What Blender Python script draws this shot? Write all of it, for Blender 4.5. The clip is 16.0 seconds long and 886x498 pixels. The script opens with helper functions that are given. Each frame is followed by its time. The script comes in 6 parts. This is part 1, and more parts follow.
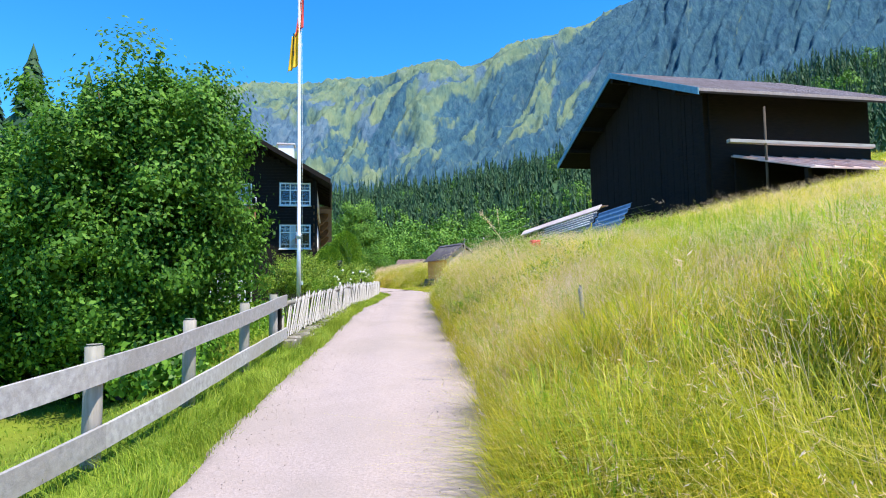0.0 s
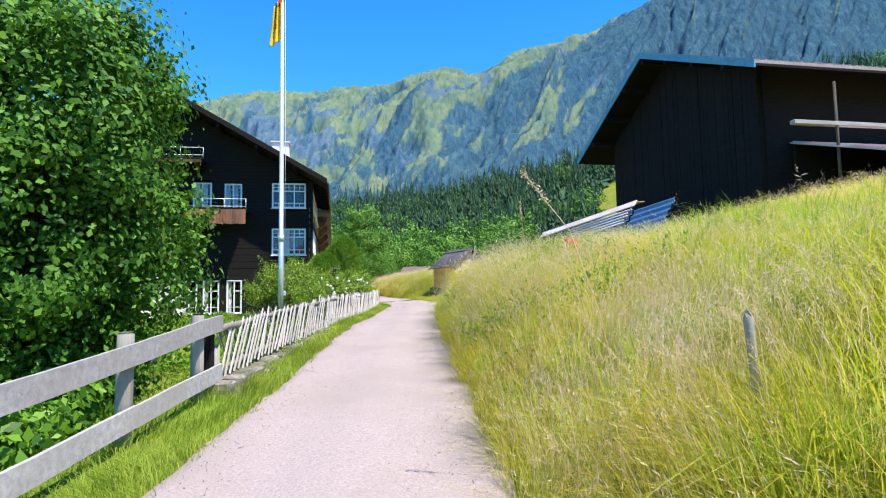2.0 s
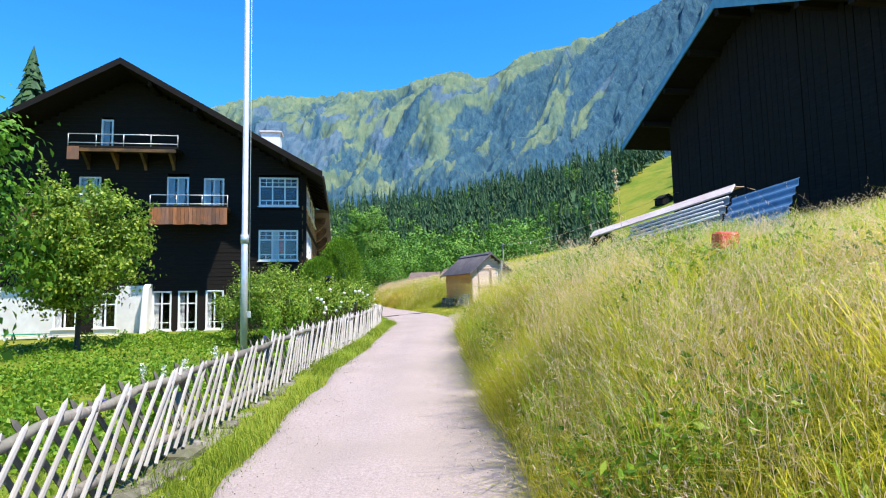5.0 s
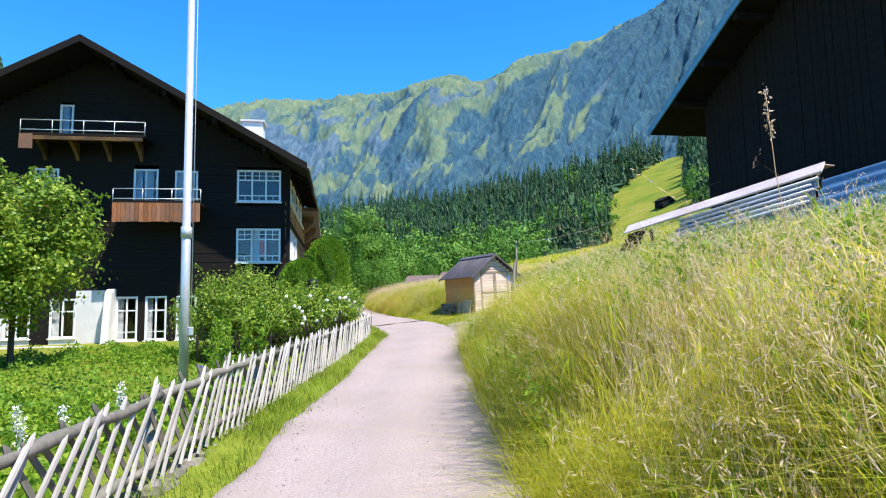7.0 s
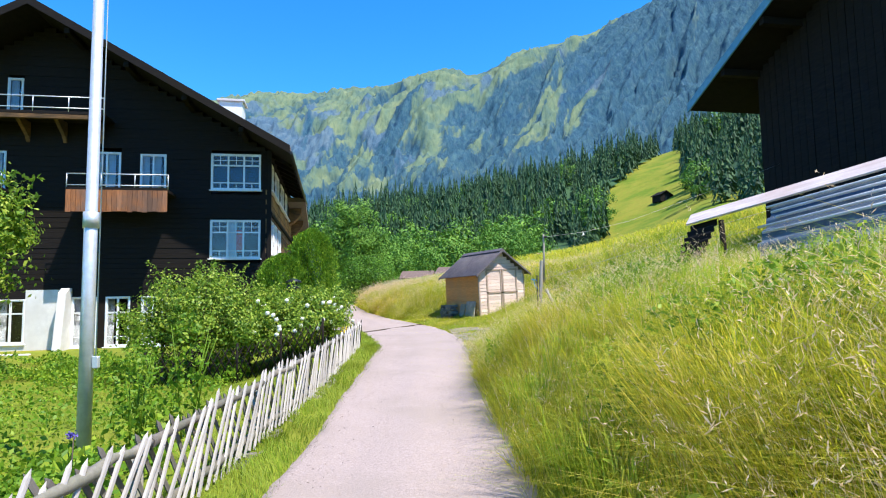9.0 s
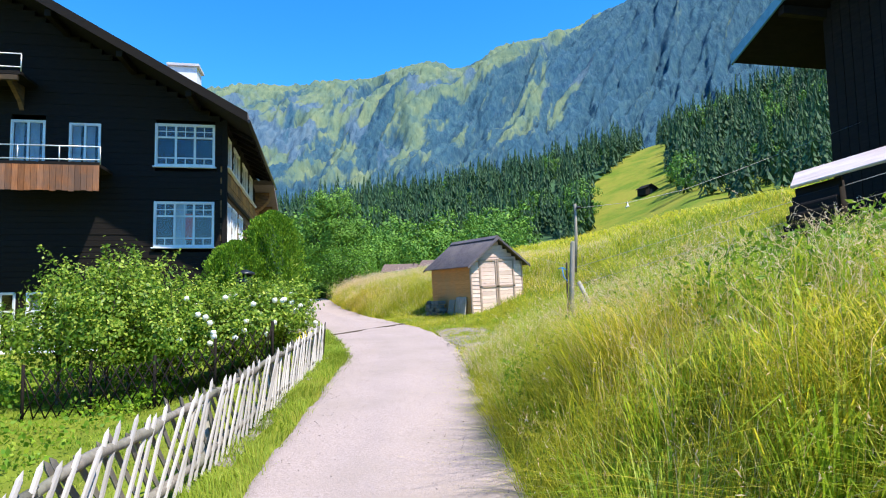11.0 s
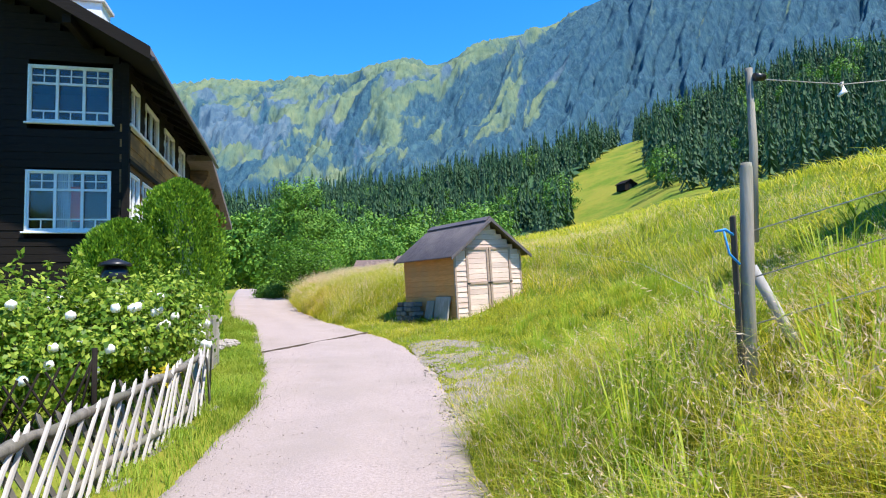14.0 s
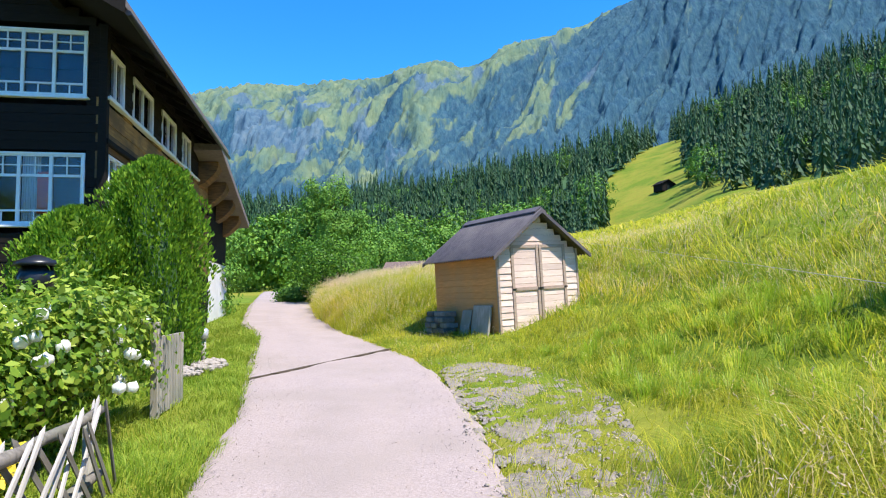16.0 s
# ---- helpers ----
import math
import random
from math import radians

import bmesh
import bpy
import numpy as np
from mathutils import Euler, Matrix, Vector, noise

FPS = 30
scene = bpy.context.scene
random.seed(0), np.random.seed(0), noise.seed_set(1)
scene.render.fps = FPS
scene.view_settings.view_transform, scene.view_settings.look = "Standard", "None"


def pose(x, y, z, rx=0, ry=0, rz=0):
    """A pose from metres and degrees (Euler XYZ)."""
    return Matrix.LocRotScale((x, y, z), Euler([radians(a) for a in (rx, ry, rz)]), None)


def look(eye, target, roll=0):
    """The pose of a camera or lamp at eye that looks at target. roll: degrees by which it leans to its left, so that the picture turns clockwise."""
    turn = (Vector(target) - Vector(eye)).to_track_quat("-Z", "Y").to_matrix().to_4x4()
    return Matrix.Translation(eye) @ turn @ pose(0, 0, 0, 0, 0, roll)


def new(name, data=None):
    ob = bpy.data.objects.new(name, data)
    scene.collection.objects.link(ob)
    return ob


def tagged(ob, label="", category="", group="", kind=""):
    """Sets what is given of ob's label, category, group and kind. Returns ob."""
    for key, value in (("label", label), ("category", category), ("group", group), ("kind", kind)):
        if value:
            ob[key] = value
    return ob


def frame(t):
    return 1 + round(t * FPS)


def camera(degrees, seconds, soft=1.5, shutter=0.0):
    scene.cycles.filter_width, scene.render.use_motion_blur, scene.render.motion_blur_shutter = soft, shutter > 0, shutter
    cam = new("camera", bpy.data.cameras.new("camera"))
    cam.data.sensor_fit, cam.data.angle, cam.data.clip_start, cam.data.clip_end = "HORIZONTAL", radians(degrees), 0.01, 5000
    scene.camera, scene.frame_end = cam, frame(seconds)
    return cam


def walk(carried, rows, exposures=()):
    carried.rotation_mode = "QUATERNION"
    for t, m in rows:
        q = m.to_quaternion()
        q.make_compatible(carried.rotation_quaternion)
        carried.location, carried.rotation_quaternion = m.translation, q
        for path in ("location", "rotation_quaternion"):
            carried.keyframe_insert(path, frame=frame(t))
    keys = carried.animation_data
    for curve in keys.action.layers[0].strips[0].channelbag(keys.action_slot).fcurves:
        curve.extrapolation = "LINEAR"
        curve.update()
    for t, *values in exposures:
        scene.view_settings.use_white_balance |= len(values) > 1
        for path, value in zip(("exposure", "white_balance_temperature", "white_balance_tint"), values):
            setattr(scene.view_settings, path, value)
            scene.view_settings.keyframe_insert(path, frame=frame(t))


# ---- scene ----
cam = camera(72.0, 16.0, 1.1)
PATH = [
    (0, (0.88, -0.885, 0.521), (0.865, 1.109, 0.669), -0.9),
    (0.5, (0.859, -0.099, 0.562), (0.841, 1.895, 0.711), -1.0),
    (1, (0.876, 0.722, 0.628), (0.856, 2.716, 0.783), -1.0),
    (1.5, (0.86, 1.644, 0.643), (0.831, 3.637, 0.812), -1.0),
    (2, (0.828, 2.584, 0.666), (0.792, 4.576, 0.839), -1.0),
    (2.5, (0.772, 3.525, 0.759), (0.724, 5.517, 0.933), -1.0),
    (3, (0.641, 4.269, 0.814), (0.585, 6.261, 0.989), -1.1),
    (3.5, (0.542, 5.139, 0.831), (0.486, 7.13, 1.011), -1.2),
    (4, (0.478, 6.095, 0.929), (0.417, 8.086, 1.113), -1.1),
    (6.5, (0.221, 10.424, 1.284), (0.164, 12.414, 1.479), -1.2),
    (7, (0.177, 11.227, 1.324), (0.126, 13.217, 1.522), -1.1),
    (7.5, (0.051, 12.042, 1.425), (0.003, 14.032, 1.622), -1.1),
    (8, (-0.038, 12.852, 1.509), (-0.086, 14.842, 1.706), -1.1),
    (10.3, (-0.276, 16.917, 1.786), (-0.28, 18.911, 1.939), -1.0),
    (10.5, (-0.28, 17.325, 1.773), (-0.282, 19.319, 1.934), -1.1),
    (11, (-0.336, 18.167, 1.743), (-0.315, 20.16, 1.902), -1.1),
    (11.5, (-0.403, 19.064, 1.751), (-0.363, 21.058, 1.904), -1.1),
    (12, (-0.392, 19.885, 1.762), (-0.328, 21.878, 1.91), -1.2),
    (12.5, (-0.337, 20.829, 1.791), (-0.257, 22.822, 1.937), -1.4),
    (13, (-0.268, 21.736, 1.812), (-0.178, 23.729, 1.958), -1.5),
    (13.5, (-0.204, 22.638, 1.806), (-0.106, 24.63, 1.954), -1.6),
    (14, (-0.245, 23.522, 1.819), (-0.149, 25.514, 1.968), -1.4),
    (14.5, (-0.258, 24.332, 1.885), (-0.166, 26.324, 2.034), -1.2),
    (15, (-0.295, 25.104, 1.915), (-0.225, 27.097, 2.065), -1.2),
    (15.5, (-0.304, 25.876, 1.937), (-0.266, 27.869, 2.093), -1.2),
    (16, (-0.286, 26.687, 1.952), (-0.292, 28.681, 2.111), -1.1),
]
walk(cam, [(t, look(eye, target, roll)) for t, eye, target, roll in PATH])

# ---- light and sky ----
SUN_EL, SUN_AZ = 63.0, (0.80, -0.60)
world = bpy.data.worlds.new("sky")
scene.world = world
world.use_nodes = True
wn = world.node_tree
sky = wn.nodes.new("ShaderNodeTexSky")
sky.sky_type = "NISHITA"
sky.sun_disc = False
sky.sun_elevation = radians(SUN_EL)
sky.sun_rotation = math.atan2(SUN_AZ[0], SUN_AZ[1])
sky.altitude, sky.air_density, sky.dust_density, sky.ozone_density = 1200, 0.9, 0.0, 2.0
tone = wn.nodes.new("ShaderNodeHueSaturation")
tone.inputs["Saturation"].default_value = 1.35
tone.inputs["Value"].default_value = 1.2
wn.links.new(sky.outputs["Color"], tone.inputs["Color"])
tint = wn.nodes.new("ShaderNodeMix")
tint.data_type, tint.blend_type = "RGBA", "MULTIPLY"
tint.inputs[0].default_value = 1.0
tint.inputs[7].default_value = (0.68, 1.04, 1.16, 1)
wn.links.new(tone.outputs["Color"], tint.inputs[6])
wn.links.new(tint.outputs[2], wn.nodes["Background"].inputs["Color"])
wn.nodes["Background"].inputs["Strength"].default_value = 0.14
lamp = bpy.data.lights.new("sun", "SUN")
lamp.energy, lamp.angle, lamp.color = 4.6, radians(0.55), (1.0, 0.95, 0.86)
sun = new("sun", lamp)
ce = math.cos(radians(SUN_EL))
sun.matrix_world = look((SUN_AZ[0] * ce * 50, SUN_AZ[1] * ce * 50, math.sin(radians(SUN_EL)) * 50), (0, 0, 0))
scene.view_settings.exposure = 0.95


# ---- materials ----
def node_material(name, rough=0.8, metal=0.0, spec=0.3):
    m = bpy.data.materials.new(name)
    m.use_nodes = True
    b = m.node_tree.nodes["Principled BSDF"]
    b.inputs["Roughness"].default_value = rough
    b.inputs["Metallic"].default_value = metal
    b.inputs["Specular IOR Level"].default_value = spec
    return m, m.node_tree, b


def ramp(nt, src, stops):
    r = nt.nodes.new("ShaderNodeValToRGB")
    el = r.color_ramp.elements
    while len(el) < len(stops):
        el.new(0.5)
    for e, (p, c) in zip(el, stops):
        e.position, e.color = p, (*c, 1)
    nt.links.new(src, r.inputs["Fac"])
    return r.outputs["Color"]


def noise_fac(nt, scale, detail=6.0, rough=0.6, stretch=(1, 1, 1), space="Object"):
    tc = nt.nodes.new("ShaderNodeTexCoord")
    mp = nt.nodes.new("ShaderNodeMapping")
    mp.inputs["Scale"].default_value = stretch
    n = nt.nodes.new("ShaderNodeTexNoise")
    n.inputs["Scale"].default_value, n.inputs["Detail"].default_value, n.inputs["Roughness"].default_value = scale, detail, rough
    nt.links.new(tc.outputs[space], mp.inputs["Vector"])
    nt.links.new(mp.outputs["Vector"], n.inputs["Vector"])
    return n.outputs["Fac"]


def mixc(nt, fac, a, b, mode="MIX"):
    m = nt.nodes.new("ShaderNodeMix")
    m.data_type, m.blend_type = "RGBA", mode
    for sock, v in ((m.inputs[0], fac), (m.inputs[6], a), (m.inputs[7], b)):
        if isinstance(v, (int, float)):
            sock.default_value = v
        elif isinstance(v, tuple):
            sock.default_value = (*v, 1)
        else:
            nt.links.new(v, sock)
    return m.outputs[2]


def bump(nt, b, fac, strength, dist=0.02):
    n = nt.nodes.new("ShaderNodeBump")
    n.inputs["Strength"].default_value, n.inputs["Distance"].default_value = strength, dist
    nt.links.new(fac, n.inputs["Height"])
    nt.links.new(n.outputs["Normal"], b.inputs["Normal"])


def rough_surface(name, dark, light, scale, rough=0.85, stretch=(1, 1, 1), bump_s=0.3, patch=None, spec=0.2, metal=0.0, vary=0.0):
    """Two-scale noise colour with a fine relief."""
    m, nt, b = node_material(name, rough, metal, spec)
    fine = noise_fac(nt, scale, 8, 0.65, stretch)
    col = ramp(nt, fine, [(0.3, dark), (0.7, light)])
    if patch:
        big = noise_fac(nt, patch[0], 4, 0.55)
        col = mixc(nt, ramp(nt, big, [(0.42, (0, 0, 0)), (0.62, (1, 1, 1))]), col, mixc(nt, 0.75, col, patch[1]))
    if vary:
        info = nt.nodes.new("ShaderNodeObjectInfo")
        v = ramp(nt, info.outputs["Random"], [(0, (1 - vary,) * 3), (1, (1 + vary,) * 3)])
        col = mixc(nt, 1.0, col, v, "MULTIPLY")
    nt.links.new(col, b.inputs["Base Color"])
    bump(nt, b, fine, bump_s)
    return m


def blade_material(name, stops, transl=0.35, rough=0.55, patch=None):
    """Leaf or blade: each island its own tone, light passes through."""
    m = bpy.data.materials.new(name)
    m.use_nodes = True
    nt = m.node_tree
    b = nt.nodes["Principled BSDF"]
    b.inputs["Roughness"].default_value = rough
    b.inputs["Specular IOR Level"].default_value = 0.25
    geo = nt.nodes.new("ShaderNodeNewGeometry")
    col = ramp(nt, geo.outputs["Random Per Island"], stops)
    if patch:
        big = noise_fac(nt, patch[0], 3, 0.5)
        col = mixc(nt, ramp(nt, big, [(0.40, (0, 0, 0)), (0.60, (1, 1, 1))]), col, mixc(nt, 0.65, col, patch[1]))
    nt.links.new(col, b.inputs["Base Color"])
    tr = nt.nodes.new("ShaderNodeBsdfTranslucent")
    nt.links.new(col, tr.inputs["Color"])
    mx = nt.nodes.new("ShaderNodeMixShader")
    mx.inputs[0].default_value = transl
    nt.links.new(b.outputs[0], mx.inputs[1])
    nt.links.new(tr.outputs[0], mx.inputs[2])
    nt.links.new(mx.outputs[0], nt.nodes["Material Output"].inputs["Surface"])
    return m


M = {}
M["gravel"] = rough_surface("gravel", (0.265, 0.210, 0.195), (0.42, 0.342, 0.320), 42.0, 0.95, bump_s=0.6, patch=(0.7, (0.30, 0.245, 0.22)))
M["meadow"] = blade_material("meadow", [(0.0, (0.30, 0.33, 0.025)), (0.25, (0.55, 0.50, 0.035)), (0.65, (0.74, 0.61, 0.065)), (0.88, (0.78, 0.62, 0.15)), (1.0, (0.80, 0.63, 0.30))], 0.6, patch=(0.42, (0.42, 0.47, 0.03)))
M["straw"] = blade_material("straw", [(0.0, (0.70, 0.50, 0.27)), (0.5, (0.80, 0.60, 0.40)), (1.0, (0.86, 0.70, 0.55))], 0.55)
M["lush"] = blade_material("lush", [(0.0, (0.13, 0.23, 0.018)), (0.5, (0.26, 0.39, 0.03)), (1.0, (0.46, 0.49, 0.07))], 0.5, patch=(0.8, (0.31, 0.38, 0.045)))
M["leaf"] = blade_material("leaf", [(0.0, (0.032, 0.098, 0.010)), (0.5, (0.088, 0.215, 0.018)), (1.0, (0.20, 0.38, 0.035))], 0.38, 0.45)
M["bed"] = blade_material("bed", [(0.0, (0.08, 0.19, 0.012)), (0.5, (0.20, 0.34, 0.02)), (1.0, (0.38, 0.46, 0.04))], 0.38, 0.5, patch=(0.7, (0.11, 0.24, 0.02)))
M["fresh"] = blade_material("fresh", [(0.0, (0.14, 0.26, 0.016)), (0.5, (0.35, 0.45, 0.030)), (1.0, (0.62, 0.60, 0.09))], 0.52, 0.45, patch=(0.5, (0.20, 0.34, 0.02)))
M["leaf_maple"] = blade_material("leaf_maple", [(0.0, (0.030, 0.098, 0.010)), (0.5, (0.075, 0.195, 0.018)), (1.0, (0.17, 0.34, 0.036))], 0.36, 0.6)
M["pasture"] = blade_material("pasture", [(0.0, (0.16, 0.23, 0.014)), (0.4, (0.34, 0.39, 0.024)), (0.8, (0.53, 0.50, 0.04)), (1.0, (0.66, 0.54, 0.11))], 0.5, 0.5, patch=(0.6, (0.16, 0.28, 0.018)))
M["herb"] = blade_material("herb", [(0.0, (0.08, 0.18, 0.015)), (0.6, (0.20, 0.34, 0.025)), (1.0, (0.36, 0.46, 0.05))], 0.42, 0.5)
M["leaf_rose"] = blade_material("leaf_rose", [(0.0, (0.07, 0.15, 0.015)), (0.5, (0.19, 0.32, 0.03)), (1.0, (0.46, 0.54, 0.08))], 0.42, 0.45)
M["leaf_thuja"] = blade_material("leaf_thuja", [(0.0, (0.06, 0.16, 0.012)), (0.6, (0.16, 0.31, 0.02)), (1.0, (0.32, 0.48, 0.035))], 0.4, 0.6)
M["leaf_far"] = blade_material("leaf_far", [(0.0, (0.075, 0.18, 0.020)), (0.5, (0.12, 0.25, 0.026)), (1.0, (0.20, 0.34, 0.035))], 0.15, 0.6, patch=(0.09, (0.07, 0.18, 0.025)))
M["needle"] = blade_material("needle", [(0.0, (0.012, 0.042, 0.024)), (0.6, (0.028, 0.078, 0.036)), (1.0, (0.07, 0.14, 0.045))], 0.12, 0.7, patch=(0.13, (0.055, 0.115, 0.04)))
M["bark"] = rough_surface("bark", (0.05, 0.04, 0.03), (0.14, 0.11, 0.085), 6.0, 0.95, (1, 1, 0.25), 0.6)
M["weathered"] = rough_surface("weathered", (0.25, 0.235, 0.23), (0.44, 0.42, 0.41), 5.0, 0.9, (0.3, 3, 3), 0.3, (1.3, (0.30, 0.27, 0.25)), vary=0.12)
M["post"] = rough_surface("post", (0.25, 0.22, 0.185), (0.44, 0.39, 0.34), 7.0, 0.9, (3, 3, 0.25), 0.4, (1.5, (0.20, 0.21, 0.16)), vary=0.12)
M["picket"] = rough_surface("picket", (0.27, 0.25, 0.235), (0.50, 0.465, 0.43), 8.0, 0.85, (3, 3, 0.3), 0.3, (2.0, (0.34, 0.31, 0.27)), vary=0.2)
M["hutroof"] = rough_surface("hutroof", (0.11, 0.075, 0.065), (0.21, 0.15, 0.13), 3.0, 0.8, (1, 5, 1), 0.3)
M["pinkboard"] = rough_surface("pinkboard", (0.50, 0.40, 0.38), (0.74, 0.63, 0.61), 5.0, 0.7, (0.3, 4, 3), 0.3, (1.0, (0.52, 0.38, 0.34)))
# picket wood darkened as shade for the rear poles; also the grey rails
M["shaded_grey_wood"] = rough_surface("shaded_grey_wood", (0.12, 0.105, 0.09), (0.26, 0.23, 0.20), 8.0, 0.9, (3, 3, 0.3), 0.3, (2.0, (0.15, 0.15, 0.11)), vary=0.2)
M["darkwood"] = rough_surface("darkwood", (0.009, 0.0078, 0.0085), (0.020, 0.0155, 0.0135), 3.0, 0.8, (1, 1, 6), 0.4, (0.4, (0.016, 0.012, 0.009)), spec=0.12)
M["sidewood"] = rough_surface("sidewood", (0.09, 0.048, 0.022), (0.30, 0.155, 0.06), 3.0, 0.75, (1, 0.4, 8), 0.4, (0.8, (0.05, 0.04, 0.03)), vary=0.25)
# lighter copy of the side boards, with sunlight put into its colour
M["sunlit_honey"] = rough_surface("sunlit_honey", (0.22, 0.10, 0.03), (0.55, 0.29, 0.09), 3.0, 0.7, (1, 0.4, 8), 0.4, (0.9, (0.10, 0.06, 0.03)), vary=0.2)
M["balcony"] = rough_surface("balcony", (0.18, 0.065, 0.025), (0.44, 0.17, 0.065), 5.0, 0.7, (6, 1, 0.5), 0.3, (1.2, (0.16, 0.10, 0.075)), vary=0.3)
M["white"] = rough_surface("white", (0.70, 0.71, 0.72), (0.82, 0.82, 0.82), 6.0, 0.5, bump_s=0.05, spec=0.4)
M["plaster"] = rough_surface("plaster", (0.62, 0.59, 0.56), (0.78, 0.75, 0.72), 3.0, 0.9, bump_s=0.2, patch=(0.8, (0.62, 0.58, 0.54)))
M["rooftile"] = rough_surface("rooftile", (0.12, 0.10, 0.10), (0.24, 0.20, 0.20), 5.0, 0.8, (1, 4, 1), 0.4, (0.6, (0.20, 0.17, 0.16)))
M["barnroof"] = rough_surface("barnroof", (0.26, 0.21, 0.21), (0.42, 0.35, 0.34), 3.0, 0.75, (6, 1, 1), 0.3, (0.5, (0.30, 0.22, 0.20)))
M["rusty"] = rough_surface("rusty", (0.46, 0.34, 0.32), (0.68, 0.55, 0.53), 4.0, 0.7, (1, 5, 1), 0.3, (0.8, (0.48, 0.30, 0.25)))
M["zinc"] = rough_surface("zinc", (0.58, 0.57, 0.58), (0.78, 0.76, 0.77), 4.0, 0.5, bump_s=0.1, patch=(1.2, (0.56, 0.48, 0.46)), metal=0.1, spec=0.5)
M["blue"] = rough_surface("blue", (0.04, 0.10, 0.19), (0.07, 0.16, 0.29), 5.0, 0.55, bump_s=0.1)
M["bluegrey"] = rough_surface("bluegrey", (0.06, 0.085, 0.12), (0.12, 0.16, 0.21), 5.0, 0.6, bump_s=0.1)
M["fascia"] = rough_surface("fascia", (0.10, 0.24, 0.34), (0.16, 0.36, 0.48), 5.0, 0.6, bump_s=0.1)
M["steel"] = rough_surface("steel", (0.55, 0.56, 0.57), (0.72, 0.73, 0.74), 10.0, 0.4, bump_s=0.03, metal=0.5, spec=0.5)
M["shedfront"] = rough_surface("shedfront", (0.62, 0.45, 0.37), (0.82, 0.66, 0.57), 3.0, 0.75, (1, 1, 9), 0.25, (1.2, (0.66, 0.47, 0.40)), vary=0.14)
M["shedside"] = rough_surface("shedside", (0.50, 0.21, 0.06), (0.68, 0.32, 0.11), 3.0, 0.7, (1, 1, 9), 0.25, (1.0, (0.48, 0.26, 0.11)), vary=0.08)
M["shedtrim"] = rough_surface("shedtrim", (0.30, 0.21, 0.16), (0.46, 0.35, 0.28), 6.0, 0.8, (1, 1, 6), 0.3)
M["bitumen"] = rough_surface("bitumen", (0.06, 0.052, 0.058), (0.12, 0.10, 0.11), 6.0, 0.65, bump_s=0.15, patch=(1.2, (0.13, 0.11, 0.11)), spec=0.4)
M["stone"] = rough_surface("stone", (0.24, 0.23, 0.21), (0.46, 0.44, 0.41), 7.0, 0.9, bump_s=0.6, patch=(1.4, (0.2, 0.21, 0.15)), vary=0.25)
M["darkstone"] = rough_surface("darkstone", (0.07, 0.075, 0.07), (0.17, 0.18, 0.17), 7.0, 0.9, bump_s=0.6, vary=0.3)
M["rubble"] = rough_surface("rubble", (0.10, 0.085, 0.07), (0.36, 0.32, 0.29), 9.0, 0.95, bump_s=0.7, patch=(2.2, (0.12, 0.12, 0.06)), vary=0.35)
M["worn"] = rough_surface("worn", (0.14, 0.12, 0.10), (0.33, 0.285, 0.255), 22.0, 0.95, bump_s=0.7, patch=(2.5, (0.24, 0.20, 0.15)))
M["pebble"] = rough_surface("pebble", (0.22, 0.19, 0.165), (0.40, 0.35, 0.31), 20.0, 0.85, bump_s=0.4)
M["petal"] = blade_material("petal", [(0, (0.75, 0.74, 0.62)), (1, (0.86, 0.86, 0.80))], 0.3)
M["petal_yellow"] = blade_material("petal_yellow", [(0, (0.80, 0.62, 0.03)), (1, (0.85, 0.72, 0.10))], 0.3)
M["petal_violet"] = blade_material("petal_violet", [(0, (0.10, 0.08, 0.42)), (1, (0.22, 0.16, 0.55))], 0.3)
M["red"] = rough_surface("red", (0.50, 0.05, 0.04), (0.62, 0.09, 0.06), 4.0, 0.55, bump_s=0.05)
M["yellow"] = rough_surface("yellow", (0.70, 0.42, 0.02), (0.80, 0.52, 0.05), 4.0, 0.7, bump_s=0.05)
M["black"] = rough_surface("black", (0.008, 0.008, 0.009), (0.016, 0.016, 0.018), 4.0, 0.35, bump_s=0.03, spec=0.5)
M["curtain"] = rough_surface("curtain", (0.50, 0.52, 0.55), (0.70, 0.71, 0.72), 3.0, 0.9, (8, 8, 0.5), 0.3)
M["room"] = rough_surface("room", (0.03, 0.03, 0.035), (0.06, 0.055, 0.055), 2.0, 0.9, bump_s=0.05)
M["green"] = rough_surface("green", (0.03, 0.22, 0.12), (0.05, 0.32, 0.18), 5.0, 0.6, bump_s=0.05)
M["tape"] = rough_surface("tape", (0.02, 0.20, 0.60), (0.04, 0.30, 0.75), 5.0, 0.5, bump_s=0.05)


def glass_material():
    m, nt, b = node_material("glass", 0.03, 0.0, 0.5)
    b.inputs["Base Color"].default_value = (0.95, 0.97, 1.0, 1)
    b.inputs["Transmission Weight"].default_value = 1.0
    b.inputs["IOR"].default_value = 1.45
    return m


M["glass"] = glass_material()


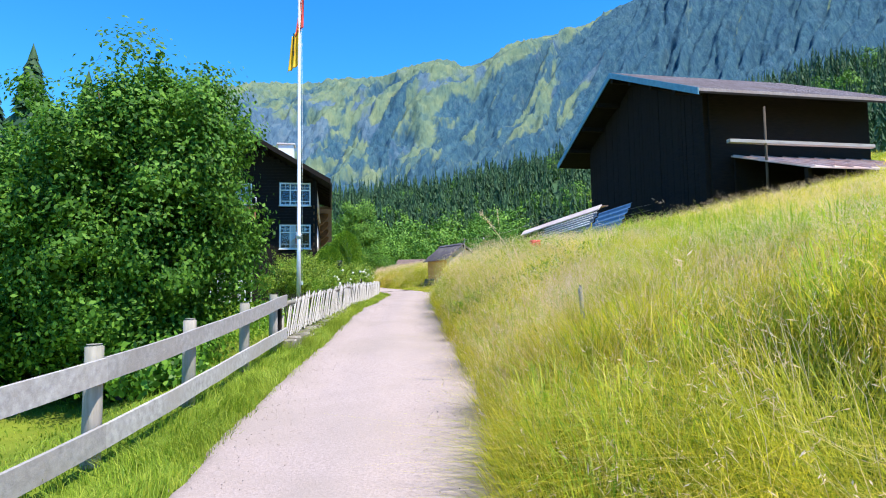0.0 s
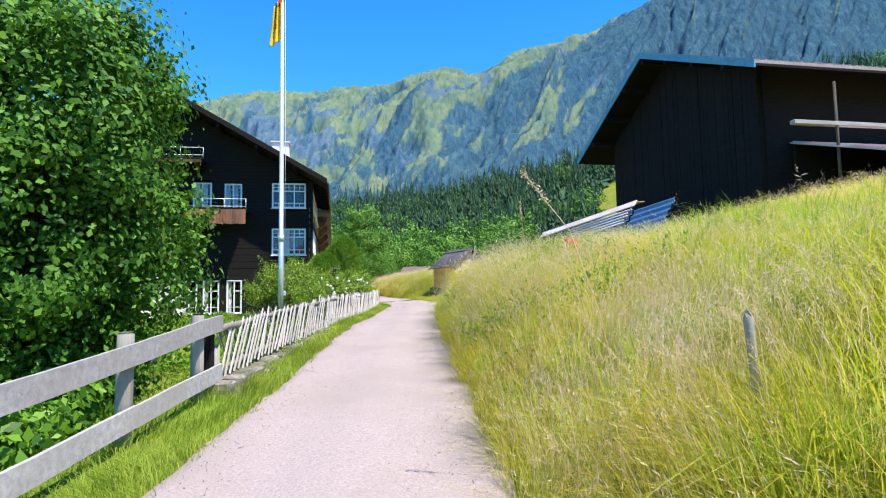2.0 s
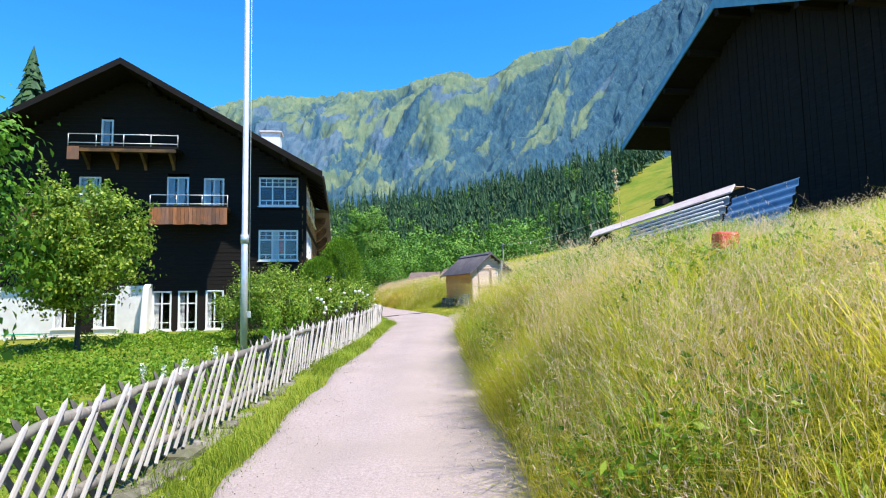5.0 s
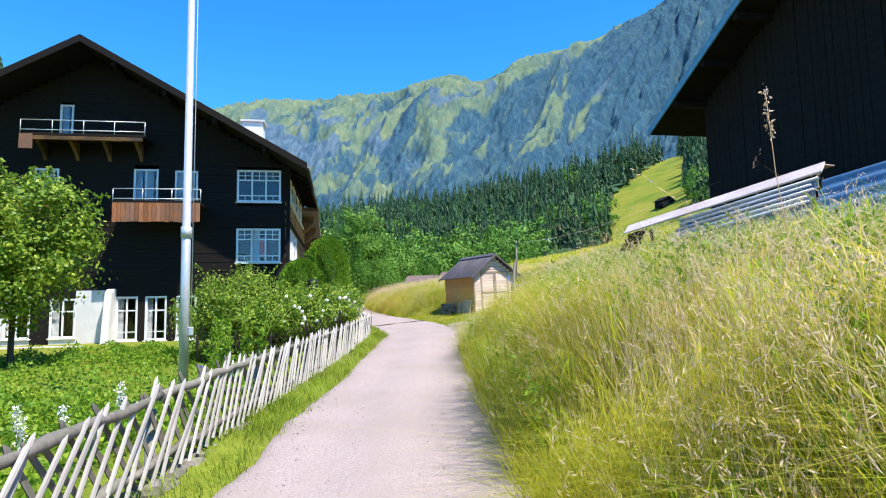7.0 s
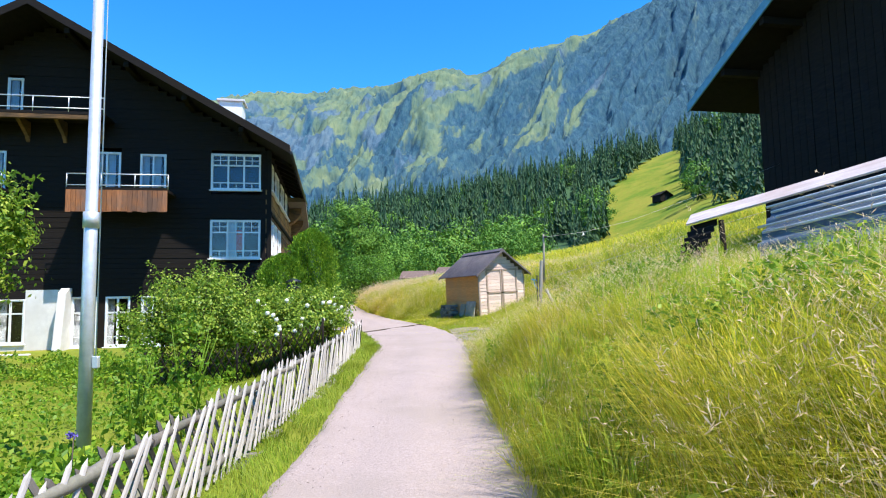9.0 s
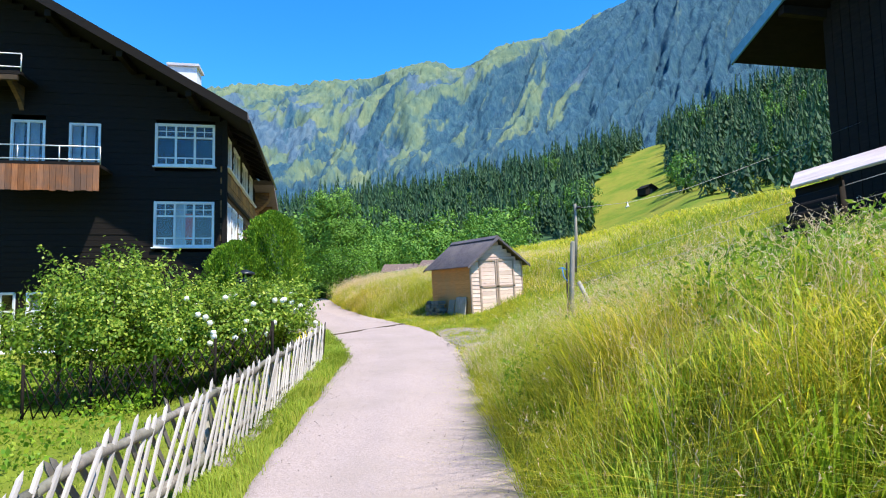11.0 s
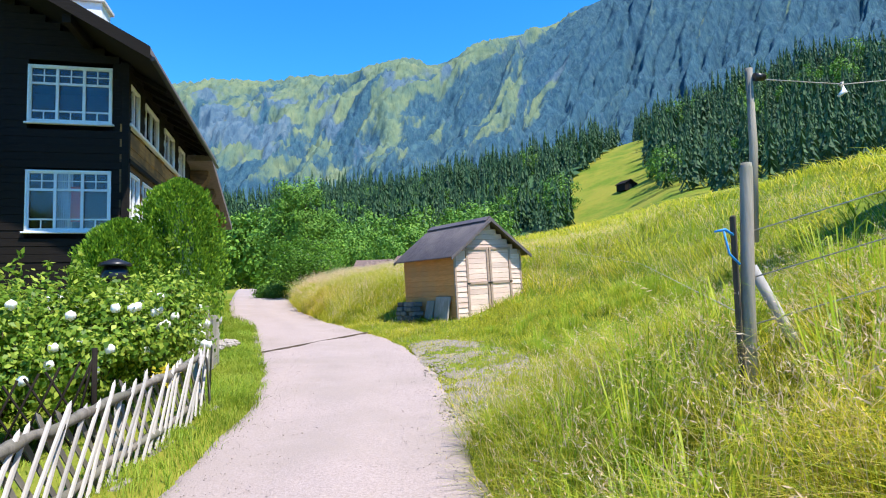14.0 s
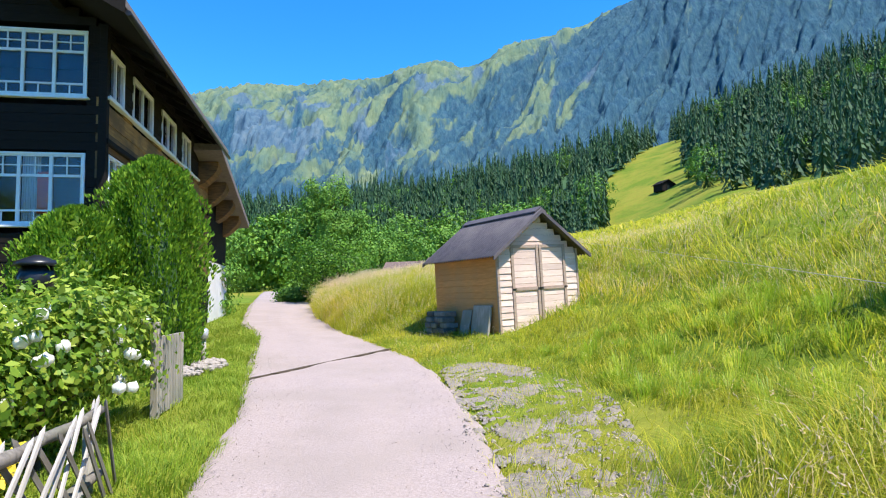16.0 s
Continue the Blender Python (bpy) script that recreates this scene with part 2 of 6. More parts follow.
def ground_material():
    """Short grass and earth, with mown and dry patches."""
    m, nt, b = node_material("grassland", 0.95, 0.0, 0.1)
    fine = noise_fac(nt, 2.5, 10, 0.7)
    big = noise_fac(nt, 0.06, 5, 0.6)
    mid = noise_fac(nt, 0.6, 5, 0.6)
    c1 = ramp(nt, fine, [(0.3, (0.07, 0.115, 0.012)), (0.7, (0.15, 0.20, 0.02))])
    c2 = ramp(nt, fine, [(0.3, (0.16, 0.165, 0.02)), (0.7, (0.28, 0.25, 0.04))])
    col = mixc(nt, ramp(nt, big, [(0.4, (0, 0, 0)), (0.6, (1, 1, 1))]), c1, c2)
    col = mixc(nt, ramp(nt, mid, [(0.45, (0, 0, 0)), (0.75, (0.6, 0.6, 0.6))]), col, (0.16, 0.24, 0.02))
    nt.links.new(col, b.inputs["Base Color"])
    bump(nt, b, fine, 0.6, 0.05)
    return m


M["grassland"] = ground_material()


def mountain_material():
    """Far alp, tinted with haze: woods on the steep ribs, bare cliffs between them, pastures towards the crest."""
    m, nt, b = node_material("alp", 0.95, 0.0, 0.05)

    def ragged(name, fac, gain):
        at = nt.nodes.new("ShaderNodeAttribute")
        at.attribute_name = name
        n = nt.nodes.new("ShaderNodeMath")
        n.operation = "MULTIPLY_ADD"
        nt.links.new(fac, n.inputs[0])
        n.inputs[1].default_value = gain
        nt.links.new(at.outputs["Fac"], n.inputs[2])
        k = nt.nodes.new("ShaderNodeMath")
        k.operation = "SUBTRACT"
        nt.links.new(n.outputs[0], k.inputs[0])
        k.inputs[1].default_value = gain * 0.5
        return k.outputs[0]

    fine = noise_fac(nt, 0.085, 9, 0.72, (1, 0.5, 0.35))
    mid = noise_fac(nt, 0.02, 10, 0.68, (1, 0.5, 0.45))
    # blue distance haze is mixed into the rock, pasture and wood colours
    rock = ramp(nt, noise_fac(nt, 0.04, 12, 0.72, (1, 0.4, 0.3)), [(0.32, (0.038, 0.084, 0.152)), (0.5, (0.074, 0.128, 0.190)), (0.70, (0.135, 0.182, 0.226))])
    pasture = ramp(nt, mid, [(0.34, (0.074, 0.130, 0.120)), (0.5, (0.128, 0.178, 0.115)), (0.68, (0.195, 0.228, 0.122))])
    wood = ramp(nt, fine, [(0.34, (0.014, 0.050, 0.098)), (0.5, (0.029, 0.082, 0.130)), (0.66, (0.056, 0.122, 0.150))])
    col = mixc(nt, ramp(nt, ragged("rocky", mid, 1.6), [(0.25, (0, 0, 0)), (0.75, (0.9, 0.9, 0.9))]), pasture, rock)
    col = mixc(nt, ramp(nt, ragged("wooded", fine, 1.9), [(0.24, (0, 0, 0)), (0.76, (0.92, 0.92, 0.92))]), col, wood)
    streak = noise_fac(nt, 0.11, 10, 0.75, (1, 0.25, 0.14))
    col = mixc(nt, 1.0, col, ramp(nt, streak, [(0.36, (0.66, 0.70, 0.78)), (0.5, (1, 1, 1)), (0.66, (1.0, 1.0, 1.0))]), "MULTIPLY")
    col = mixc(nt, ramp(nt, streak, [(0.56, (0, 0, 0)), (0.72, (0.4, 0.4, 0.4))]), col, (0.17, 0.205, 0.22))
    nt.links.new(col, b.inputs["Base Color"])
    bump(nt, b, fine, 0.7, 10.0)
    return m


M["alp"] = mountain_material()


# ---- mesh helpers ----
def mesh_of(name, verts, faces, mat, smooth=False):
    me = bpy.data.meshes.new(name)
    me.from_pydata(verts, [], faces)
    me.materials.append(mat)
    if smooth:
        me.polygons.foreach_set("use_smooth", [True] * len(me.polygons))
    me.update()
    return me


def fast_mesh(name, verts, quads, mats, mat_index=None, smooth=False):
    """A mesh from numpy arrays: verts n x 3, faces m x k."""
    me = bpy.data.meshes.new(name)
    n, k = quads.shape
    me.vertices.add(len(verts))
    me.vertices.foreach_set("co", np.ascontiguousarray(verts, dtype=np.float32).ravel())
    me.loops.add(n * k)
    me.loops.foreach_set("vertex_index", np.ascontiguousarray(quads, dtype=np.int32).ravel())
    me.polygons.add(n)
    me.polygons.foreach_set("loop_start", np.arange(0, n * k, k, dtype=np.int32))
    for m in mats:
        me.materials.append(m)
    if mat_index is not None:
        me.polygons.foreach_set("material_index", mat_index.astype(np.int32))
    if smooth:
        me.polygons.foreach_set("use_smooth", np.ones(n, dtype=bool))
    me.update(calc_edges=True)
    return me


def child(ob, parent):
    ob.parent = parent
    return ob


def part(name, bm, mat, parent, label=""):
    """Links a bmesh as one mesh object under a thing or a part."""
    me = bpy.data.meshes.new(name)
    bm.to_mesh(me)
    bm.free()
    me.materials.append(mat)
    ob = new(name, me)
    ob.parent = parent
    if label:
        tagged(ob, label)
    return ob


def thing(name, m, label, category, group="", kind=""):
    ob = new(name)
    ob.matrix_world = m
    return tagged(ob, label, category, group, kind)


def box_bm(x0, x1, y0, y1, z0, z1, bevel=0.0, bm=None):
    b2 = bmesh.new()
    bmesh.ops.create_cube(b2, size=1)
    for v in b2.verts:
        v.co = Vector(((x0 + x1) / 2 + v.co.x * (x1 - x0), (y0 + y1) / 2 + v.co.y * (y1 - y0), (z0 + z1) / 2 + v.co.z * (z1 - z0)))
    if bevel:
        bmesh.ops.bevel(b2, geom=b2.edges[:], offset=bevel, segments=1, affect="EDGES")
    return b2 if bm is None else join_bm(bm, b2)


def join_bm(bm, b2):
    me = bpy.data.meshes.new("tmp")
    b2.to_mesh(me)
    b2.free()
    bm.from_mesh(me)
    bpy.data.meshes.remove(me)
    return bm


def prism_bm(poly, axis, a0, a1):
    """Extrudes a polygon. axis 'y': poly is (x, z); axis 'x': poly is (y, z); axis 'z': poly is (x, y)."""
    bm = bmesh.new()
    put = {"y": lambda p, a: (p[0], a, p[1]), "x": lambda p, a: (a, p[0], p[1]), "z": lambda p, a: (p[0], p[1], a)}[axis]
    lo = [bm.verts.new(put(p, a0)) for p in poly]
    hi = [bm.verts.new(put(p, a1)) for p in poly]
    n = len(poly)
    bm.faces.new(lo)
    bm.faces.new(hi[::-1])
    for i in range(n):
        bm.faces.new((lo[i], hi[i], hi[(i + 1) % n], lo[(i + 1) % n]))
    bmesh.ops.recalc_face_normals(bm, faces=bm.faces[:])
    return bm


def tube_bm(points, radii, sides=8, bm=None):
    """A tube through points, with a radius at each."""
    bm = bm or bmesh.new()
    pts = [Vector(p) for p in points]
    rings = []
    for i, p in enumerate(pts):
        d = (pts[min(i + 1, len(pts) - 1)] - pts[max(i - 1, 0)]).normalized()
        q = d.to_track_quat("Z", "Y")
        rings.append([bm.verts.new(p + q @ Vector((radii[i] * math.cos(2 * math.pi * k / sides), radii[i] * math.sin(2 * math.pi * k / sides), 0))) for k in range(sides)])
    for r0, r1 in zip(rings, rings[1:]):
        for k in range(sides):
            f = bm.faces.new((r0[k], r0[(k + 1) % sides], r1[(k + 1) % sides], r1[k]))
            f.smooth = True
    bm.faces.new(rings[0][::-1])
    bm.faces.new(rings[-1])
    return bm


# ---- the lie of the land ----
ROAD_Y = [-40, -10, 0, 3.4, 5, 7, 11, 16, 20, 24, 28, 31, 34, 38, 44, 50, 60, 68, 90]
ROAD_L = [-1.4, -1.15, -1.1, -1.12, -1.2, -1.3, -1.38, -1.58, -1.7, -1.88, -2.08, -2.15, -2.75, -3.85, -5.5, -7.95, -10.9, -13.1, -19]
ROAD_R = [1.0, 1.25, 1.25, 1.24, 1.25, 1.2, 0.90, 0.60, 0.40, 0.28, 0.25, 0.14, -0.1, -0.62, -3.1, -5.1, -7.6, -10.0, -16]
GRADE_Y = [-60, -30, -10, 0, 5, 11, 17, 22.6, 26.7, 37, 50, 65, 100, 200]
GRADE_Z = [-5, -3.2, -1.75, -1.05, -0.78, -0.30, 0.13, 0.25, 0.37, 0.66, 1.2, 1.9, 3.4, 6]
LEFT_Y = [-60, -10, 0, 10, 20, 30, 42, 52, 65, 200]
LEFT_Z = [-4, -2.4, -1.9, -1.25, -0.45, -0.15, 0.2, 1.0, 1.7, 5]
FENCE_Y = [-10, 3.85, 9.9, 17, 20, 24, 28, 30.9, 33, 60]
FENCE_X = [-1.9, -1.9, -2.03, -2.12, -2.2, -2.34, -2.55, -2.72, -3.6, -9]
BANK_E = [0, 0.3, 0.8, 1.5, 3, 6, 9, 14, 25, 60, 200]
BANK_A = [0, 0.12, 0.40, 0.78, 1.42, 2.0, 2.7, 3.75, 7, 15, 45]
BANK_B = [0, 0.02, 0.06, 0.12, 0.35, 1.35, 2.75, 4.3, 7, 15, 45]
BANK_C = [0, 0.20, 0.45, 0.75, 1.25, 1.8, 2.3, 3.1, 5.0, 13, 45]
FAR_B = [-2.5, -1.0, -0.3, 0.0, 0.2, 0.28, 0.36, 0.45, 0.7, 1.2, 2.5]
FAR_0 = [0.0, 0.0, 0.02, 0.03, 0.05, 0.07, 0.10, 0.15, 0.19, 0.22, 0.2]
FAR_1 = [0.05, 0.08, 0.125, 0.16, 0.20, 0.225, 0.245, 0.275, 0.36, 0.42, 0.4]


def smooth(a, b, x):
    t = np.clip((x - a) / (b - a), 0, 1)
    return t * t * (3 - 2 * t)


def ripples(x, y, s, seed=0.0):
    return (np.sin(x * s + 1.3 + seed) * np.cos(y * s * 0.83 + 0.7) + np.sin((x * 0.6 + y) * s * 1.7 + seed * 2) * 0.5) / 1.5


def land(x, y):
    """Height of the ground."""
    x, y = np.asarray(x, float), np.asarray(y, float)
    g = np.interp(y, GRADE_Y, GRADE_Z)
    xl, xr, xf = np.interp(y, ROAD_Y, ROAD_L), np.interp(y, ROAD_Y, ROAD_R), np.interp(y, FENCE_Y, FENCE_X)
    e = np.maximum(x - xr, 0)
    mid = smooth(28, 32.5, y) * (1 - smooth(42, 47, y))
    far = smooth(42, 47, y)
    bank = np.interp(e, BANK_E, BANK_A) * (1 - mid - far) + np.interp(e, BANK_E, BANK_B) * mid + np.interp(e, BANK_E, BANK_C) * far
    bank = bank + ripples(x, y, 1.1) * 0.07 * smooth(0.3, 2, e)
    bank = bank + np.interp(e, [0, 0.35, 0.9, 1.8, 3.2, 4.5], [0, 0.10, 0.32, 0.28, 0.04, 0]) * smooth(9, 15, y) * (1 - smooth(22, 27, y))
    low = np.interp(y, LEFT_Y, LEFT_Z)
    drop = smooth(0.15, 3.2, xf - x)
    verge = 0.04 * smooth(0, 0.5, xl - x)
    left = (g + verge) * (1 - drop) + low * drop + ripples(x, y, 0.9) * 0.03
    near = np.where(x > xr, g + bank, np.where(x < xl, left, g + 0.03 * np.cos((x - (xl + xr) / 2) * 2.2) - 0.02))
    r = np.hypot(x, y - 26)
    b = x / np.maximum(y - 26, 0.25 * r + 0.1)
    ef = np.interp(b, FAR_B, FAR_0) + (np.interp(b, FAR_B, FAR_1) - np.interp(b, FAR_B, FAR_0)) * smooth(120, 380, r)
    farz = 1.5 + np.maximum(y - 26, 0.4 * r) * ef + ripples(x, y, 0.05) * 1.2 * smooth(80, 160, r)
    k = smooth(38, 95, r)
    return near * (1 - k) + farz * k


def land_at(x, y):
    return float(land(x, y))


def grid_lines(lo, hi, near_lo, near_hi, step, grow):
    out = list(np.arange(near_lo, near_hi + 1e-6, step))
    s, v = step, near_hi
    while v < hi:
        s *= grow
        v += s
        out.append(v)
    s, v = step, near_lo
    while v > lo:
        s *= grow
        v -= s
        out.insert(0, v)
    return np.array(out)


def build_ground():
    xs = grid_lines(-900, 900, -9, 14, 0.25, 1.08)
    ys = grid_lines(-300, 900, -3, 62, 0.4, 1.08)
    X, Y = np.meshgrid(xs, ys)
    Z = land(X, Y)
    xl, xr = np.interp(Y, ROAD_Y, ROAD_L), np.interp(Y, ROAD_Y, ROAD_R)
    on_road = (X > xl - 0.15) & (X < xr + 0.15) & (Y < 90)
    Z = Z - 0.05 * on_road
    nx, ny = len(xs), len(ys)
    i = np.arange(ny - 1)[:, None] * nx + np.arange(nx - 1)[None, :]
    q = np.stack([i, i + 1, i + nx + 1, i + nx], -1).reshape(-1, 4)
    me = fast_mesh("ground", np.stack([X, Y, Z], -1).reshape(-1, 3), q, [M["grassland"]], smooth=True)
    return tagged(new("ground", me), "sloping green alpine meadow and lawn", "ground", kind="structure")


def build_road():
    """The gravel lane: wheel tracks, soft ragged edges that sink under the verge."""
    ys = np.arange(-14, 88, 0.14)
    n = 26
    rng = np.random.default_rng(4)
    xl = np.interp(ys, ROAD_Y, ROAD_L)
    xr = np.interp(ys, ROAD_Y, ROAD_R)
    k = np.ones(15) / 15
    xl, xr = (np.convolve(np.pad(a, 7, mode="edge"), k, "valid") for a in (xl, xr))
    xl = xl + np.convolve(rng.normal(0, 0.10, len(ys)), np.ones(9) / 9, "same")
    xr = xr + np.convolve(rng.normal(0, 0.13, len(ys)), np.ones(9) / 9, "same")
    u = np.linspace(-0.06, 1.06, n)
    X = xl[:, None] + (xr - xl)[:, None] * u[None, :]
    Y = np.repeat(ys[:, None], n, 1)
    g = np.interp(Y, GRADE_Y, GRADE_Z)
    Z = g + 0.03 * np.cos((u - 0.5) * 3.0) + 0.012 * np.cos((u - 0.5) * 14) + 0.006 * ripples(X, Y, 6)
    Z = Z + rng.normal(0, 0.003, Z.shape) - 0.10 * (np.abs(u - 0.5) > 0.53)
    i = np.arange(len(ys) - 1)[:, None] * n + np.arange(n - 1)[None, :]
    q = np.stack([i, i + 1, i + n + 1, i + n], -1).reshape(-1, 4)
    me = fast_mesh("road", np.stack([X, Y, Z], -1).reshape(-1, 3), q, [M["gravel"]], smooth=True)
    return tagged(new("road", me), "pale dusty gravel lane, bending away", "road", kind="structure")


build_ground()
build_road()


# ---- far mountains ----
def fbm(x, y, octaves=6, lac=2.0, gain=0.5, ridged=False, seed=0):
    """Value noise summed over octaves, on numpy arrays."""
    rng = np.random.default_rng(seed)
    tab = rng.random((256, 256))
    out, amp, tot = np.zeros_like(x), 1.0, 0.0
    for o in range(octaves):
        xi, yi = np.floor(x).astype(int), np.floor(y).astype(int)
        fx, fy = x - xi, y - yi
        fx, fy = fx * fx * (3 - 2 * fx), fy * fy * (3 - 2 * fy)
        v = (tab[xi % 256, yi % 256] * (1 - fx) + tab[(xi + 1) % 256, yi % 256] * fx) * (1 - fy) + (tab[xi % 256, (yi + 1) % 256] * (1 - fx) + tab[(xi + 1) % 256, (yi + 1) % 256] * fx) * fy
        if ridged:
            v = 1 - np.abs(2 * v - 1)
        out, tot = out + amp * v, tot + amp
        x, y, amp = x * lac + 17.3, y * lac + 5.1, amp * gain
    return out / tot


RIDGE_B = [-2.2, -1.2, -0.7, -0.42, -0.36, -0.23, -0.135, -0.08, 0.0, 0.05, 0.11, 0.163, 0.237, 0.31, 0.40, 0.55, 0.72, 1.0, 1.6, 2.4]
RIDGE_E = [0.20, 0.26, 0.30, 0.335, 0.349, 0.349, 0.356, 0.372, 0.379, 0.373, 0.405, 0.428, 0.447, 0.478, 0.53, 0.60, 0.68, 0.75, 0.7, 0.6]


def build_mountain():
    b = np.concatenate([np.linspace(-2.2, -0.8, 40), np.linspace(-0.8, 0.9, 560)[1:], np.linspace(0.9, 2.4, 40)[1:]])
    t = np.concatenate([np.linspace(0, 0.25, 26), np.linspace(0.25, 1.02, 215)[1:], np.linspace(1.02, 1.25, 12)[1:]])
    nb, nt = len(b), len(t)
    B, T = np.meshgrid(b, t)
    E = np.interp(B, RIDGE_B, RIDGE_E)
    ydep = 750 + 1750 * T + 90 * (fbm(B * 6, T * 0.7, 4, seed=3) - 0.5)
    rise = np.interp(T, [0, 0.2, 0.45, 0.62, 0.8, 1.0, 1.25], [0.06, 0.15, 0.40, 0.68, 0.86, 1.0, 0.84])
    warp = fbm(B * 9, T * 3, 4, seed=11) - 0.5
    s = B - 0.42 * T + 0.09 * warp
    gully = fbm(s * 17, T * 6.0 + warp, 6, 2.1, 0.55, True, seed=5)
    spur = fbm(s * 40, T * 13, 5, 2.0, 0.58, True, seed=7)
    crag = fbm(s * 75, T * 40, 3, 2.0, 0.6, True, seed=8)
    mask = smooth(0.08, 0.35, T) * (1 - 0.96 * smooth(0.70, 0.95, T))
    Z = E * 2500 * rise + (gully - 0.55) * 105 * mask + (spur - 0.55) * 60 * mask + (crag - 0.5) * 26 * mask
    Z = Z + (fbm(B * 60, T * 24, 5, 2.0, 0.6, seed=9) - 0.5) * 11 * smooth(0.6, 1.0, T)
    # avalanche terraces under the crest
    rows = smooth(-0.62, -0.5, B) * (1 - smooth(-0.12, -0.02, B)) * smooth(0.76, 0.82, T) * (1 - smooth(0.955, 0.975, T))
    Z = Z + 9.0 * rows * np.sin(T * 2 * math.pi / 0.0235 + B * 9)
    tongue = 0.62 * fbm(s * 30, T * 9, 6, 2.1, 0.66, seed=14) + 0.38 * (1 - gully)
    line = np.interp(T, [0, 0.28, 0.42, 0.55, 0.68, 0.78, 0.9, 1.0], [0.05, 0.30, 0.41, 0.43, 0.46, 0.51, 0.60, 0.66]) + 0.015 - 0.19 * smooth(0.10, 0.34, B)
    wooded = smooth(-0.07, 0.07, tongue - line)
    rocky = smooth(0.52, 0.68, fbm(s * 16 + 7, T * 12, 5, 2.0, 0.6, seed=19)) * smooth(0.3, 0.42, T) * (1 - smooth(0.62, 0.76, T)) * (1 - 0.5 * smooth(0.15, 0.35, B))
    X = B * ydep
    verts = np.stack([X, ydep + 26, Z], -1).reshape(-1, 3)
    i = np.arange(nt - 1)[:, None] * nb + np.arange(nb - 1)[None, :]
    q = np.stack([i, i + 1, i + nb + 1, i + nb], -1).reshape(-1, 4)
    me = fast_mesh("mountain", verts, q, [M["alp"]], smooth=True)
    for name, value in (("wooded", wooded), ("rocky", rocky)):
        me.attributes.new(name, "FLOAT", "POINT").data.foreach_set("value", np.ascontiguousarray(value, dtype=np.float32).ravel())
    return tagged(new("mountain", me), "steep alpine mountain ridge with cliffs and pastures, blue haze in its colours", "mountain", kind="structure")


build_mountain()


# ---- chalet house ----
def window(parent, name, xa, xb, z0, z1, face="y", at=0.0, cols=3, upper=2, lower=True, sub=2, curtain=0, label=""):
    """A casement window in a wall. face 'y': it looks to -y at y = at; face 'x': it looks to +x at x = at."""
    w = new(name)
    w.parent = parent
    if label:
        tagged(w, label)

    def bx(a0, a1, d0, d1, za, zb, bm=None, bev=0.0):
        if face == "y":
            return box_bm(a0, a1, at + d0, at + d1, za, zb, bev, bm)
        return box_bm(at - d1, at - d0, a0, a1, za, zb, bev, bm)

    f = bmesh.new()
    t = 0.055
    for a0, a1, za, zb in ((xa, xb, z1 - t, z1), (xa, xb, z0, z0 + t), (xa, xa + t, z0 + t, z1 - t), (xb - t, xb, z0 + t, z1 - t)):
        bx(a0, a1, -0.05, 0.06, za, zb, f, 0.008)
    part("frame", f, M["white"], w, "white painted frame")
    cw = (xb - xa - 2 * t) / cols
    h = z1 - z0
    zt = z0 + h * 0.68 if upper else z1 - t
    zb = z0 + h * 0.2 if lower else z0 + t
    for c in range(cols):
        c0, c1 = xa + t + c * cw, xa + t + (c + 1) * cw
        s = bmesh.new()
        e = 0.035
        for a0, a1, za, zz in ((c0, c0 + e, z0 + t, z1 - t), (c1 - e, c1, z0 + t, z1 - t)):
            bx(a0, a1, -0.025, 0.03, za, zz, s)
        bx(c0, c1, -0.022, 0.028, z0 + t, z0 + t + e, s)
        bx(c0, c1, -0.022, 0.028, z1 - t - e, z1 - t, s)
        if upper:
            bx(c0 + e, c1 - e, -0.02, 0.025, zt - 0.03, zt + 0.03, s)
            for k in range(1, upper):
                zk = zt + (z1 - t - zt) * k / upper
                bx(c0 + e, c1 - e, -0.015, 0.02, zk - 0.012, zk + 0.012, s)
            for k in range(1, sub):
                ak = c0 + (c1 - c0) * k / sub
                bx(ak - 0.013, ak + 0.013, -0.012, 0.018, zt + 0.03, z1 - t, s)
        if lower:
            bx(c0 + e, c1 - e, -0.02, 0.025, zb - 0.02, zb + 0.02, s)
            for k in range(1, sub):
                ak = c0 + (c1 - c0) * k / sub
                bx(ak - 0.013, ak + 0.013, -0.012, 0.018, z0 + t, zb - 0.02, s)
        part("sash", s, M["white"], w)
        p = part("pane", bx(c0 + e * 0.5, c1 - e * 0.5, 0.028, 0.036, z0 + t, z1 - t), M["glass"], w)
        p.visible_shadow = False
        if curtain & (1 << c):
            cb = bmesh.new()
            n = 14
            a0, a1 = (c0, c0 + cw * 0.55)
            for i in range(n):
                q0, q1 = a0 + (a1 - a0) * i / n, a0 + (a1 - a0) * (i + 1) / n
                bx(q0, q1, 0.16 + 0.03 * (i % 2), 0.185 + 0.03 * (i % 2), z0 + 0.03, z1 - 0.05, cb)
            part("curtain", cb, M["curtain"], w, "pale curtain behind the glass")
    sill = bx(xa - 0.06, xb + 0.06, -0.11, 0.02, z0 - 0.05, z0 - 0.003, None, 0.01)
    part("sill", sill, M["white"], w)
    return w


HOUSE = pose(-8.02, 40.37, 0, 0, 0, 10.8)
W, RIDGE_S, RIDGE_Z, EAVE_Z, BASE = 17.9, 8.95, 13.55, 8.45, -0.9


def roof_z(s):
    return EAVE_Z + (RIDGE_Z - EAVE_Z) * (RIDGE_S - abs(s - RIDGE_S)) / RIDGE_S


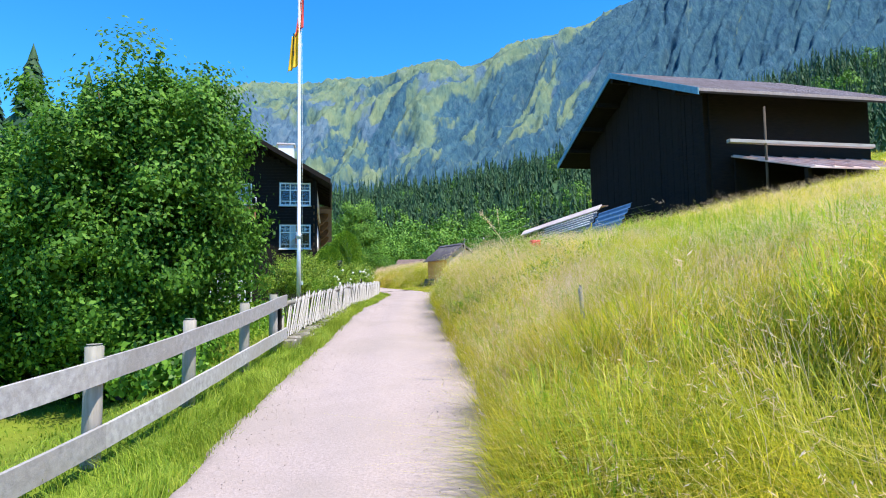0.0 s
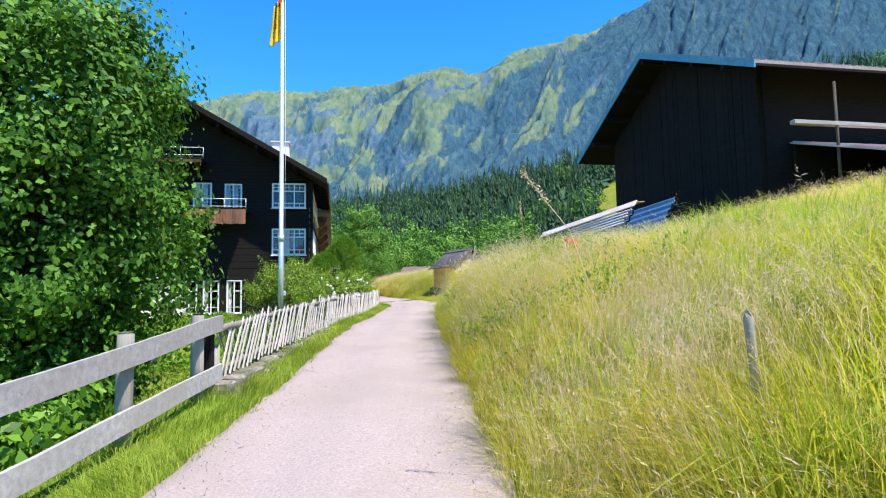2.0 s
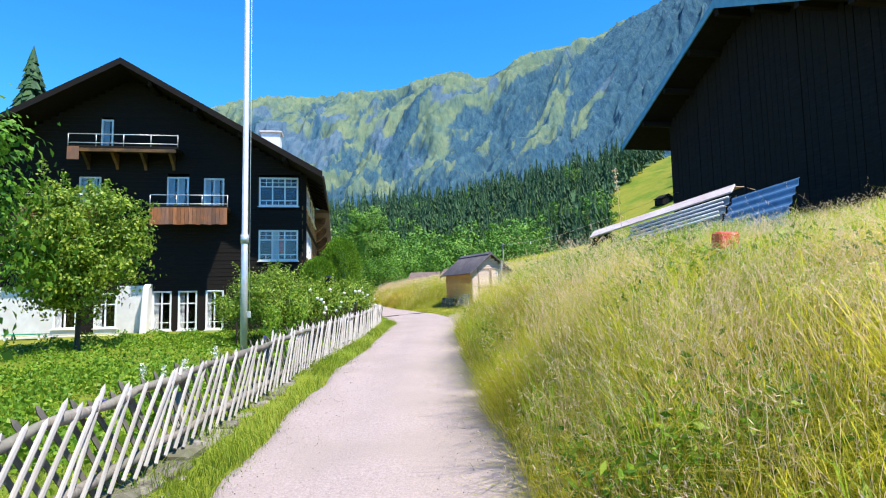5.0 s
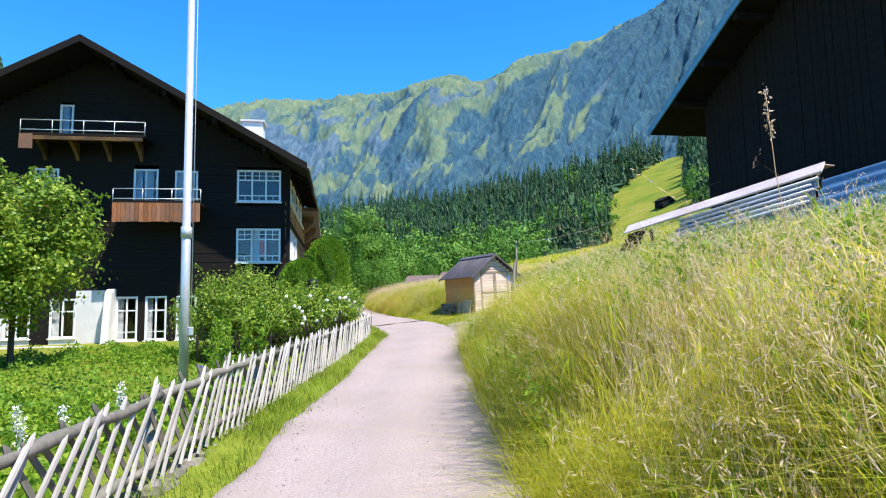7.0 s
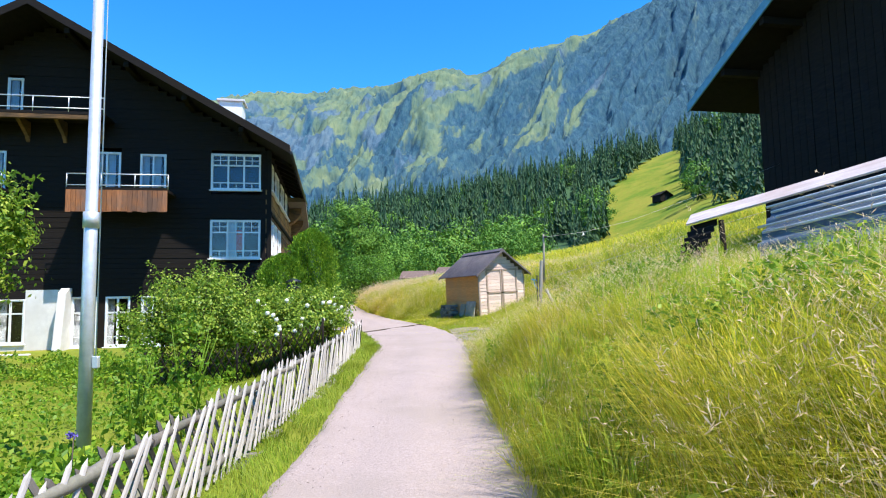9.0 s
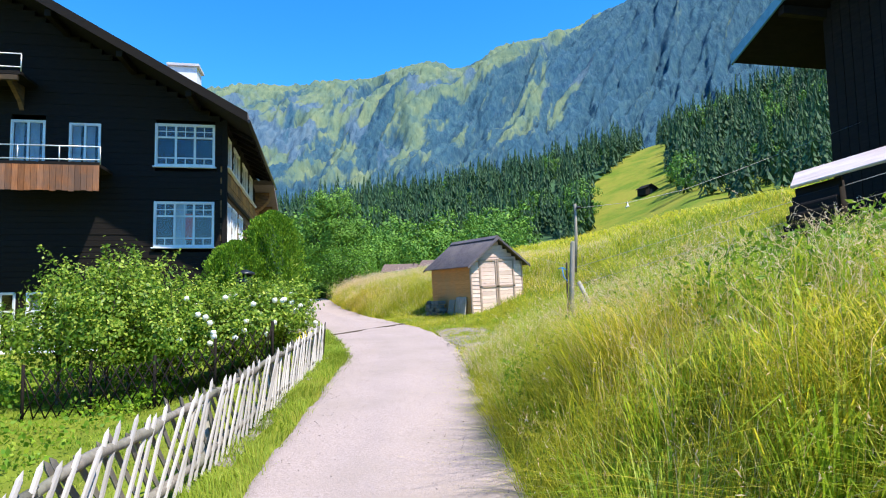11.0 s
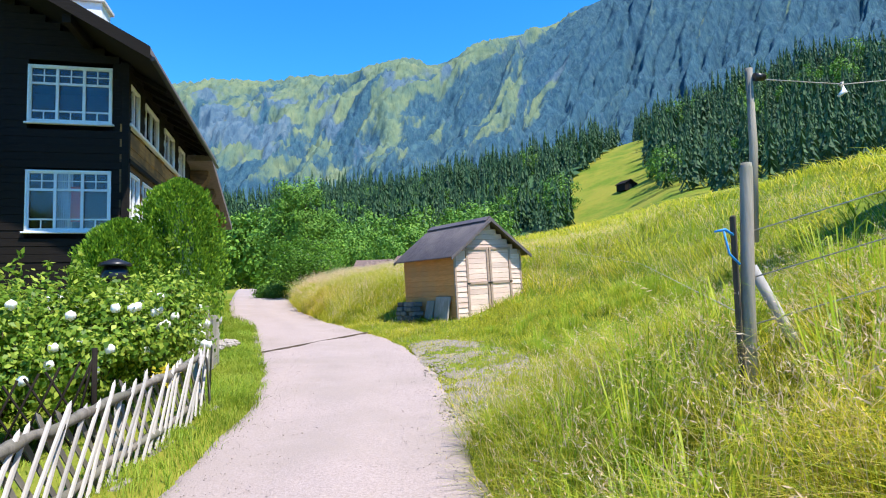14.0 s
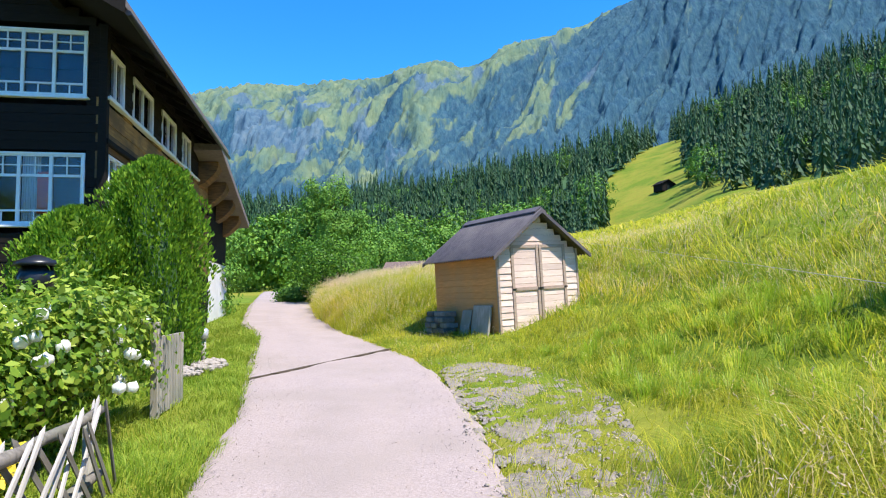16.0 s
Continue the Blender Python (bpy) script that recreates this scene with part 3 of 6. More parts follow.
def facade_wall(house):
    """Board wall of the gable front with real openings, cut in horizontal planks."""
    holes = [(0.40, 2.46, 6.67, 8.24), (0.40, 2.46, 3.73, 5.38), (6.03, 7.12, 6.4, 8.2), (4.25, 5.28, 6.4, 8.15), (10.35, 11.4, 6.4, 8.15), (9.83, 10.42, 9.5, 11.2),
             (6.78, 7.72, 0.15, 2.2), (5.52, 6.46, 0.15, 2.2), (4.2, 5.1, 0.15, 2.2), (9.42, 10.5, 0.35, 2.13), (11.3, 12.4, 0.35, 2.05)]
    wall = new("facade")
    wall.parent = house
    tagged(wall, "nearly black sun-burnt board facade under a gable")
    z = 2.5
    row = 0
    h = 0.21
    while z < 13.3:
        z1 = z + h
        lim = 0.0 if z1 < EAVE_Z else RIDGE_S * (z1 - EAVE_Z) / (RIDGE_Z - EAVE_Z)
        cuts = sorted((a, b) for a, b, c, d in holes if c < z1 - 0.02 and d > z + 0.02)
        spans, at = [], lim
        for a, b in cuts:
            if a > at:
                spans.append((at, a))
            at = max(at, b)
        spans.append((at, W - lim))
        for a, b in spans:
            if b - a < 0.03:
                continue
            d = 0.012 * (row % 2) + random.uniform(-0.004, 0.004)
            bm = box_bm(-b, -a, d, 0.22, z + 0.004, z1 - 0.004)
            part("plank", bm, M["darkwood"], wall)
        z, row = z1, row + 1
    # white ground floor, in piers between the doors
    at = 0.0
    for a, b, c, d in sorted(h for h in holes if h[2] < 2.4):
        if a - at > 0.02:
            white = 7.7 <= at <= 9.3
            part("pier", box_bm(-a, -at, -0.02 if white else 0.0, 0.3, BASE, 2.5), M["plaster"] if white else M["darkwood"], wall, "white rendered wall" if white else "")
        part("lintel", box_bm(-b, -a, 0.01, 0.3, d, 2.5), M["darkwood"], wall)
        part("threshold", box_bm(-b, -a, -0.02, 0.3, BASE, c), M["plaster"], wall)
        at = b
    part("pier", box_bm(-W, -at, -0.01, 0.3, BASE, 2.5), M["plaster"], wall)
    return wall


def balcony(house, sa, sb, z0, panel=True, depth=1.3, brackets=False):
    b = new("balcony")
    b.parent = house
    part("floor", box_bm(-sb, -sa, -depth, -0.002, z0 - 0.12, z0, 0.01), M["darkwood"], b)
    n = max(2, int((sb - sa) / 0.18))
    if panel:
        for i in range(n):
            x0 = -sb + (sb - sa) * i / n
            x1 = x0 + (sb - sa) / n - 0.012
            lowz = z0 - 0.92 + random.uniform(-0.03, 0.02)
            part("board", box_bm(x0, x1, -depth - 0.05, -depth - 0.022, lowz, z0 - 0.06), M["balcony"], b)
        part("skirt", box_bm(-sb, -sa, -depth - 0.03, -depth, z0 - 0.1, z0 + 0.05), M["darkwood"], b)
    rail = bmesh.new()
    top = z0 + 0.58
    for za in (z0 + 0.13, top):
        tube_bm([(-sb, -depth, za), (-sa, -depth, za)], [0.022] * 2, 6, rail)
    part("handrail", rail, M["steel"], b, "grey metal handrail")
    k = max(3, int((sb - sa) / 1.1) + 1)
    for i in range(k):
        x = -sb + (sb - sa) * i / (k - 1)
        part("baluster", tube_bm([(x, -depth, z0 - 0.02), (x, -depth, top)], [0.02] * 2, 6), M["steel"], b)
    if brackets:
        for i in range(4):
            x = -sb + 0.5 + (sb - sa - 1.0) * i / 3
            br = prism_bm([(-depth + 0.1, z0 - 0.12), (-0.01, z0 - 0.12), (-0.01, z0 - 0.95), (-0.2, z0 - 0.7), (-depth * 0.55, z0 - 0.38)], "x", x - 0.07, x + 0.07)
            part("bracket", br, M["sidewood"], b)
        part("beam", box_bm(-sb + 0.1, -sa - 0.1, -depth, -depth + 0.14, z0 - 0.3, z0 - 0.13, 0.01), M["sidewood"], b)
    return b


def build_house():
    house = thing("chalet_house", HOUSE, "large dark-stained wooden chalet with white windows and balconies", "house")
    facade_wall(house)
    L = 12.4
    # long side towards the lane: boards with a window band
    side = new("side_wall")
    side.parent = house
    tagged(side, "brown board side wall with a band of windows")
    wins = [(0.12, 1.25), (1.98, 3.80), (4.78, 6.52), (7.45, 8.7)]
    lows = [(0.25, 1.3), (1.7, 3.0), (3.6, 4.9)]
    z = BASE
    row = 0
    while z < EAVE_Z - 0.05:
        z1 = min(z + 0.22, EAVE_Z)
        cut = wins if z1 > 6.76 and z < 7.92 else lows if z1 > 3.92 and z < 5.42 else []
        at = 0.0
        spans = []
        for a, b in cut:
            spans.append((at, a))
            at = b
        spans.append((at, L))
        for a, b in spans:
            d = 0.02 * (row % 2) + random.uniform(0, 0.012)
            # boards under the window band take the painted sunlit tone
            mat = M["sunlit_honey"] if 5.85 < z < 6.6 else M["sidewood"] if 3.0 < z < 6.7 else M["darkwood"]
            part("plank", box_bm(-0.2, -d, a + (0.003 if a == 0 else 0), b, z + 0.004, z1 - 0.004), mat, side)
        z, row = z1, row + 1
    part("sill_band", box_bm(-0.05, 0.09, 0.01, 10.0, 6.66, 6.73, 0.01), M["white"], side, "white window ledge")
    part("drip_board", box_bm(-0.05, 0.07, 0.01, L, 5.62, 5.75, 0.01), M["darkwood"], side)
    for a, b in wins:
        window(house, "window", a, b, 6.76, 7.92, "x", -0.03, 2, 0, False)
    for a, b in lows:
        window(house, "window", a, b, 3.92, 5.42, "x", -0.03, 2, 0, False)
    part("corner_post", box_bm(-0.14, 0.035, -0.05, 0.15, 2.5, 8.4, 0.01), M["darkwood"], house)
    # rear and far walls, floors inside, so that the rooms are closed
    part("back_wall", prism_bm([(-W, BASE), (-0.2, BASE), (-0.2, EAVE_Z - 0.1), (-RIDGE_S, RIDGE_Z - 0.2), (-W, EAVE_Z - 0.1)], "y", L - 0.2, L), M["darkwood"], house)
    part("far_wall", box_bm(-W, -W + 0.2, 0.22, L - 0.2, BASE, EAVE_Z), M["darkwood"], house)
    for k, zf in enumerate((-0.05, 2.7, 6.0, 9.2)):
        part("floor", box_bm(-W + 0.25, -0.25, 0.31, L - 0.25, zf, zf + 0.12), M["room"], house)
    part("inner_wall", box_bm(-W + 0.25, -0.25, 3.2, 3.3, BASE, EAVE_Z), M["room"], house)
    # roof
    th = 0.16
    k = (RIDGE_Z - EAVE_Z) / RIDGE_S
    for sgn, nm in ((1, "roof"), (-1, "roof")):
        out = 0.95
        if sgn > 0:
            poly = [(-RIDGE_S, RIDGE_Z + 0.12), (out, EAVE_Z - k * out + 0.12), (out, EAVE_Z - k * out + 0.12 + th), (-RIDGE_S, RIDGE_Z + 0.12 + th + 0.02)]
        else:
            poly = [(-RIDGE_S, RIDGE_Z + 0.12), (-W - out, EAVE_Z - k * out + 0.12), (-W - out, EAVE_Z - k * out + 0.12 + th), (-RIDGE_S, RIDGE_Z + 0.12 + th + 0.02)]
        part(nm, prism_bm(poly, "y", -1.85, 11.2), M["rooftile"], house, "weathered dark tiled roof slope")
        poly2 = [(p[0], p[1] - (0.12 if i < 2 else th)) for i, p in enumerate(poly)]
        part("soffit", prism_bm(poly2, "y", -1.78, 11.1), M["darkwood"], house)
        e0, e1 = (poly[1], poly[0])
        vb = prism_bm([(e0[0], e0[1] - 0.16), (e1[0], e1[1] - 0.16), (e1[0], e1[1] + th + 0.01), (e0[0], e0[1] + th + 0.01)], "y", -1.91, -1.852)
        part("verge_board", vb, M["darkwood"], house)
    for i in range(4):
        s = 1.0 + i * 2.2
        part("purlin", box_bm(-s - 0.1, -s + 0.1, -1.7, -0.002, roof_z(s) - 0.28, roof_z(s) - 0.06, 0.01), M["darkwood"], house)
    for i in range(9):
        v = 0.6 + i * 1.15
        part("rafter_tail", prism_bm([(0.0, EAVE_Z - 0.18), (0.85, EAVE_Z - k * 0.85 - 0.14), (0.85, EAVE_Z - k * 0.85 - 0.02), (0.0, EAVE_Z - 0.02)], "y", v, v + 0.12), M["darkwood"], house)
    part("gutter", tube_bm([(0.99, -1.8, 7.92), (0.99, 11.2, 7.88)], [0.06, 0.06], 8), M["black"], house)
    # dormer behind the verge
    dorm = new("dormer")
    dorm.parent = house
    part("cheek", box_bm(-2.85, -1.75, 3.6, 4.6, 10.2, 11.75, 0.01), M["white"], dorm, "pale sheet-clad dormer")
    part("cap", box_bm(-2.95, -1.65, 3.5, 4.7, 11.75, 11.86, 0.01), M["zinc"], dorm)
    # windows of the front
    window(house, "window", -2.46, -0.40, 6.67, 8.24, "y", 0.02, 3, 2, True, 2, 0, "white many-paned triple window")
    window(house, "window", -2.46, -0.40, 3.73, 5.38, "y", 0.02, 3, 2, True, 2, 0b010, "white many-paned triple window with curtain")
    part("towel", box_bm(-1.40, -1.10, 0.075, 0.085, 4.0, 4.95), M["red"], house, "red cloth behind the lower window")
    for a, b, z0, z1, c in ((6.03, 7.12, 6.42, 8.2, 3), (4.25, 5.28, 6.42, 8.15, 3), (10.35, 11.4, 6.42, 8.15, 3), (9.83, 10.42, 9.52, 11.2, 1)):
        window(house, "balcony_door", -b, -a, z0, z1, "y", 0.02, 2 if c == 3 else 1, 0, False, 1, c)
    for a, b in ((6.78, 7.72), (5.52, 6.46), (4.2, 5.1)):
        window(house, "french_window", -b, -a, 0.17, 2.2, "y", 0.02, 2, 1, True, 1, 1)
    for a, b, z1 in ((9.42, 10.5, 2.13), (11.3, 12.4, 2.05)):
        window(house, "window", -b, -a, 0.36, z1, "y", 0.02, 2, 1, False, 1, 1)
    balcony(house, 3.83, 7.56, 6.42)
    balcony(house, 9.85, 13.6, 6.42)
    balcony(house, 6.3, 11.46, 9.48, False, 1.3, True)
    part("balcony_end", box_bm(-11.5, -10.95, -1.32, -1.27, 8.75, 9.42, 0.01), M["balcony"], house)
    # buttress and terrace wall in white render
    part("buttress", prism_bm([(-1.1, BASE), (0.0, BASE), (0.0, 2.55), (-0.25, 2.55), (-0.55, 2.35)], "x", -8.02, -7.72), M["plaster"], house, "white rendered buttress")
    part("terrace_wall", box_bm(-15.5, -8.3, -2.1, -1.85, BASE, 0.1, 0.02), M["plaster"], house, "low white terrace wall")
    part("terrace_floor", box_bm(-15.5, -8.3, -1.85, -0.03, BASE, -0.05), M["stone"], house)
    # rear part with open timber eaves and white plinth
    rear = new("rear_wing")
    rear.parent = house
    part("wall", box_bm(-3.0, -0.05, 12.41, 17.0, 3.7, 6.8), M["darkwood"], rear)
    part("plinth", box_bm(-3.0, 0.0, 12.41, 17.0, BASE, 3.7), M["plaster"], rear, "white rendered plinth")
    part("lean_roof", prism_bm([(9.3, 7.75), (17.6, 5.7), (17.6, 5.95), (9.3, 8.0)], "x", -3.0, 1.0), M["rooftile"], rear)
    for i in range(4):
        v = 10.2 + i * 1.9
        zc = 7.75 - (v - 9.3) * 0.247
        part("bracket", prism_bm([(-0.02, zc - 1.0), (0.25, zc - 0.85), (0.6, zc - 0.5), (0.72, zc - 0.25), (0.72, zc - 0.02), (-0.02, zc - 0.02)], "y", v, v + 0.85), M["sidewood"], rear)
    return house


build_house()


# ---- barn on the slope ----
def build_barn():
    barn = thing("barn", pose(8.5, 26.6, 0, 0, 0, 11.9), "big blackened timber barn with a wide grey sheet roof", "barn")
    L, hw, ez, rz = 9.4, 6.5, 7.55, 10.45
    k = (rz - ez) / hw
    wl = 4.95
    zw = rz - k * wl - 0.1
    gw = new("gable_wall")
    gw.parent = barn
    n = 42
    for i in range(n):
        y0 = -wl + 2 * wl * i / n
        y1 = y0 + 2 * wl / n - 0.015
        yt = rz - k * abs((y0 + y1) / 2) - 0.14
        part("board", box_bm(1.2 + random.uniform(0, 0.02), 1.3, y0, y1, 2.2, yt), M["darkwood"], gw)
    part("sheathing", prism_bm([(-wl, 2.2), (wl, 2.2), (wl, zw), (0, rz - 0.2), (-wl, zw)], "x", 1.3, 1.4), M["darkwood"], gw)
    for sgn in (-1, 1):
        part("long_wall", box_bm(1.4, L - 0.8, sgn * wl - 0.1, sgn * wl + 0.1, 2.2, zw), M["darkwood"], barn)
    part("end_wall", prism_bm([(-wl + 0.1, 2.2), (wl - 0.1, 2.2), (wl - 0.1, zw), (0, rz - 0.2), (-wl + 0.1, zw)], "x", L - 0.9, L - 0.8), M["darkwood"], barn)
    for sgn in (-1, 1):
        th = 0.1
        poly = [(0, rz), (sgn * hw, ez), (sgn * hw, ez + th), (0, rz + th)]
        part("roof", prism_bm(poly, "x", 0.0, L), M["barnroof"], barn, "pinkish grey sheet roof slope")
        nr = 38
        ribs = bmesh.new()
        for i in range(nr):
            x0 = 0.1 + (L - 0.2) * i / nr
            join_bm(ribs, prism_bm([(0, rz + th - 0.002), (sgn * hw, ez + th - 0.002), (sgn * hw, ez + th + 0.03), (0, rz + th + 0.03)], "x", x0, x0 + 0.05))
        part("sheet_ribs", ribs, M["barnroof"], barn)
        part("bargeboard", prism_bm([(0, rz - 0.14), (sgn * hw, ez - 0.14), (sgn * hw, ez + 0.12), (0, rz + 0.12)], "x", -0.05, -0.003), M["fascia"], barn, "faded blue bargeboard")
        part("soffit", prism_bm([(0, rz - 0.08), (sgn * hw, ez - 0.08), (sgn * hw, ez - 0.003), (0, rz - 0.003)], "x", 0.02, L - 0.02), M["darkwood"], barn)
        for i in range(3):
            y = sgn * (1.6 + i * 1.65)
            zz = rz - k * abs(y) - 0.1
            part("purlin", box_bm(0.05, 1.25, y - 0.09, y + 0.09, zz - 0.2, zz, 0.01), M["darkwood"], barn)
    part("ridge_beam", box_bm(0.05, 1.25, -0.1, 0.1, rz - 0.38, rz - 0.12, 0.01), M["darkwood"], barn)
    # lean-to towards the lane
    lean = new("lean_to")
    lean.parent = barn
    part("roof_sheet", prism_bm([(-5.1, 5.55), (-8.9, 4.35), (-8.9, 4.40), (-5.1, 5.60)], "x", 2.2, 8.2), M["rusty"], lean, "rusty pinkish sheet roof")
    ribs = bmesh.new()
    for i in range(9):
        x0 = 2.3 + i * 0.72
        join_bm(ribs, prism_bm([(-5.1, 5.60), (-8.9, 4.40), (-8.9, 4.45), (-5.1, 5.65)], "x", x0, x0 + 0.06))
    part("roof_ribs", ribs, M["rusty"], lean)
    part("shelf_beam", box_bm(0.8, 6.8, -6.95, -6.75, 5.62, 5.74, 0.01), M["weathered"], lean, "pale weathered beam")
    for x in (2.4, 5.0, 7.9):
        part("post", box_bm(x - 0.07, x + 0.07, -8.6, -8.46, 2.8, 4.42), M["darkwood"], lean)
    part("mast", tube_bm([(2.24, -6.9, 3.4), (2.26, -6.9, 6.95)], [0.05, 0.04], 7), M["bark"], lean)
    part("apron", box_bm(2.3, 8.1, -5.2, -5.1, 2.4, 5.5), M["darkwood"], lean)
    return barn


build_barn()


# ---- corrugated sheets and beams stacked on the slope before the barn ----
def build_sheets():
    P, Q = Vector((4.3, 25.7, 3.2)), Vector((6.9, 22.2, 3.86))
    along = (Q - P).normalized()
    down = Vector((-0.58, -0.44, -0.68)).normalized()
    up = along.cross(down).normalized()
    if up.z < 0:
        up = -up
    Lg = (Q - P).length
    m = Matrix((along, down, up)).transposed().to_4x4()
    m.translation = P
    stack = thing("sheet_stack", m, "low shelter of pale corrugated metal sheets and beams on the slope", "metal sheets")

    def sheet(y0, y1, waves, x0, x1, z):
        nseg = waves * 8
        vs, fs = [], []
        for i in range(nseg + 1):
            y = y0 + (y1 - y0) * i / nseg
            zz = z + 0.03 * math.sin(2 * math.pi * waves * i / nseg) - 0.10 * ((y - y0) / (y1 - y0)) ** 2
            vs += [(x0, y, zz), (x1, y, zz), (x0, y, zz - 0.012), (x1, y, zz - 0.012)]
        for i in range(nseg):
            a, b = 4 * i, 4 * i + 4
            fs += [(a, a + 1, b + 1, b), (a + 2, b + 2, b + 3, a + 3), (a, b, b + 2, a + 2), (a + 1, a + 3, b + 3, b + 1)]
        bm = bmesh.new()
        me = mesh_of("tmp", vs, fs, M["zinc"])
        bm.from_mesh(me)
        bpy.data.meshes.remove(me)
        return bm

    # pale tubes over a darker sheet stand in for sunlit ridges and shaded furrows
    part("corrugated_sheet", sheet(0.30, 1.75, 5, 1.5, Lg - 0.05, -0.06), M["bluegrey"], stack)
    for i in range(5):
        yy = 0.38 + 0.17 * i
        part("sunlit_ridge", tube_bm([(1.45 + 0.12 * (i % 3), yy, 0.0), (Lg * 0.7, yy + 0.01, 0.004), (Lg - 0.05 - 0.08 * (i % 2), yy, 0.0)], [0.022, 0.025, 0.022], 7), M["zinc"], stack, "pale tube added for a sunlit ridge of the corrugated sheet")
    part("blue_sheet", sheet(0.30, 1.75, 5, Lg - 0.02, Lg + 1.5, -0.12), M["blue"], stack, "bluish corrugated sheet")
    part("end_sheet", sheet(0.10, 1.5, 8, -0.12, 0.42, -0.12), M["darkwood"], stack, "dark corrugated end sheet")
    part("edge_board", box_bm(-0.1, Lg, -0.04, 0.26, 0.0, 0.04, 0.008), M["pinkboard"], stack, "broad pale pinkish edge board")
    inv = m.inverted()
    for i in range(5):
        p = P.lerp(Q, 0.06 + 0.22 * i) + Vector((0.32, 0.24, -0.12))
        part("prop", tube_bm([inv @ p, inv @ (p - Vector((0, 0, 1.5)))], [0.05, 0.055], 7), M["darkwood"], stack)
    roof = bmesh.new()
    back = Vector((0.62, 0.46, 0.06))
    ring = [inv @ c for c in (P, Q, Q + back * 0.5, P + back * 0.5)]
    low = [c - Vector((0, 0, 0.02)) for c in ring]
    vs = [roof.verts.new(c) for c in ring] + [roof.verts.new(c) for c in low]
    for f in ((0, 1, 2, 3), (7, 6, 5, 4), (0, 4, 5, 1), (1, 5, 6, 2), (2, 6, 7, 3), (3, 7, 4, 0)):
        roof.faces.new([vs[k] for k in f])
    bmesh.ops.recalc_face_normals(roof, faces=roof.faces[:])
    part("top_sheet", roof, M["rusty"], stack, "pinkish flat sheet over the beams")
    return stack


build_sheets()


# ---- garden shed ----
def build_shed():
    shed = thing("garden_shed", pose(0.93, 40.3, 1.0, 0, -2.3, 31.0), "small pale wooden garden shed with dark corrugated roof", "shed")
    Wd, Ld, H, A = 2.35, 2.75, 1.98, 2.85
    front = new("front_wall")
    front.parent = shed
    h = 0.145
    z, i = 0.0, 0
    while z < A - 0.1:
        z1 = min(z + h, A - 0.05)
        lim = 0.0 if z1 <= H else (Wd / 2) * (z1 - H) / (A - H)
        if Wd - 2 * lim < 0.12:
            break
        spans = [(lim, 0.36), (1.99, Wd - lim)] if z1 < 2.12 else [(lim, Wd - lim)]
        for a, b in spans:
            if b - a > 0.02:
                o = random.uniform(0, 0.008)
                part("board", prism_bm([(-0.022 - o, z + 0.004), (0.0, z + 0.004), (0.0, z1), (-0.006 - o, z1)], "x", a, b), M["shedfront"], front)
        z, i = z1, i + 1
    # double door: two leaves with stiles, rails and boards
    for x0, x1 in ((0.37, 1.17), (1.19, 1.98)):
        leaf = new("door")
        leaf.parent = shed
        for j in range(14):
            za = 0.05 + j * 0.145
            part("board", box_bm(x0 + 0.02, x1 - 0.02, -0.012, -0.001, za, za + 0.139), M["shedfront"], leaf)
        fr = bmesh.new()
        box_bm(x0, x0 + 0.075, -0.04, -0.013, 0.03, 2.1, 0.004, fr)
        box_bm(x1 - 0.075, x1, -0.04, -0.013, 0.03, 2.1, 0.004, fr)
        for za in (0.03, 1.05, 2.02):
            box_bm(x0 + 0.075, x1 - 0.075, -0.037, -0.013, za, za + 0.08, 0.004, fr)
        part("door_frame", fr, M["shedtrim"], leaf, "greyed brown frame timbers")
    part("latch", box_bm(1.10, 1.26, -0.06, -0.042, 1.07, 1.11, 0.004), M["black"], shed)
    for xh in (0.37, 1.90):
        for zh in (1.09, 0.07):
            part("hinge", box_bm(xh, xh + 0.1, -0.048, -0.041, zh - 0.02, zh + 0.02), M["black"], shed)
    side = new("side_wall")
    side.parent = shed
    for j in range(13):
        za = j * 0.152
        o = random.uniform(0, 0.006)
        part("board", prism_bm([(-0.016 - o, za + 0.003), (0.0, za + 0.003), (0.0, za + 0.152), (-0.006 - o, za + 0.152)], "y", 0.02, Ld), M["shedside"], side)
    part("right_wall", box_bm(Wd - 0.02, Wd, 0.0, Ld, 0, H), M["shedside"], shed)
    part("rear_wall", prism_bm([(0, 0), (Wd, 0), (Wd, H), (Wd / 2, A - 0.05), (0, H)], "y", Ld - 0.02, Ld), M["shedside"], shed)
    for x in (0.0, Wd):
        part("corner_trim", box_bm(x - 0.03, x + 0.03, -0.032, 0.03, 0.0, H + 0.02, 0.004), M["shedtrim"], shed)
    part("floor_frame", box_bm(-0.02, Wd + 0.02, 0.0, Ld, -0.1, -0.002), M["darkwood"], shed)
    for x in (0.1, Wd - 0.2):
        part("footing", box_bm(x, x + 0.2, 0.15, 0.4, -0.4, -0.1, 0.02), M["stone"], shed)
        part("footing", box_bm(x, x + 0.2, Ld - 0.4, Ld - 0.15, -0.4, -0.1, 0.02), M["stone"], shed)
    # corrugated roof: waves across the length, ridge cap, verge strips
    ov, k = 0.26, (A - H) / (Wd / 2)
    waves = 30
    for sgn in (-1, 1):
        nseg = waves * 6
        vs, fs = [], []
        for i in range(nseg + 1):
            y = -0.22 + (Ld + 0.4) * i / nseg
            dz = 0.022 * math.sin(2 * math.pi * waves * i / nseg)
            xo = Wd / 2 + sgn * (Wd / 2 + ov)
            zo = H - k * ov
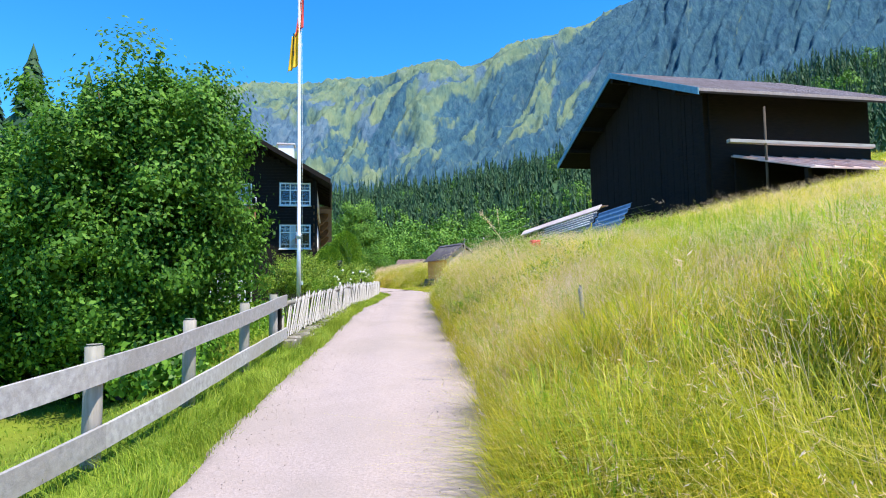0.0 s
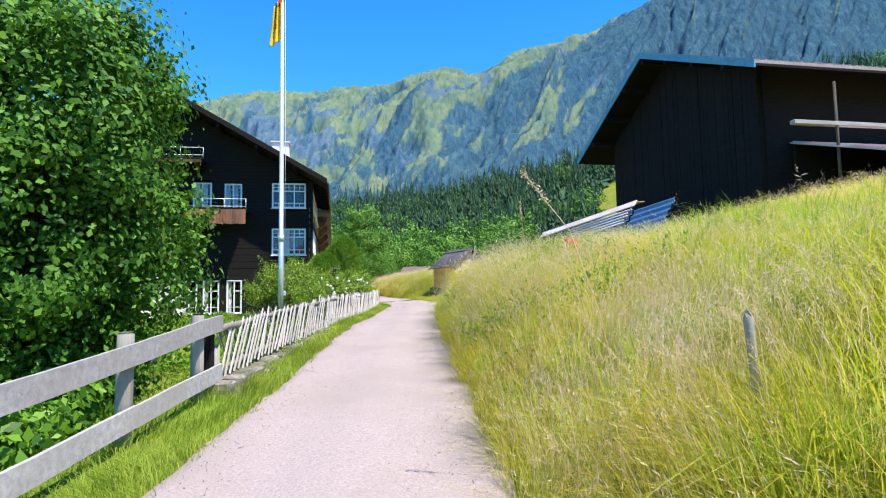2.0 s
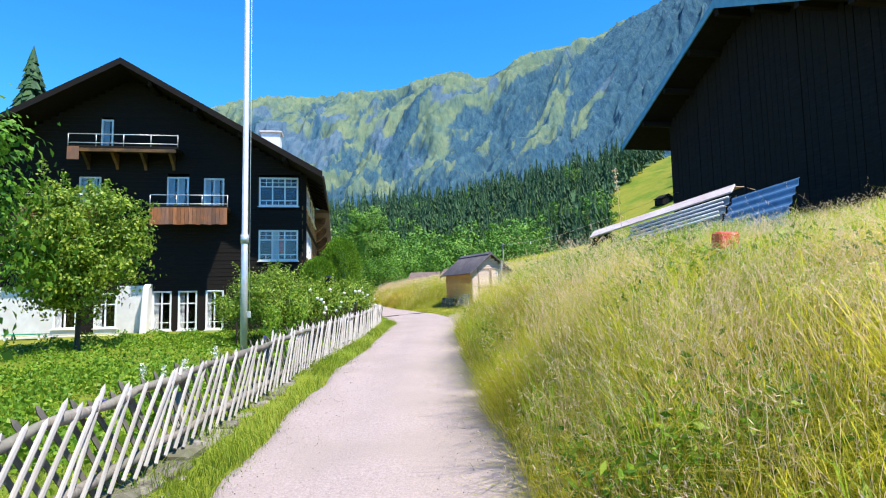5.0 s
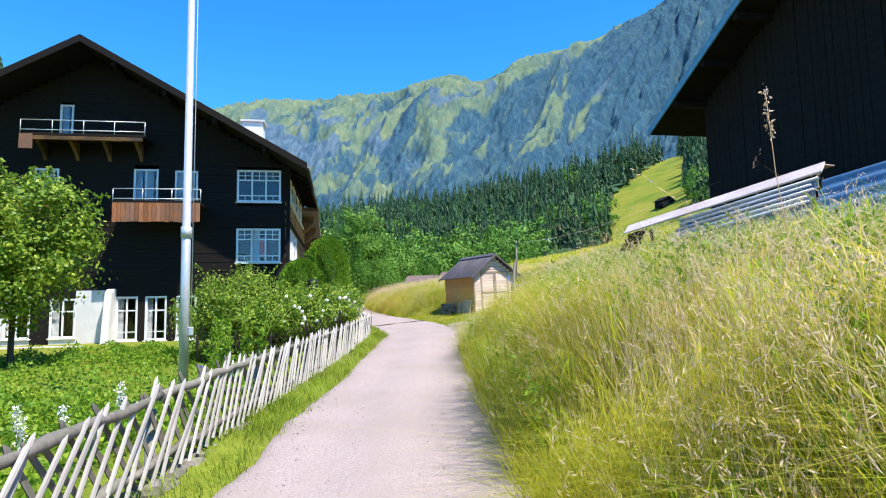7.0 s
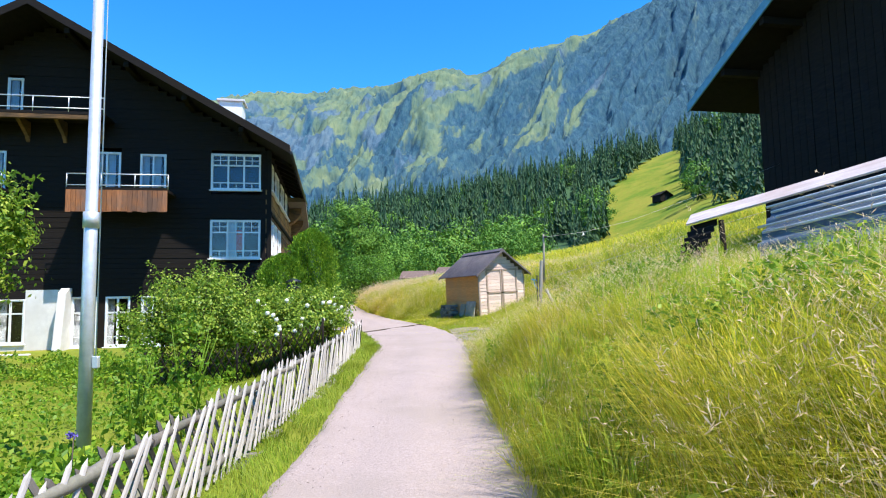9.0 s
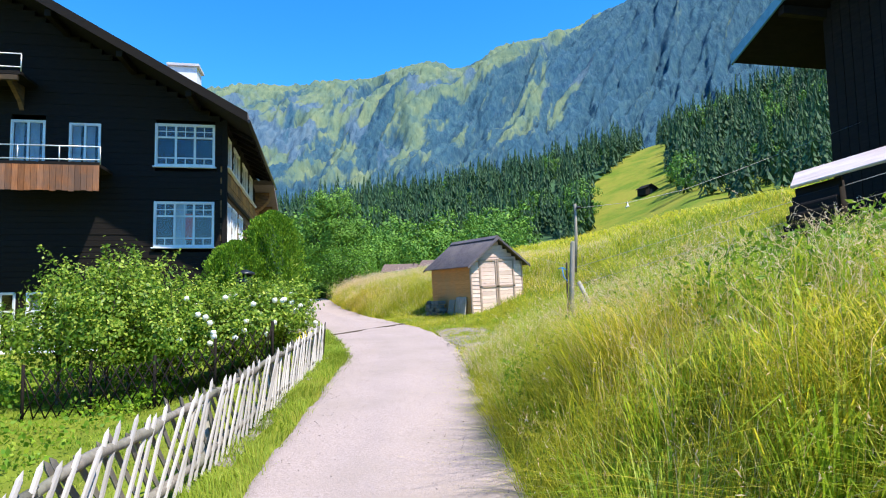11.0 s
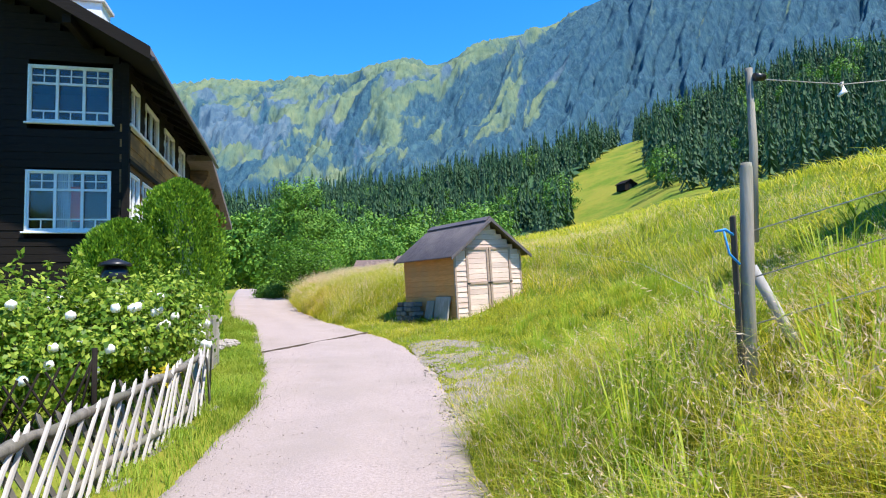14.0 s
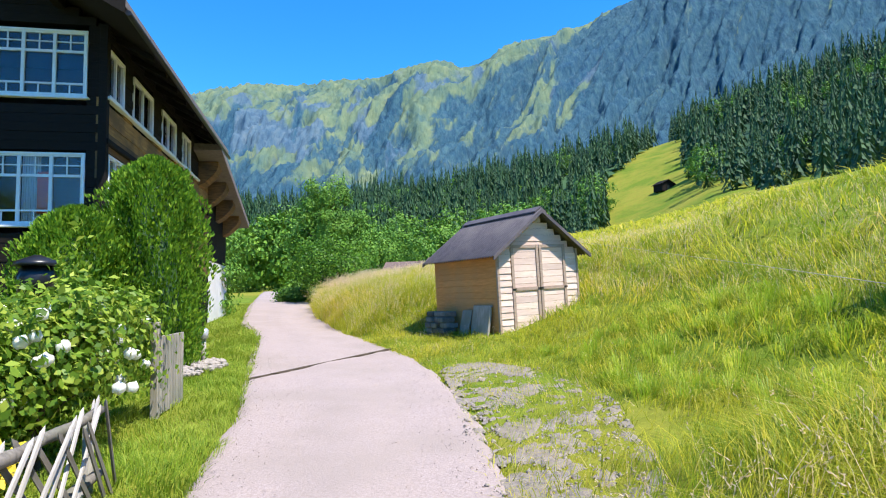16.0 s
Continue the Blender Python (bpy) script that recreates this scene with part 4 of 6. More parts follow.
            vs += [(Wd / 2, y, A + 0.06 + dz), (xo, y, zo + 0.06 + dz), (Wd / 2, y, A + 0.045 + dz), (xo, y, zo + 0.045 + dz)]
        for i in range(nseg):
            a, b = 4 * i, 4 * i + 4
            fs += [(a, a + 1, b + 1, b), (a + 2, b + 2, b + 3, a + 3), (a + 1, a + 3, b + 3, b + 1)]
        me = mesh_of("roof", vs, fs, M["bitumen"], True)
        ob = new("roof", me)
        ob.parent = shed
        tagged(ob, "dark brown corrugated bitumen roof")
        xo = Wd / 2 + sgn * (Wd / 2 + ov)
        part("verge", prism_bm([(Wd / 2, A - 0.03), (xo, H - k * ov - 0.03), (xo, H - k * ov + 0.06), (Wd / 2, A + 0.06)], "y", -0.26, -0.221), M["bitumen"], shed)
        part("verge", prism_bm([(Wd / 2, A - 0.03), (xo, H - k * ov - 0.03), (xo, H - k * ov + 0.06), (Wd / 2, A + 0.06)], "y", Ld + 0.181, Ld + 0.22), M["bitumen"], shed)
    part("ridge_cap", prism_bm([(Wd / 2 - 0.16, A - 0.02), (Wd / 2, A + 0.09), (Wd / 2 + 0.16, A - 0.02), (Wd / 2 + 0.16, A + 0.01), (Wd / 2, A + 0.125), (Wd / 2 - 0.16, A + 0.01)], "y", -0.2, Ld + 0.16), M["bitumen"], shed)
    return shed


build_shed()


def build_shed_clutter():
    m = pose(0.93, 40.3, 0.86, 0, 0, 31.0)
    slab = thing("stone_slab", m, "grey stone slab leaning on the shed", "stone slab")
    b = box_bm(-0.06, 0.0, -0.35, 0.35, 0.0, 0.95, 0.012)
    bmesh.ops.rotate(b, verts=b.verts, cent=(0, 0, 0), matrix=Matrix.Rotation(radians(9), 3, "Y"))
    bmesh.ops.translate(b, verts=b.verts, vec=(-0.22, 0.55, -0.05))
    part("slab", b, M["post"], slab)
    pile = thing("stone_pile", m, "stack of grey paving stones beside the shed", "stone pile")
    rng = random.Random(5)
    for layer in range(6):
        for j in range(3):
            y = 1.55 + j * 0.3 + rng.uniform(-0.04, 0.04)
            z = -0.05 + layer * 0.135
            x = -0.55 + rng.uniform(-0.05, 0.05)
            part("stone", box_bm(x, x + 0.36, y, y + 0.28, z, z + 0.128, 0.02), M["darkstone"], pile)
    tilted = thing("dark_board", m, "dark wooden board leaning on the shed", "board")
    b = box_bm(-0.03, 0.0, -0.2, 0.2, 0.0, 0.85, 0.006)
    bmesh.ops.rotate(b, verts=b.verts, cent=(0, 0, 0), matrix=Matrix.Rotation(radians(13), 3, "Y"))
    bmesh.ops.translate(b, verts=b.verts, vec=(-0.30, 1.15, -0.05))
    part("board", b, M["post"], tilted)
    pole = thing("grey_pole", pose(3.1, 41.6, 0, 0, 0, 0), "thin grey pipe lying by the shed", "pipe")
    part("pipe", tube_bm([(0, 0, 1.80), (2.6, -0.9, 1.98)], [0.03, 0.025], 7), M["steel"], pole)


build_shed_clutter()


# ---- plank fence ----
def build_plank_fence():
    fence = thing("plank_fence", pose(0, 0, 0), "weathered grey two-rail plank fence beside the lane", "fence")
    ys = [-3.6, -1.7, 0.2, 2.1, 4.02, 5.93, 7.9, 9.5]
    rng = random.Random(2)
    for y in ys:
        x = float(np.interp(y, FENCE_Y, FENCE_X)) - 0.07
        z = float(np.interp(y, GRADE_Y, GRADE_Z))
        lean = rng.uniform(-0.02, 0.02)
        part("post", tube_bm([(x, y, z - 0.4), (x + lean, y, z + 0.98), (x + lean, y, z + 1.0)], [0.075, 0.07, 0.06], 12), M["post"], fence)
    ends = [-3.65, 0.2, 4.02, 7.9, 9.95]
    for hc in (0.80, 0.27):
        for y0, y1 in zip(ends, ends[1:]):
            n = 6
            bm = bmesh.new()
            ring = []
            for i in range(n + 1):
                y = y0 + (y1 - y0) * i / n
                x = float(np.interp(y, FENCE_Y, FENCE_X)) + 0.02
                z = float(np.interp(y, GRADE_Y, GRADE_Z)) + hc + (0.06 if y > 7 and hc > 0.5 else 0) * (y - 7) / 3.6 + rng.uniform(-0.006, 0.006)
                ring.append([bm.verts.new(c) for c in ((x, y, z - 0.095), (x + 0.035, y, z - 0.095), (x + 0.035, y, z + 0.095), (x, y, z + 0.095))])
            for a, b in zip(ring, ring[1:]):
                for j in range(4):
                    bm.faces.new((a[j], a[(j + 1) % 4], b[(j + 1) % 4], b[j]))
            bm.faces.new(ring[0][::-1])
            bm.faces.new(ring[-1])
            bmesh.ops.recalc_face_normals(bm, faces=bm.faces[:])
            part("rail", bm, M["weathered"], fence)
    part("end_post", box_bm(-2.16, -2.06, 9.80, 9.91, -0.9, 0.42, 0.01), M["darkwood"], fence, "dark stained square post")
    return fence


build_plank_fence()


# ---- picket fence of crossed half-round poles ----
def build_picket_fence():
    fence = thing("picket_fence", pose(0, 0, 0), "whitish weathered picket fence of slanting half-round poles", "fence")
    rng = random.Random(7)

    def pole_mesh(name, ln, mat):
        bm = bmesh.new()
        prof = [(-0.021, 0), (0.021, 0), (0.015, 0.014), (0, 0.020), (-0.015, 0.014)]
        lo = [bm.verts.new((x, -y, 0)) for x, y in prof]
        hi = [bm.verts.new((x, -y, ln - 0.05)) for x, y in prof]
        tip = bm.verts.new((0, -0.006, ln))
        n = len(prof)
        for i in range(n):
            bm.faces.new((lo[i], lo[(i + 1) % n], hi[(i + 1) % n], hi[i]))
            bm.faces.new((hi[i], hi[(i + 1) % n], tip))
        bm.faces.new(lo[::-1])
        bmesh.ops.recalc_face_normals(bm, faces=bm.faces[:])
        me = bpy.data.meshes.new(name)
        bm.to_mesh(me)
        bm.free()
        me.materials.append(mat)
        return me

    meshes = [pole_mesh("picket", ln, M["picket"]) for ln in (0.84, 0.87, 0.90)]
    rear = [pole_mesh("shaded_grey_wood", ln, M["shaded_grey_wood"]) for ln in (0.84, 0.88, 0.91)]
    y = 10.15
    while y < 31.3:
        x = float(np.interp(y, FENCE_Y, FENCE_X))
        slope = float(np.interp(y + 0.5, FENCE_Y, FENCE_X)) - float(np.interp(y - 0.5, FENCE_Y, FENCE_X))
        z = float(np.interp(y, GRADE_Y, GRADE_Z)) + 0.05 + 0.11 * float(np.interp(y, [9.9, 12, 16], [1, 0.9, 0]))
        head = math.degrees(math.atan2(1, slope))
        for front in (True, False):
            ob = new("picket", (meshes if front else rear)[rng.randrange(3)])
            ob.parent = fence
            tilt = (35 if front else -40) + rng.uniform(-3, 3)
            off = 0.035 if front else -0.045
            dy = 0.0 if front else 0.10
            turn = pose(x + off, y + dy - (0.25 if front else -0.28), z + rng.uniform(-0.03, 0.03), 0, 0, head)
            ob.matrix_world = turn @ pose(0, 0, 0, rng.uniform(-3, 3), tilt, 0) @ (Matrix.Identity(4) if front else pose(0, 0, 0, 0, 0, 180))
        y += 0.165 + rng.uniform(-0.014, 0.014)
    for hc in (0.13, 0.60):
        seg = [10.0, 13.3, 15.9, 18.5, 21.1, 23.7, 26.3, 28.7, 31.35]
        for y0, y1 in zip(seg, seg[1:]):
            pts = []
            for yy in (y0, (y0 + y1) / 2, y1):
                pts.append((float(np.interp(yy, FENCE_Y, FENCE_X)) - 0.005, yy, float(np.interp(yy, GRADE_Y, GRADE_Z)) + 0.05 + 0.11 * float(np.interp(yy, [9.9, 12, 16], [1, 0.9, 0])) + hc))
            knots = [Vector(pts[0]).lerp(Vector(pts[1]), k / 6) for k in range(6)] + [Vector(pts[1]).lerp(Vector(pts[2]), k / 6) for k in range(7)]
            knots = [k + Vector((rng.uniform(-0.012, 0.012), 0, rng.uniform(-0.02, 0.02))) for k in knots]
            part("rail", tube_bm(knots, [rng.uniform(0.026, 0.046) for _ in knots], 7), M["shaded_grey_wood"], fence, "gnarled grey round rail")
    for yy in (10.1, 13.3, 15.9, 18.5, 21.1, 23.7, 26.3, 28.7, 31.35):
        x, z = float(np.interp(yy, FENCE_Y, FENCE_X)) - 0.08, float(np.interp(yy, GRADE_Y, GRADE_Z))
        part("post", tube_bm([(x, yy, z - 0.5), (x, yy, z + 0.56)], [0.045, 0.04], 8), M["post"], fence)
    return fence


build_picket_fence()


def build_kerb_wall():
    wall = thing("plinth_wall", pose(0, 0, 0), "low mossy rubble plinth under the picket fence", "low wall")
    rng = random.Random(12)
    y = 9.7
    while y < 31.3:
        fade = min(1, (y - 9.7) / 6.5)
        ln = rng.uniform(0.16, 0.42)
        x, z = float(np.interp(y, FENCE_Y, FENCE_X)), float(np.interp(y, GRADE_Y, GRADE_Z))
        for course in range(2 if fade < 0.55 else 1):
            hgt = 0.19 - 0.15 * fade - 0.10 * course
            wd = 0.22 - 0.10 * fade + 0.12 * course + rng.uniform(-0.03, 0.03)
            bm = box_bm(x - 0.12, x + wd, y + 0.02 * course, y + ln - 0.012, z - 0.35, z + hgt + rng.uniform(-0.03, 0.02), 0.035)
            for v in bm.verts:
                v.co += Vector((rng.uniform(-0.018, 0.018), rng.uniform(-0.014, 0.014), rng.uniform(-0.014, 0.014)))
            part("stone", bm, M["rubble"], wall)
        y += ln
    return wall


build_kerb_wall()


# ---- flagpole ----
def build_flagpole():
    pole = thing("flagpole", pose(-4.74, 22.05, -0.2), "tall grey metal flagpole with a limp flag", "flagpole")
    part("mast", tube_bm([(0, 0, 0), (0, 0, 3.0), (0, 0, 3.01), (0, 0, 14.2)], [0.085, 0.08, 0.072, 0.045], 16), M["steel"], pole)
    part("collar", tube_bm([(0, 0, 2.9), (0, 0, 3.1)], [0.095, 0.095], 16), M["steel"], pole)
    part("halyard", tube_bm([(0.13, -0.02, 1.2), (0.12, 0, 7), (0.08, 0, 13.9)], [0.008] * 3, 5), M["white"], pole)
    part("cleat", box_bm(0.08, 0.16, -0.03, 0.03, 1.15, 1.3, 0.01), M["steel"], pole)
    nu, nv = 14, 24
    for nm, mat, v0, v1, lab in (("flag_cloth", M["red"], 0.0, 0.5, "red field of the hanging flag"), ("flag_cloth", M["yellow"], 0.5, 1.0, "yellow field of the hanging flag")):
        vs, fs = [], []
        for j in range(nv + 1):
            for i in range(nu + 1):
                u, v = i / nu, v0 + (v1 - v0) * j / nv
                fold = math.sin(u * 17 + v * 2) * 0.06
                vs.append((0.06 - 0.5 * u * (0.25 + 0.75 * v) + (0.10 if v0 == 0 else -0.02), fold + 0.03 * math.sin(v * 9), 12.6 - 2.9 * v - 0.5 * u * (1 - 0.3 * v)))
        for j in range(nv):
            for i in range(nu):
                a = j * (nu + 1) + i
                fs.append((a, a + 1, a + nu + 2, a + nu + 1))
        ob = new(nm, mesh_of(nm, vs, fs, mat, True))
        ob.parent = pole
        tagged(ob, lab)
        mod = ob.modifiers.new("thick", "SOLIDIFY")
        mod.thickness = 0.006
    part("flag_stripe", box_bm(-0.22, -0.19, -0.05, 0.06, 10.0, 10.9, 0.01), M["black"], pole)
    return pole


build_flagpole()


# ---- pasture fence on the bank ----
def build_pasture_fence():
    post = thing("pasture_post", pose(1.53, 26.74, land_at(1.53, 26.74)), "split weathered pasture post with pale batten on top", "fence post")
    base = land_at(1.53, 26.74)
    hp, hb = 2.50 - base, 3.04 - base
    b = tube_bm([(0, 0, -0.3), (0.02, 0, hp * 0.5), (0.06, 0.01, hp - 0.03), (0.06, 0.01, hp)], [0.037, 0.036, 0.034, 0.029], 9)
    part("post", b, M["post"], post)
    part("split", box_bm(-0.048, -0.027, -0.02, 0.025, 0.0, hp * 0.8, 0.008), M["bark"], post)
    part("batten", tube_bm([(0.09, 0.03, hp * 0.7), (0.12, 0.03, hp + 0.1), (0.12, 0.03, hb)], [0.025, 0.023, 0.02], 8), M["post"], post, "thin greyish upper pole")
    part("insulator", tube_bm([(0.13, 0.0, hb - 0.06), (0.19, 0.0, hb - 0.06)], [0.025, 0.02], 8), M["black"], post)
    knot = bmesh.new()
    tube_bm([(-0.05, -0.02, 2.1 - base), (-0.10, -0.03, 2.13 - base), (-0.16, -0.03, 2.12 - base)], [0.006, 0.009, 0.006], 6, knot)
    tube_bm([(-0.11, -0.03, 2.13 - base), (-0.09, -0.04, 2.0 - base), (-0.04, -0.05, 1.94 - base)], [0.006, 0.006, 0.007], 6, knot)
    part("tape_knot", knot, M["tape"], post, "bright blue fence tape")
    brace = thing("pasture_brace", pose(1.80, 26.9, land_at(1.80, 26.9)), "pale wooden brace leaning beside the pasture post", "fence brace")
    part("brace", tube_bm([(0.28, -0.05, -0.1), (-0.10, 0.05, 0.75)], [0.032, 0.03], 8), M["picket"], brace)
    wires = thing("fence_wire", pose(0, 0, 0), "thin pale electric fence wires", "wire")
    far = [(7.5, 25.6), (14.0, 26.5)]
    for h in (0.25, 0.55, 0.8, 1.05):
        z0 = land_at(1.55, 26.76) + h
        pts = [(1.55, 26.76, z0)] + [(x, y, land_at(x, y) + h + 0.15) for x, y in far]
        part("wire", tube_bm(pts, [0.004] * 3, 5), M["picket"], wires)
    pts = [(1.55, 26.76, land_at(1.55, 26.76) + 0.6), (4.5, 36.0, land_at(4.5, 36) + 0.75), (3.0, 47, land_at(3, 47) + 0.9)]
    part("wire", tube_bm(pts, [0.004] * 3, 5), M["picket"], wires)
    top = [(1.68, 26.77, 2.98), (2.6, 27.3, 3.13), (3.7, 28.0, 3.42), (4.9, 28.7, 3.85), (8.5, 30.5, 5.2)]
    part("wire", tube_bm(top, [0.0035] * 5, 5), M["picket"], wires)
    part("wire_tag", tube_bm([(2.55, 27.27, 3.13), (2.57, 27.27, 3.07), (2.53, 27.27, 3.04)], [0.018, 0.022, 0.010], 6), M["white"], wires, "white plastic fence tag")
    for x, y, h, lx in ((2.36, 5.7, 0.75, 0.03),):
        st = thing("stake", pose(x, y, land_at(x, y)), "thin weathered wooden pasture stake in the grass", "stake", "pasture stakes")
        part("stake", tube_bm([(0, 0, -0.2), (-lx * 2, 0, h - 0.04), (-lx * 2, 0, h)], [0.026, 0.024, 0.014], 7), M["post"], st)
    bx = thing("fence_box", pose(3.05, 14.2, land_at(3.05, 14.2) - 0.06, 0, 0, 20), "small red and blue fence box on a stake", "box")
    part("stake", tube_bm([(0, 0.06, -0.2), (0, 0.08, 0.6)], [0.02, 0.02], 6), M["post"], bx)
    part("lid", box_bm(-0.13, 0.13, -0.08, 0.06, 0.50, 0.68, 0.02), M["red"], bx, "red upper half")
    part("case", box_bm(-0.11, 0.11, -0.07, 0.05, 0.32, 0.495, 0.02), M["blue"], bx, "blue lower half")


build_pasture_fence()


# ---- garden gate, lantern, bollard lamp, pebbles ----
def build_garden_things():
    gx, gy = -3.75, 34.0
    gate = thing("garden_gate", pose(gx, gy, land_at(gx, gy) - 0.02, 0, 0, 98), "open grey wooden garden gate", "gate")
    part("post", box_bm(-0.045, 0.045, -0.045, 0.045, -0.2, 1.15, 0.008), M["post"], gate)
    for za in (0.15, 0.85):
        part("rail", box_bm(0.05, 1.05, -0.015, 0.02, za, za + 0.09, 0.004), M["post"], gate)
    for i in range(9):
        x = 0.07 + i * 0.11
        part("slat", box_bm(x, x + 0.075, -0.04, -0.016, 0.05, 0.98, 0.004), M["post"], gate)
    lan = thing("garden_lantern", pose(-5.4, 34.3, land_at(-5.4, 34.3)), "dark glossy garden lantern on a post", "lantern")
    part("post", tube_bm([(0, 0, -0.2), (0, 0, 1.75)], [0.04, 0.035], 8), M["black"], lan)
    part("head", tube_bm([(0, 0, 1.70), (0, 0, 1.75), (0, 0, 1.95), (0, 0, 2.1), (0, 0, 2.15)], [0.1, 0.2, 0.23, 0.17, 0.05], 14), M["black"], lan)
    part("hood", tube_bm([(0, 0, 2.1), (0, 0, 2.16), (0, 0, 2.24)], [0.27, 0.24, 0.04], 14), M["black"], lan)
    bo = thing("bollard_lamp", pose(-5.0, 38.6, land_at(-5.0, 38.6)), "small grey bollard lamp on the verge", "lamp")
    part("shaft", tube_bm([(0, 0, -0.1), (0, 0, 0.5)], [0.05, 0.05], 10), M["post"], bo)
    part("cap", tube_bm([(0, 0, 0.5), (0, 0, 0.66), (0, 0, 0.7)], [0.085, 0.09, 0.04], 12), M["steel"], bo)
    rng = random.Random(3)
    bm = bmesh.new()
    for i in range(170):
        a, r = rng.uniform(0, 6.28), 0.65 * math.sqrt(rng.random())
        x, y = -4.75 + r * math.cos(a) * 0.7, 37.6 + r * math.sin(a) * 1.6
        s = rng.uniform(0.03, 0.09)
        b2 = bmesh.new()
        bmesh.ops.create_icosphere(b2, subdivisions=1, radius=s)
        for v in b2.verts:
            v.co = Vector((v.co.x * 1.2, v.co.y, v.co.z * 0.7)) * rng.uniform(0.85, 1.15) + Vector((x, y, land_at(x, y) + s * 0.4 + 0.1 * (1 - r)))
        join_bm(bm, b2)
    me = bpy.data.meshes.new("pebbles")
    bm.to_mesh(me)
    bm.free()
    me.materials.append(M["pebble"])
    ob = new("pebble_patch", me)
    tagged(ob, "pale pebbles heaped along the verge", "pebbles", kind="stuff")
    bench = thing("garden_bench", pose(-9.6, 15.5, land_at(-9.6, 15.5), 0, 0, 25), "white garden bench under the tree", "bench")
    for i in range(4):
        part("slat", box_bm(-0.7, 0.7, -0.22 + i * 0.12, -0.12 + i * 0.12, 0.42, 0.45, 0.005), M["white"], bench)
    for x in (-0.6, 0.6):
        part("leg", box_bm(x - 0.04, x + 0.04, -0.2, 0.24, -0.05, 0.418, 0.005), M["white"], bench)
    table = thing("terrace_table", HOUSE @ pose(-12.2, -3.0, -0.5), "terrace table with a green cloth", "table")
    part("tabletop", box_bm(-0.8, 0.8, -0.4, 0.4, 0.72, 0.76, 0.01), M["green"], table)
    for x in (-0.7, 0.7):
        for y in (-0.32, 0.32):
            part("leg", box_bm(x - 0.03, x + 0.03, y - 0.03, y + 0.03, -0.15, 0.718), M["white"], table)


build_garden_things()


# ---- far huts and roofs ----
def build_hut(x, y, sx, sy, h, turn, roof, label):
    z = land_at(x, y)
    hut = thing("hut", pose(x, y, z - 0.5, 0, 0, turn), label, "hut", "far huts")
    part("wall", prism_bm([(-sx / 2, 0), (sx / 2, 0), (sx / 2, h), (0, h + sx * 0.28), (-sx / 2, h)], "y", -sy / 2, sy / 2), M["darkwood"], hut)
    for s in (-1, 1):
        part("roof", prism_bm([(0, h + sx * 0.28 + 0.05), (s * (sx / 2 + 0.5), h - 0.22), (s * (sx / 2 + 0.5), h), (0, h + sx * 0.28 + 0.28)], "y", -sy / 2 - 0.5, sy / 2 + 0.5), roof, hut)
    part("door", box_bm(-0.5, 0.5, -sy / 2 - 0.05, -sy / 2 - 0.002, 0.4, 2.3), M["bark"], hut)


build_hut(84, 258, 5.5, 5, 2.6, 20, M["darkwood"], "small dark hay barn alone on the far pasture")
build_hut(-4.9, 96, 2.6, 3.4, 1.2, 80, M["hutroof"], "low hut with a pinkish roof below the meadow")
build_hut(-0.2, 98, 3.0, 3.4, 1.35, 70, M["hutroof"], "low brown hut with a pinkish roof")
build_hut(19, 140, 5, 6, 3.6, 30, M["rooftile"], "brown chalet among the trees")


def build_trellis():
    """Dark crossed laths in front of the bushes."""
    a, b = Vector((-7.4, 28.7, 0)), Vector((-3.5, 29.9, 0))
    ln = (b - a).length
    d = (b - a).normalized()
    tr = thing("trellis", pose(0, 0, 0), "dark weathered lattice trellis below the garden bushes", "trellis")

    def at(u, h):
        p = a + d * min(max(u, 0), ln)
        return (p.x, p.y, land_at(p.x, p.y) + h)

    for k in range(24):
        u = k * ln / 23
        for sg, off in ((0.42, 0.0), (-0.42, 0.012)):
            p, q = at(u, 0.02), at(u + sg, 0.85)
            part("lath", tube_bm([(p[0], p[1] + off, p[2]), (q[0], q[1] + off, q[2])], [0.012, 0.012], 4), M["darkwood"], tr)
    for k in range(5):
        u = k * ln / 4
        p = at(u, 0)
        part("post", tube_bm([(p[0], p[1] + 0.03, p[2] - 0.3), (p[0], p[1] + 0.03, p[2] + 0.95)], [0.03, 0.03], 6), M["darkwood"], tr)


build_trellis()


# ---- leaves, bushes and trees ----
def random_turns(rng, n):
    """n random rotation matrices."""
    q = rng.normal(size=(n, 4))
    q /= np.linalg.norm(q, axis=1)[:, None]
    w, x, y, z = q.T
    return np.stack([1 - 2 * (y * y + z * z), 2 * (x * y - z * w), 2 * (x * z + y * w), 2 * (x * y + z * w), 1 - 2 * (x * x + z * z), 2 * (y * z - x * w), 2 * (x * z - y * w), 2 * (y * z + x * w), 1 - 2 * (x * x + y * y)], -1).reshape(n, 3, 3)


LEAF = np.array([(0, 0, 0), (0.30, 0.42, 0.07), (0, 1.0, -0.06), (-0.30, 0.42, 0.07)])
SPRAY = np.array([(0, 0, 0), (0.22, 0.5, 0.05), (0.05, 1.0, 0.0), (-0.2, 0.55, 0.05)])


def facing_turns(rng, normals):
    """Rotations whose third axis is the given direction."""
    n = normals / np.maximum(np.linalg.norm(normals, axis=1), 1e-6)[:, None]
    a = np.cross(n, rng.normal(size=n.shape))
    a /= np.maximum(np.linalg.norm(a, axis=1), 1e-6)[:, None]
    return np.stack([a, np.cross(n, a), n], -1)


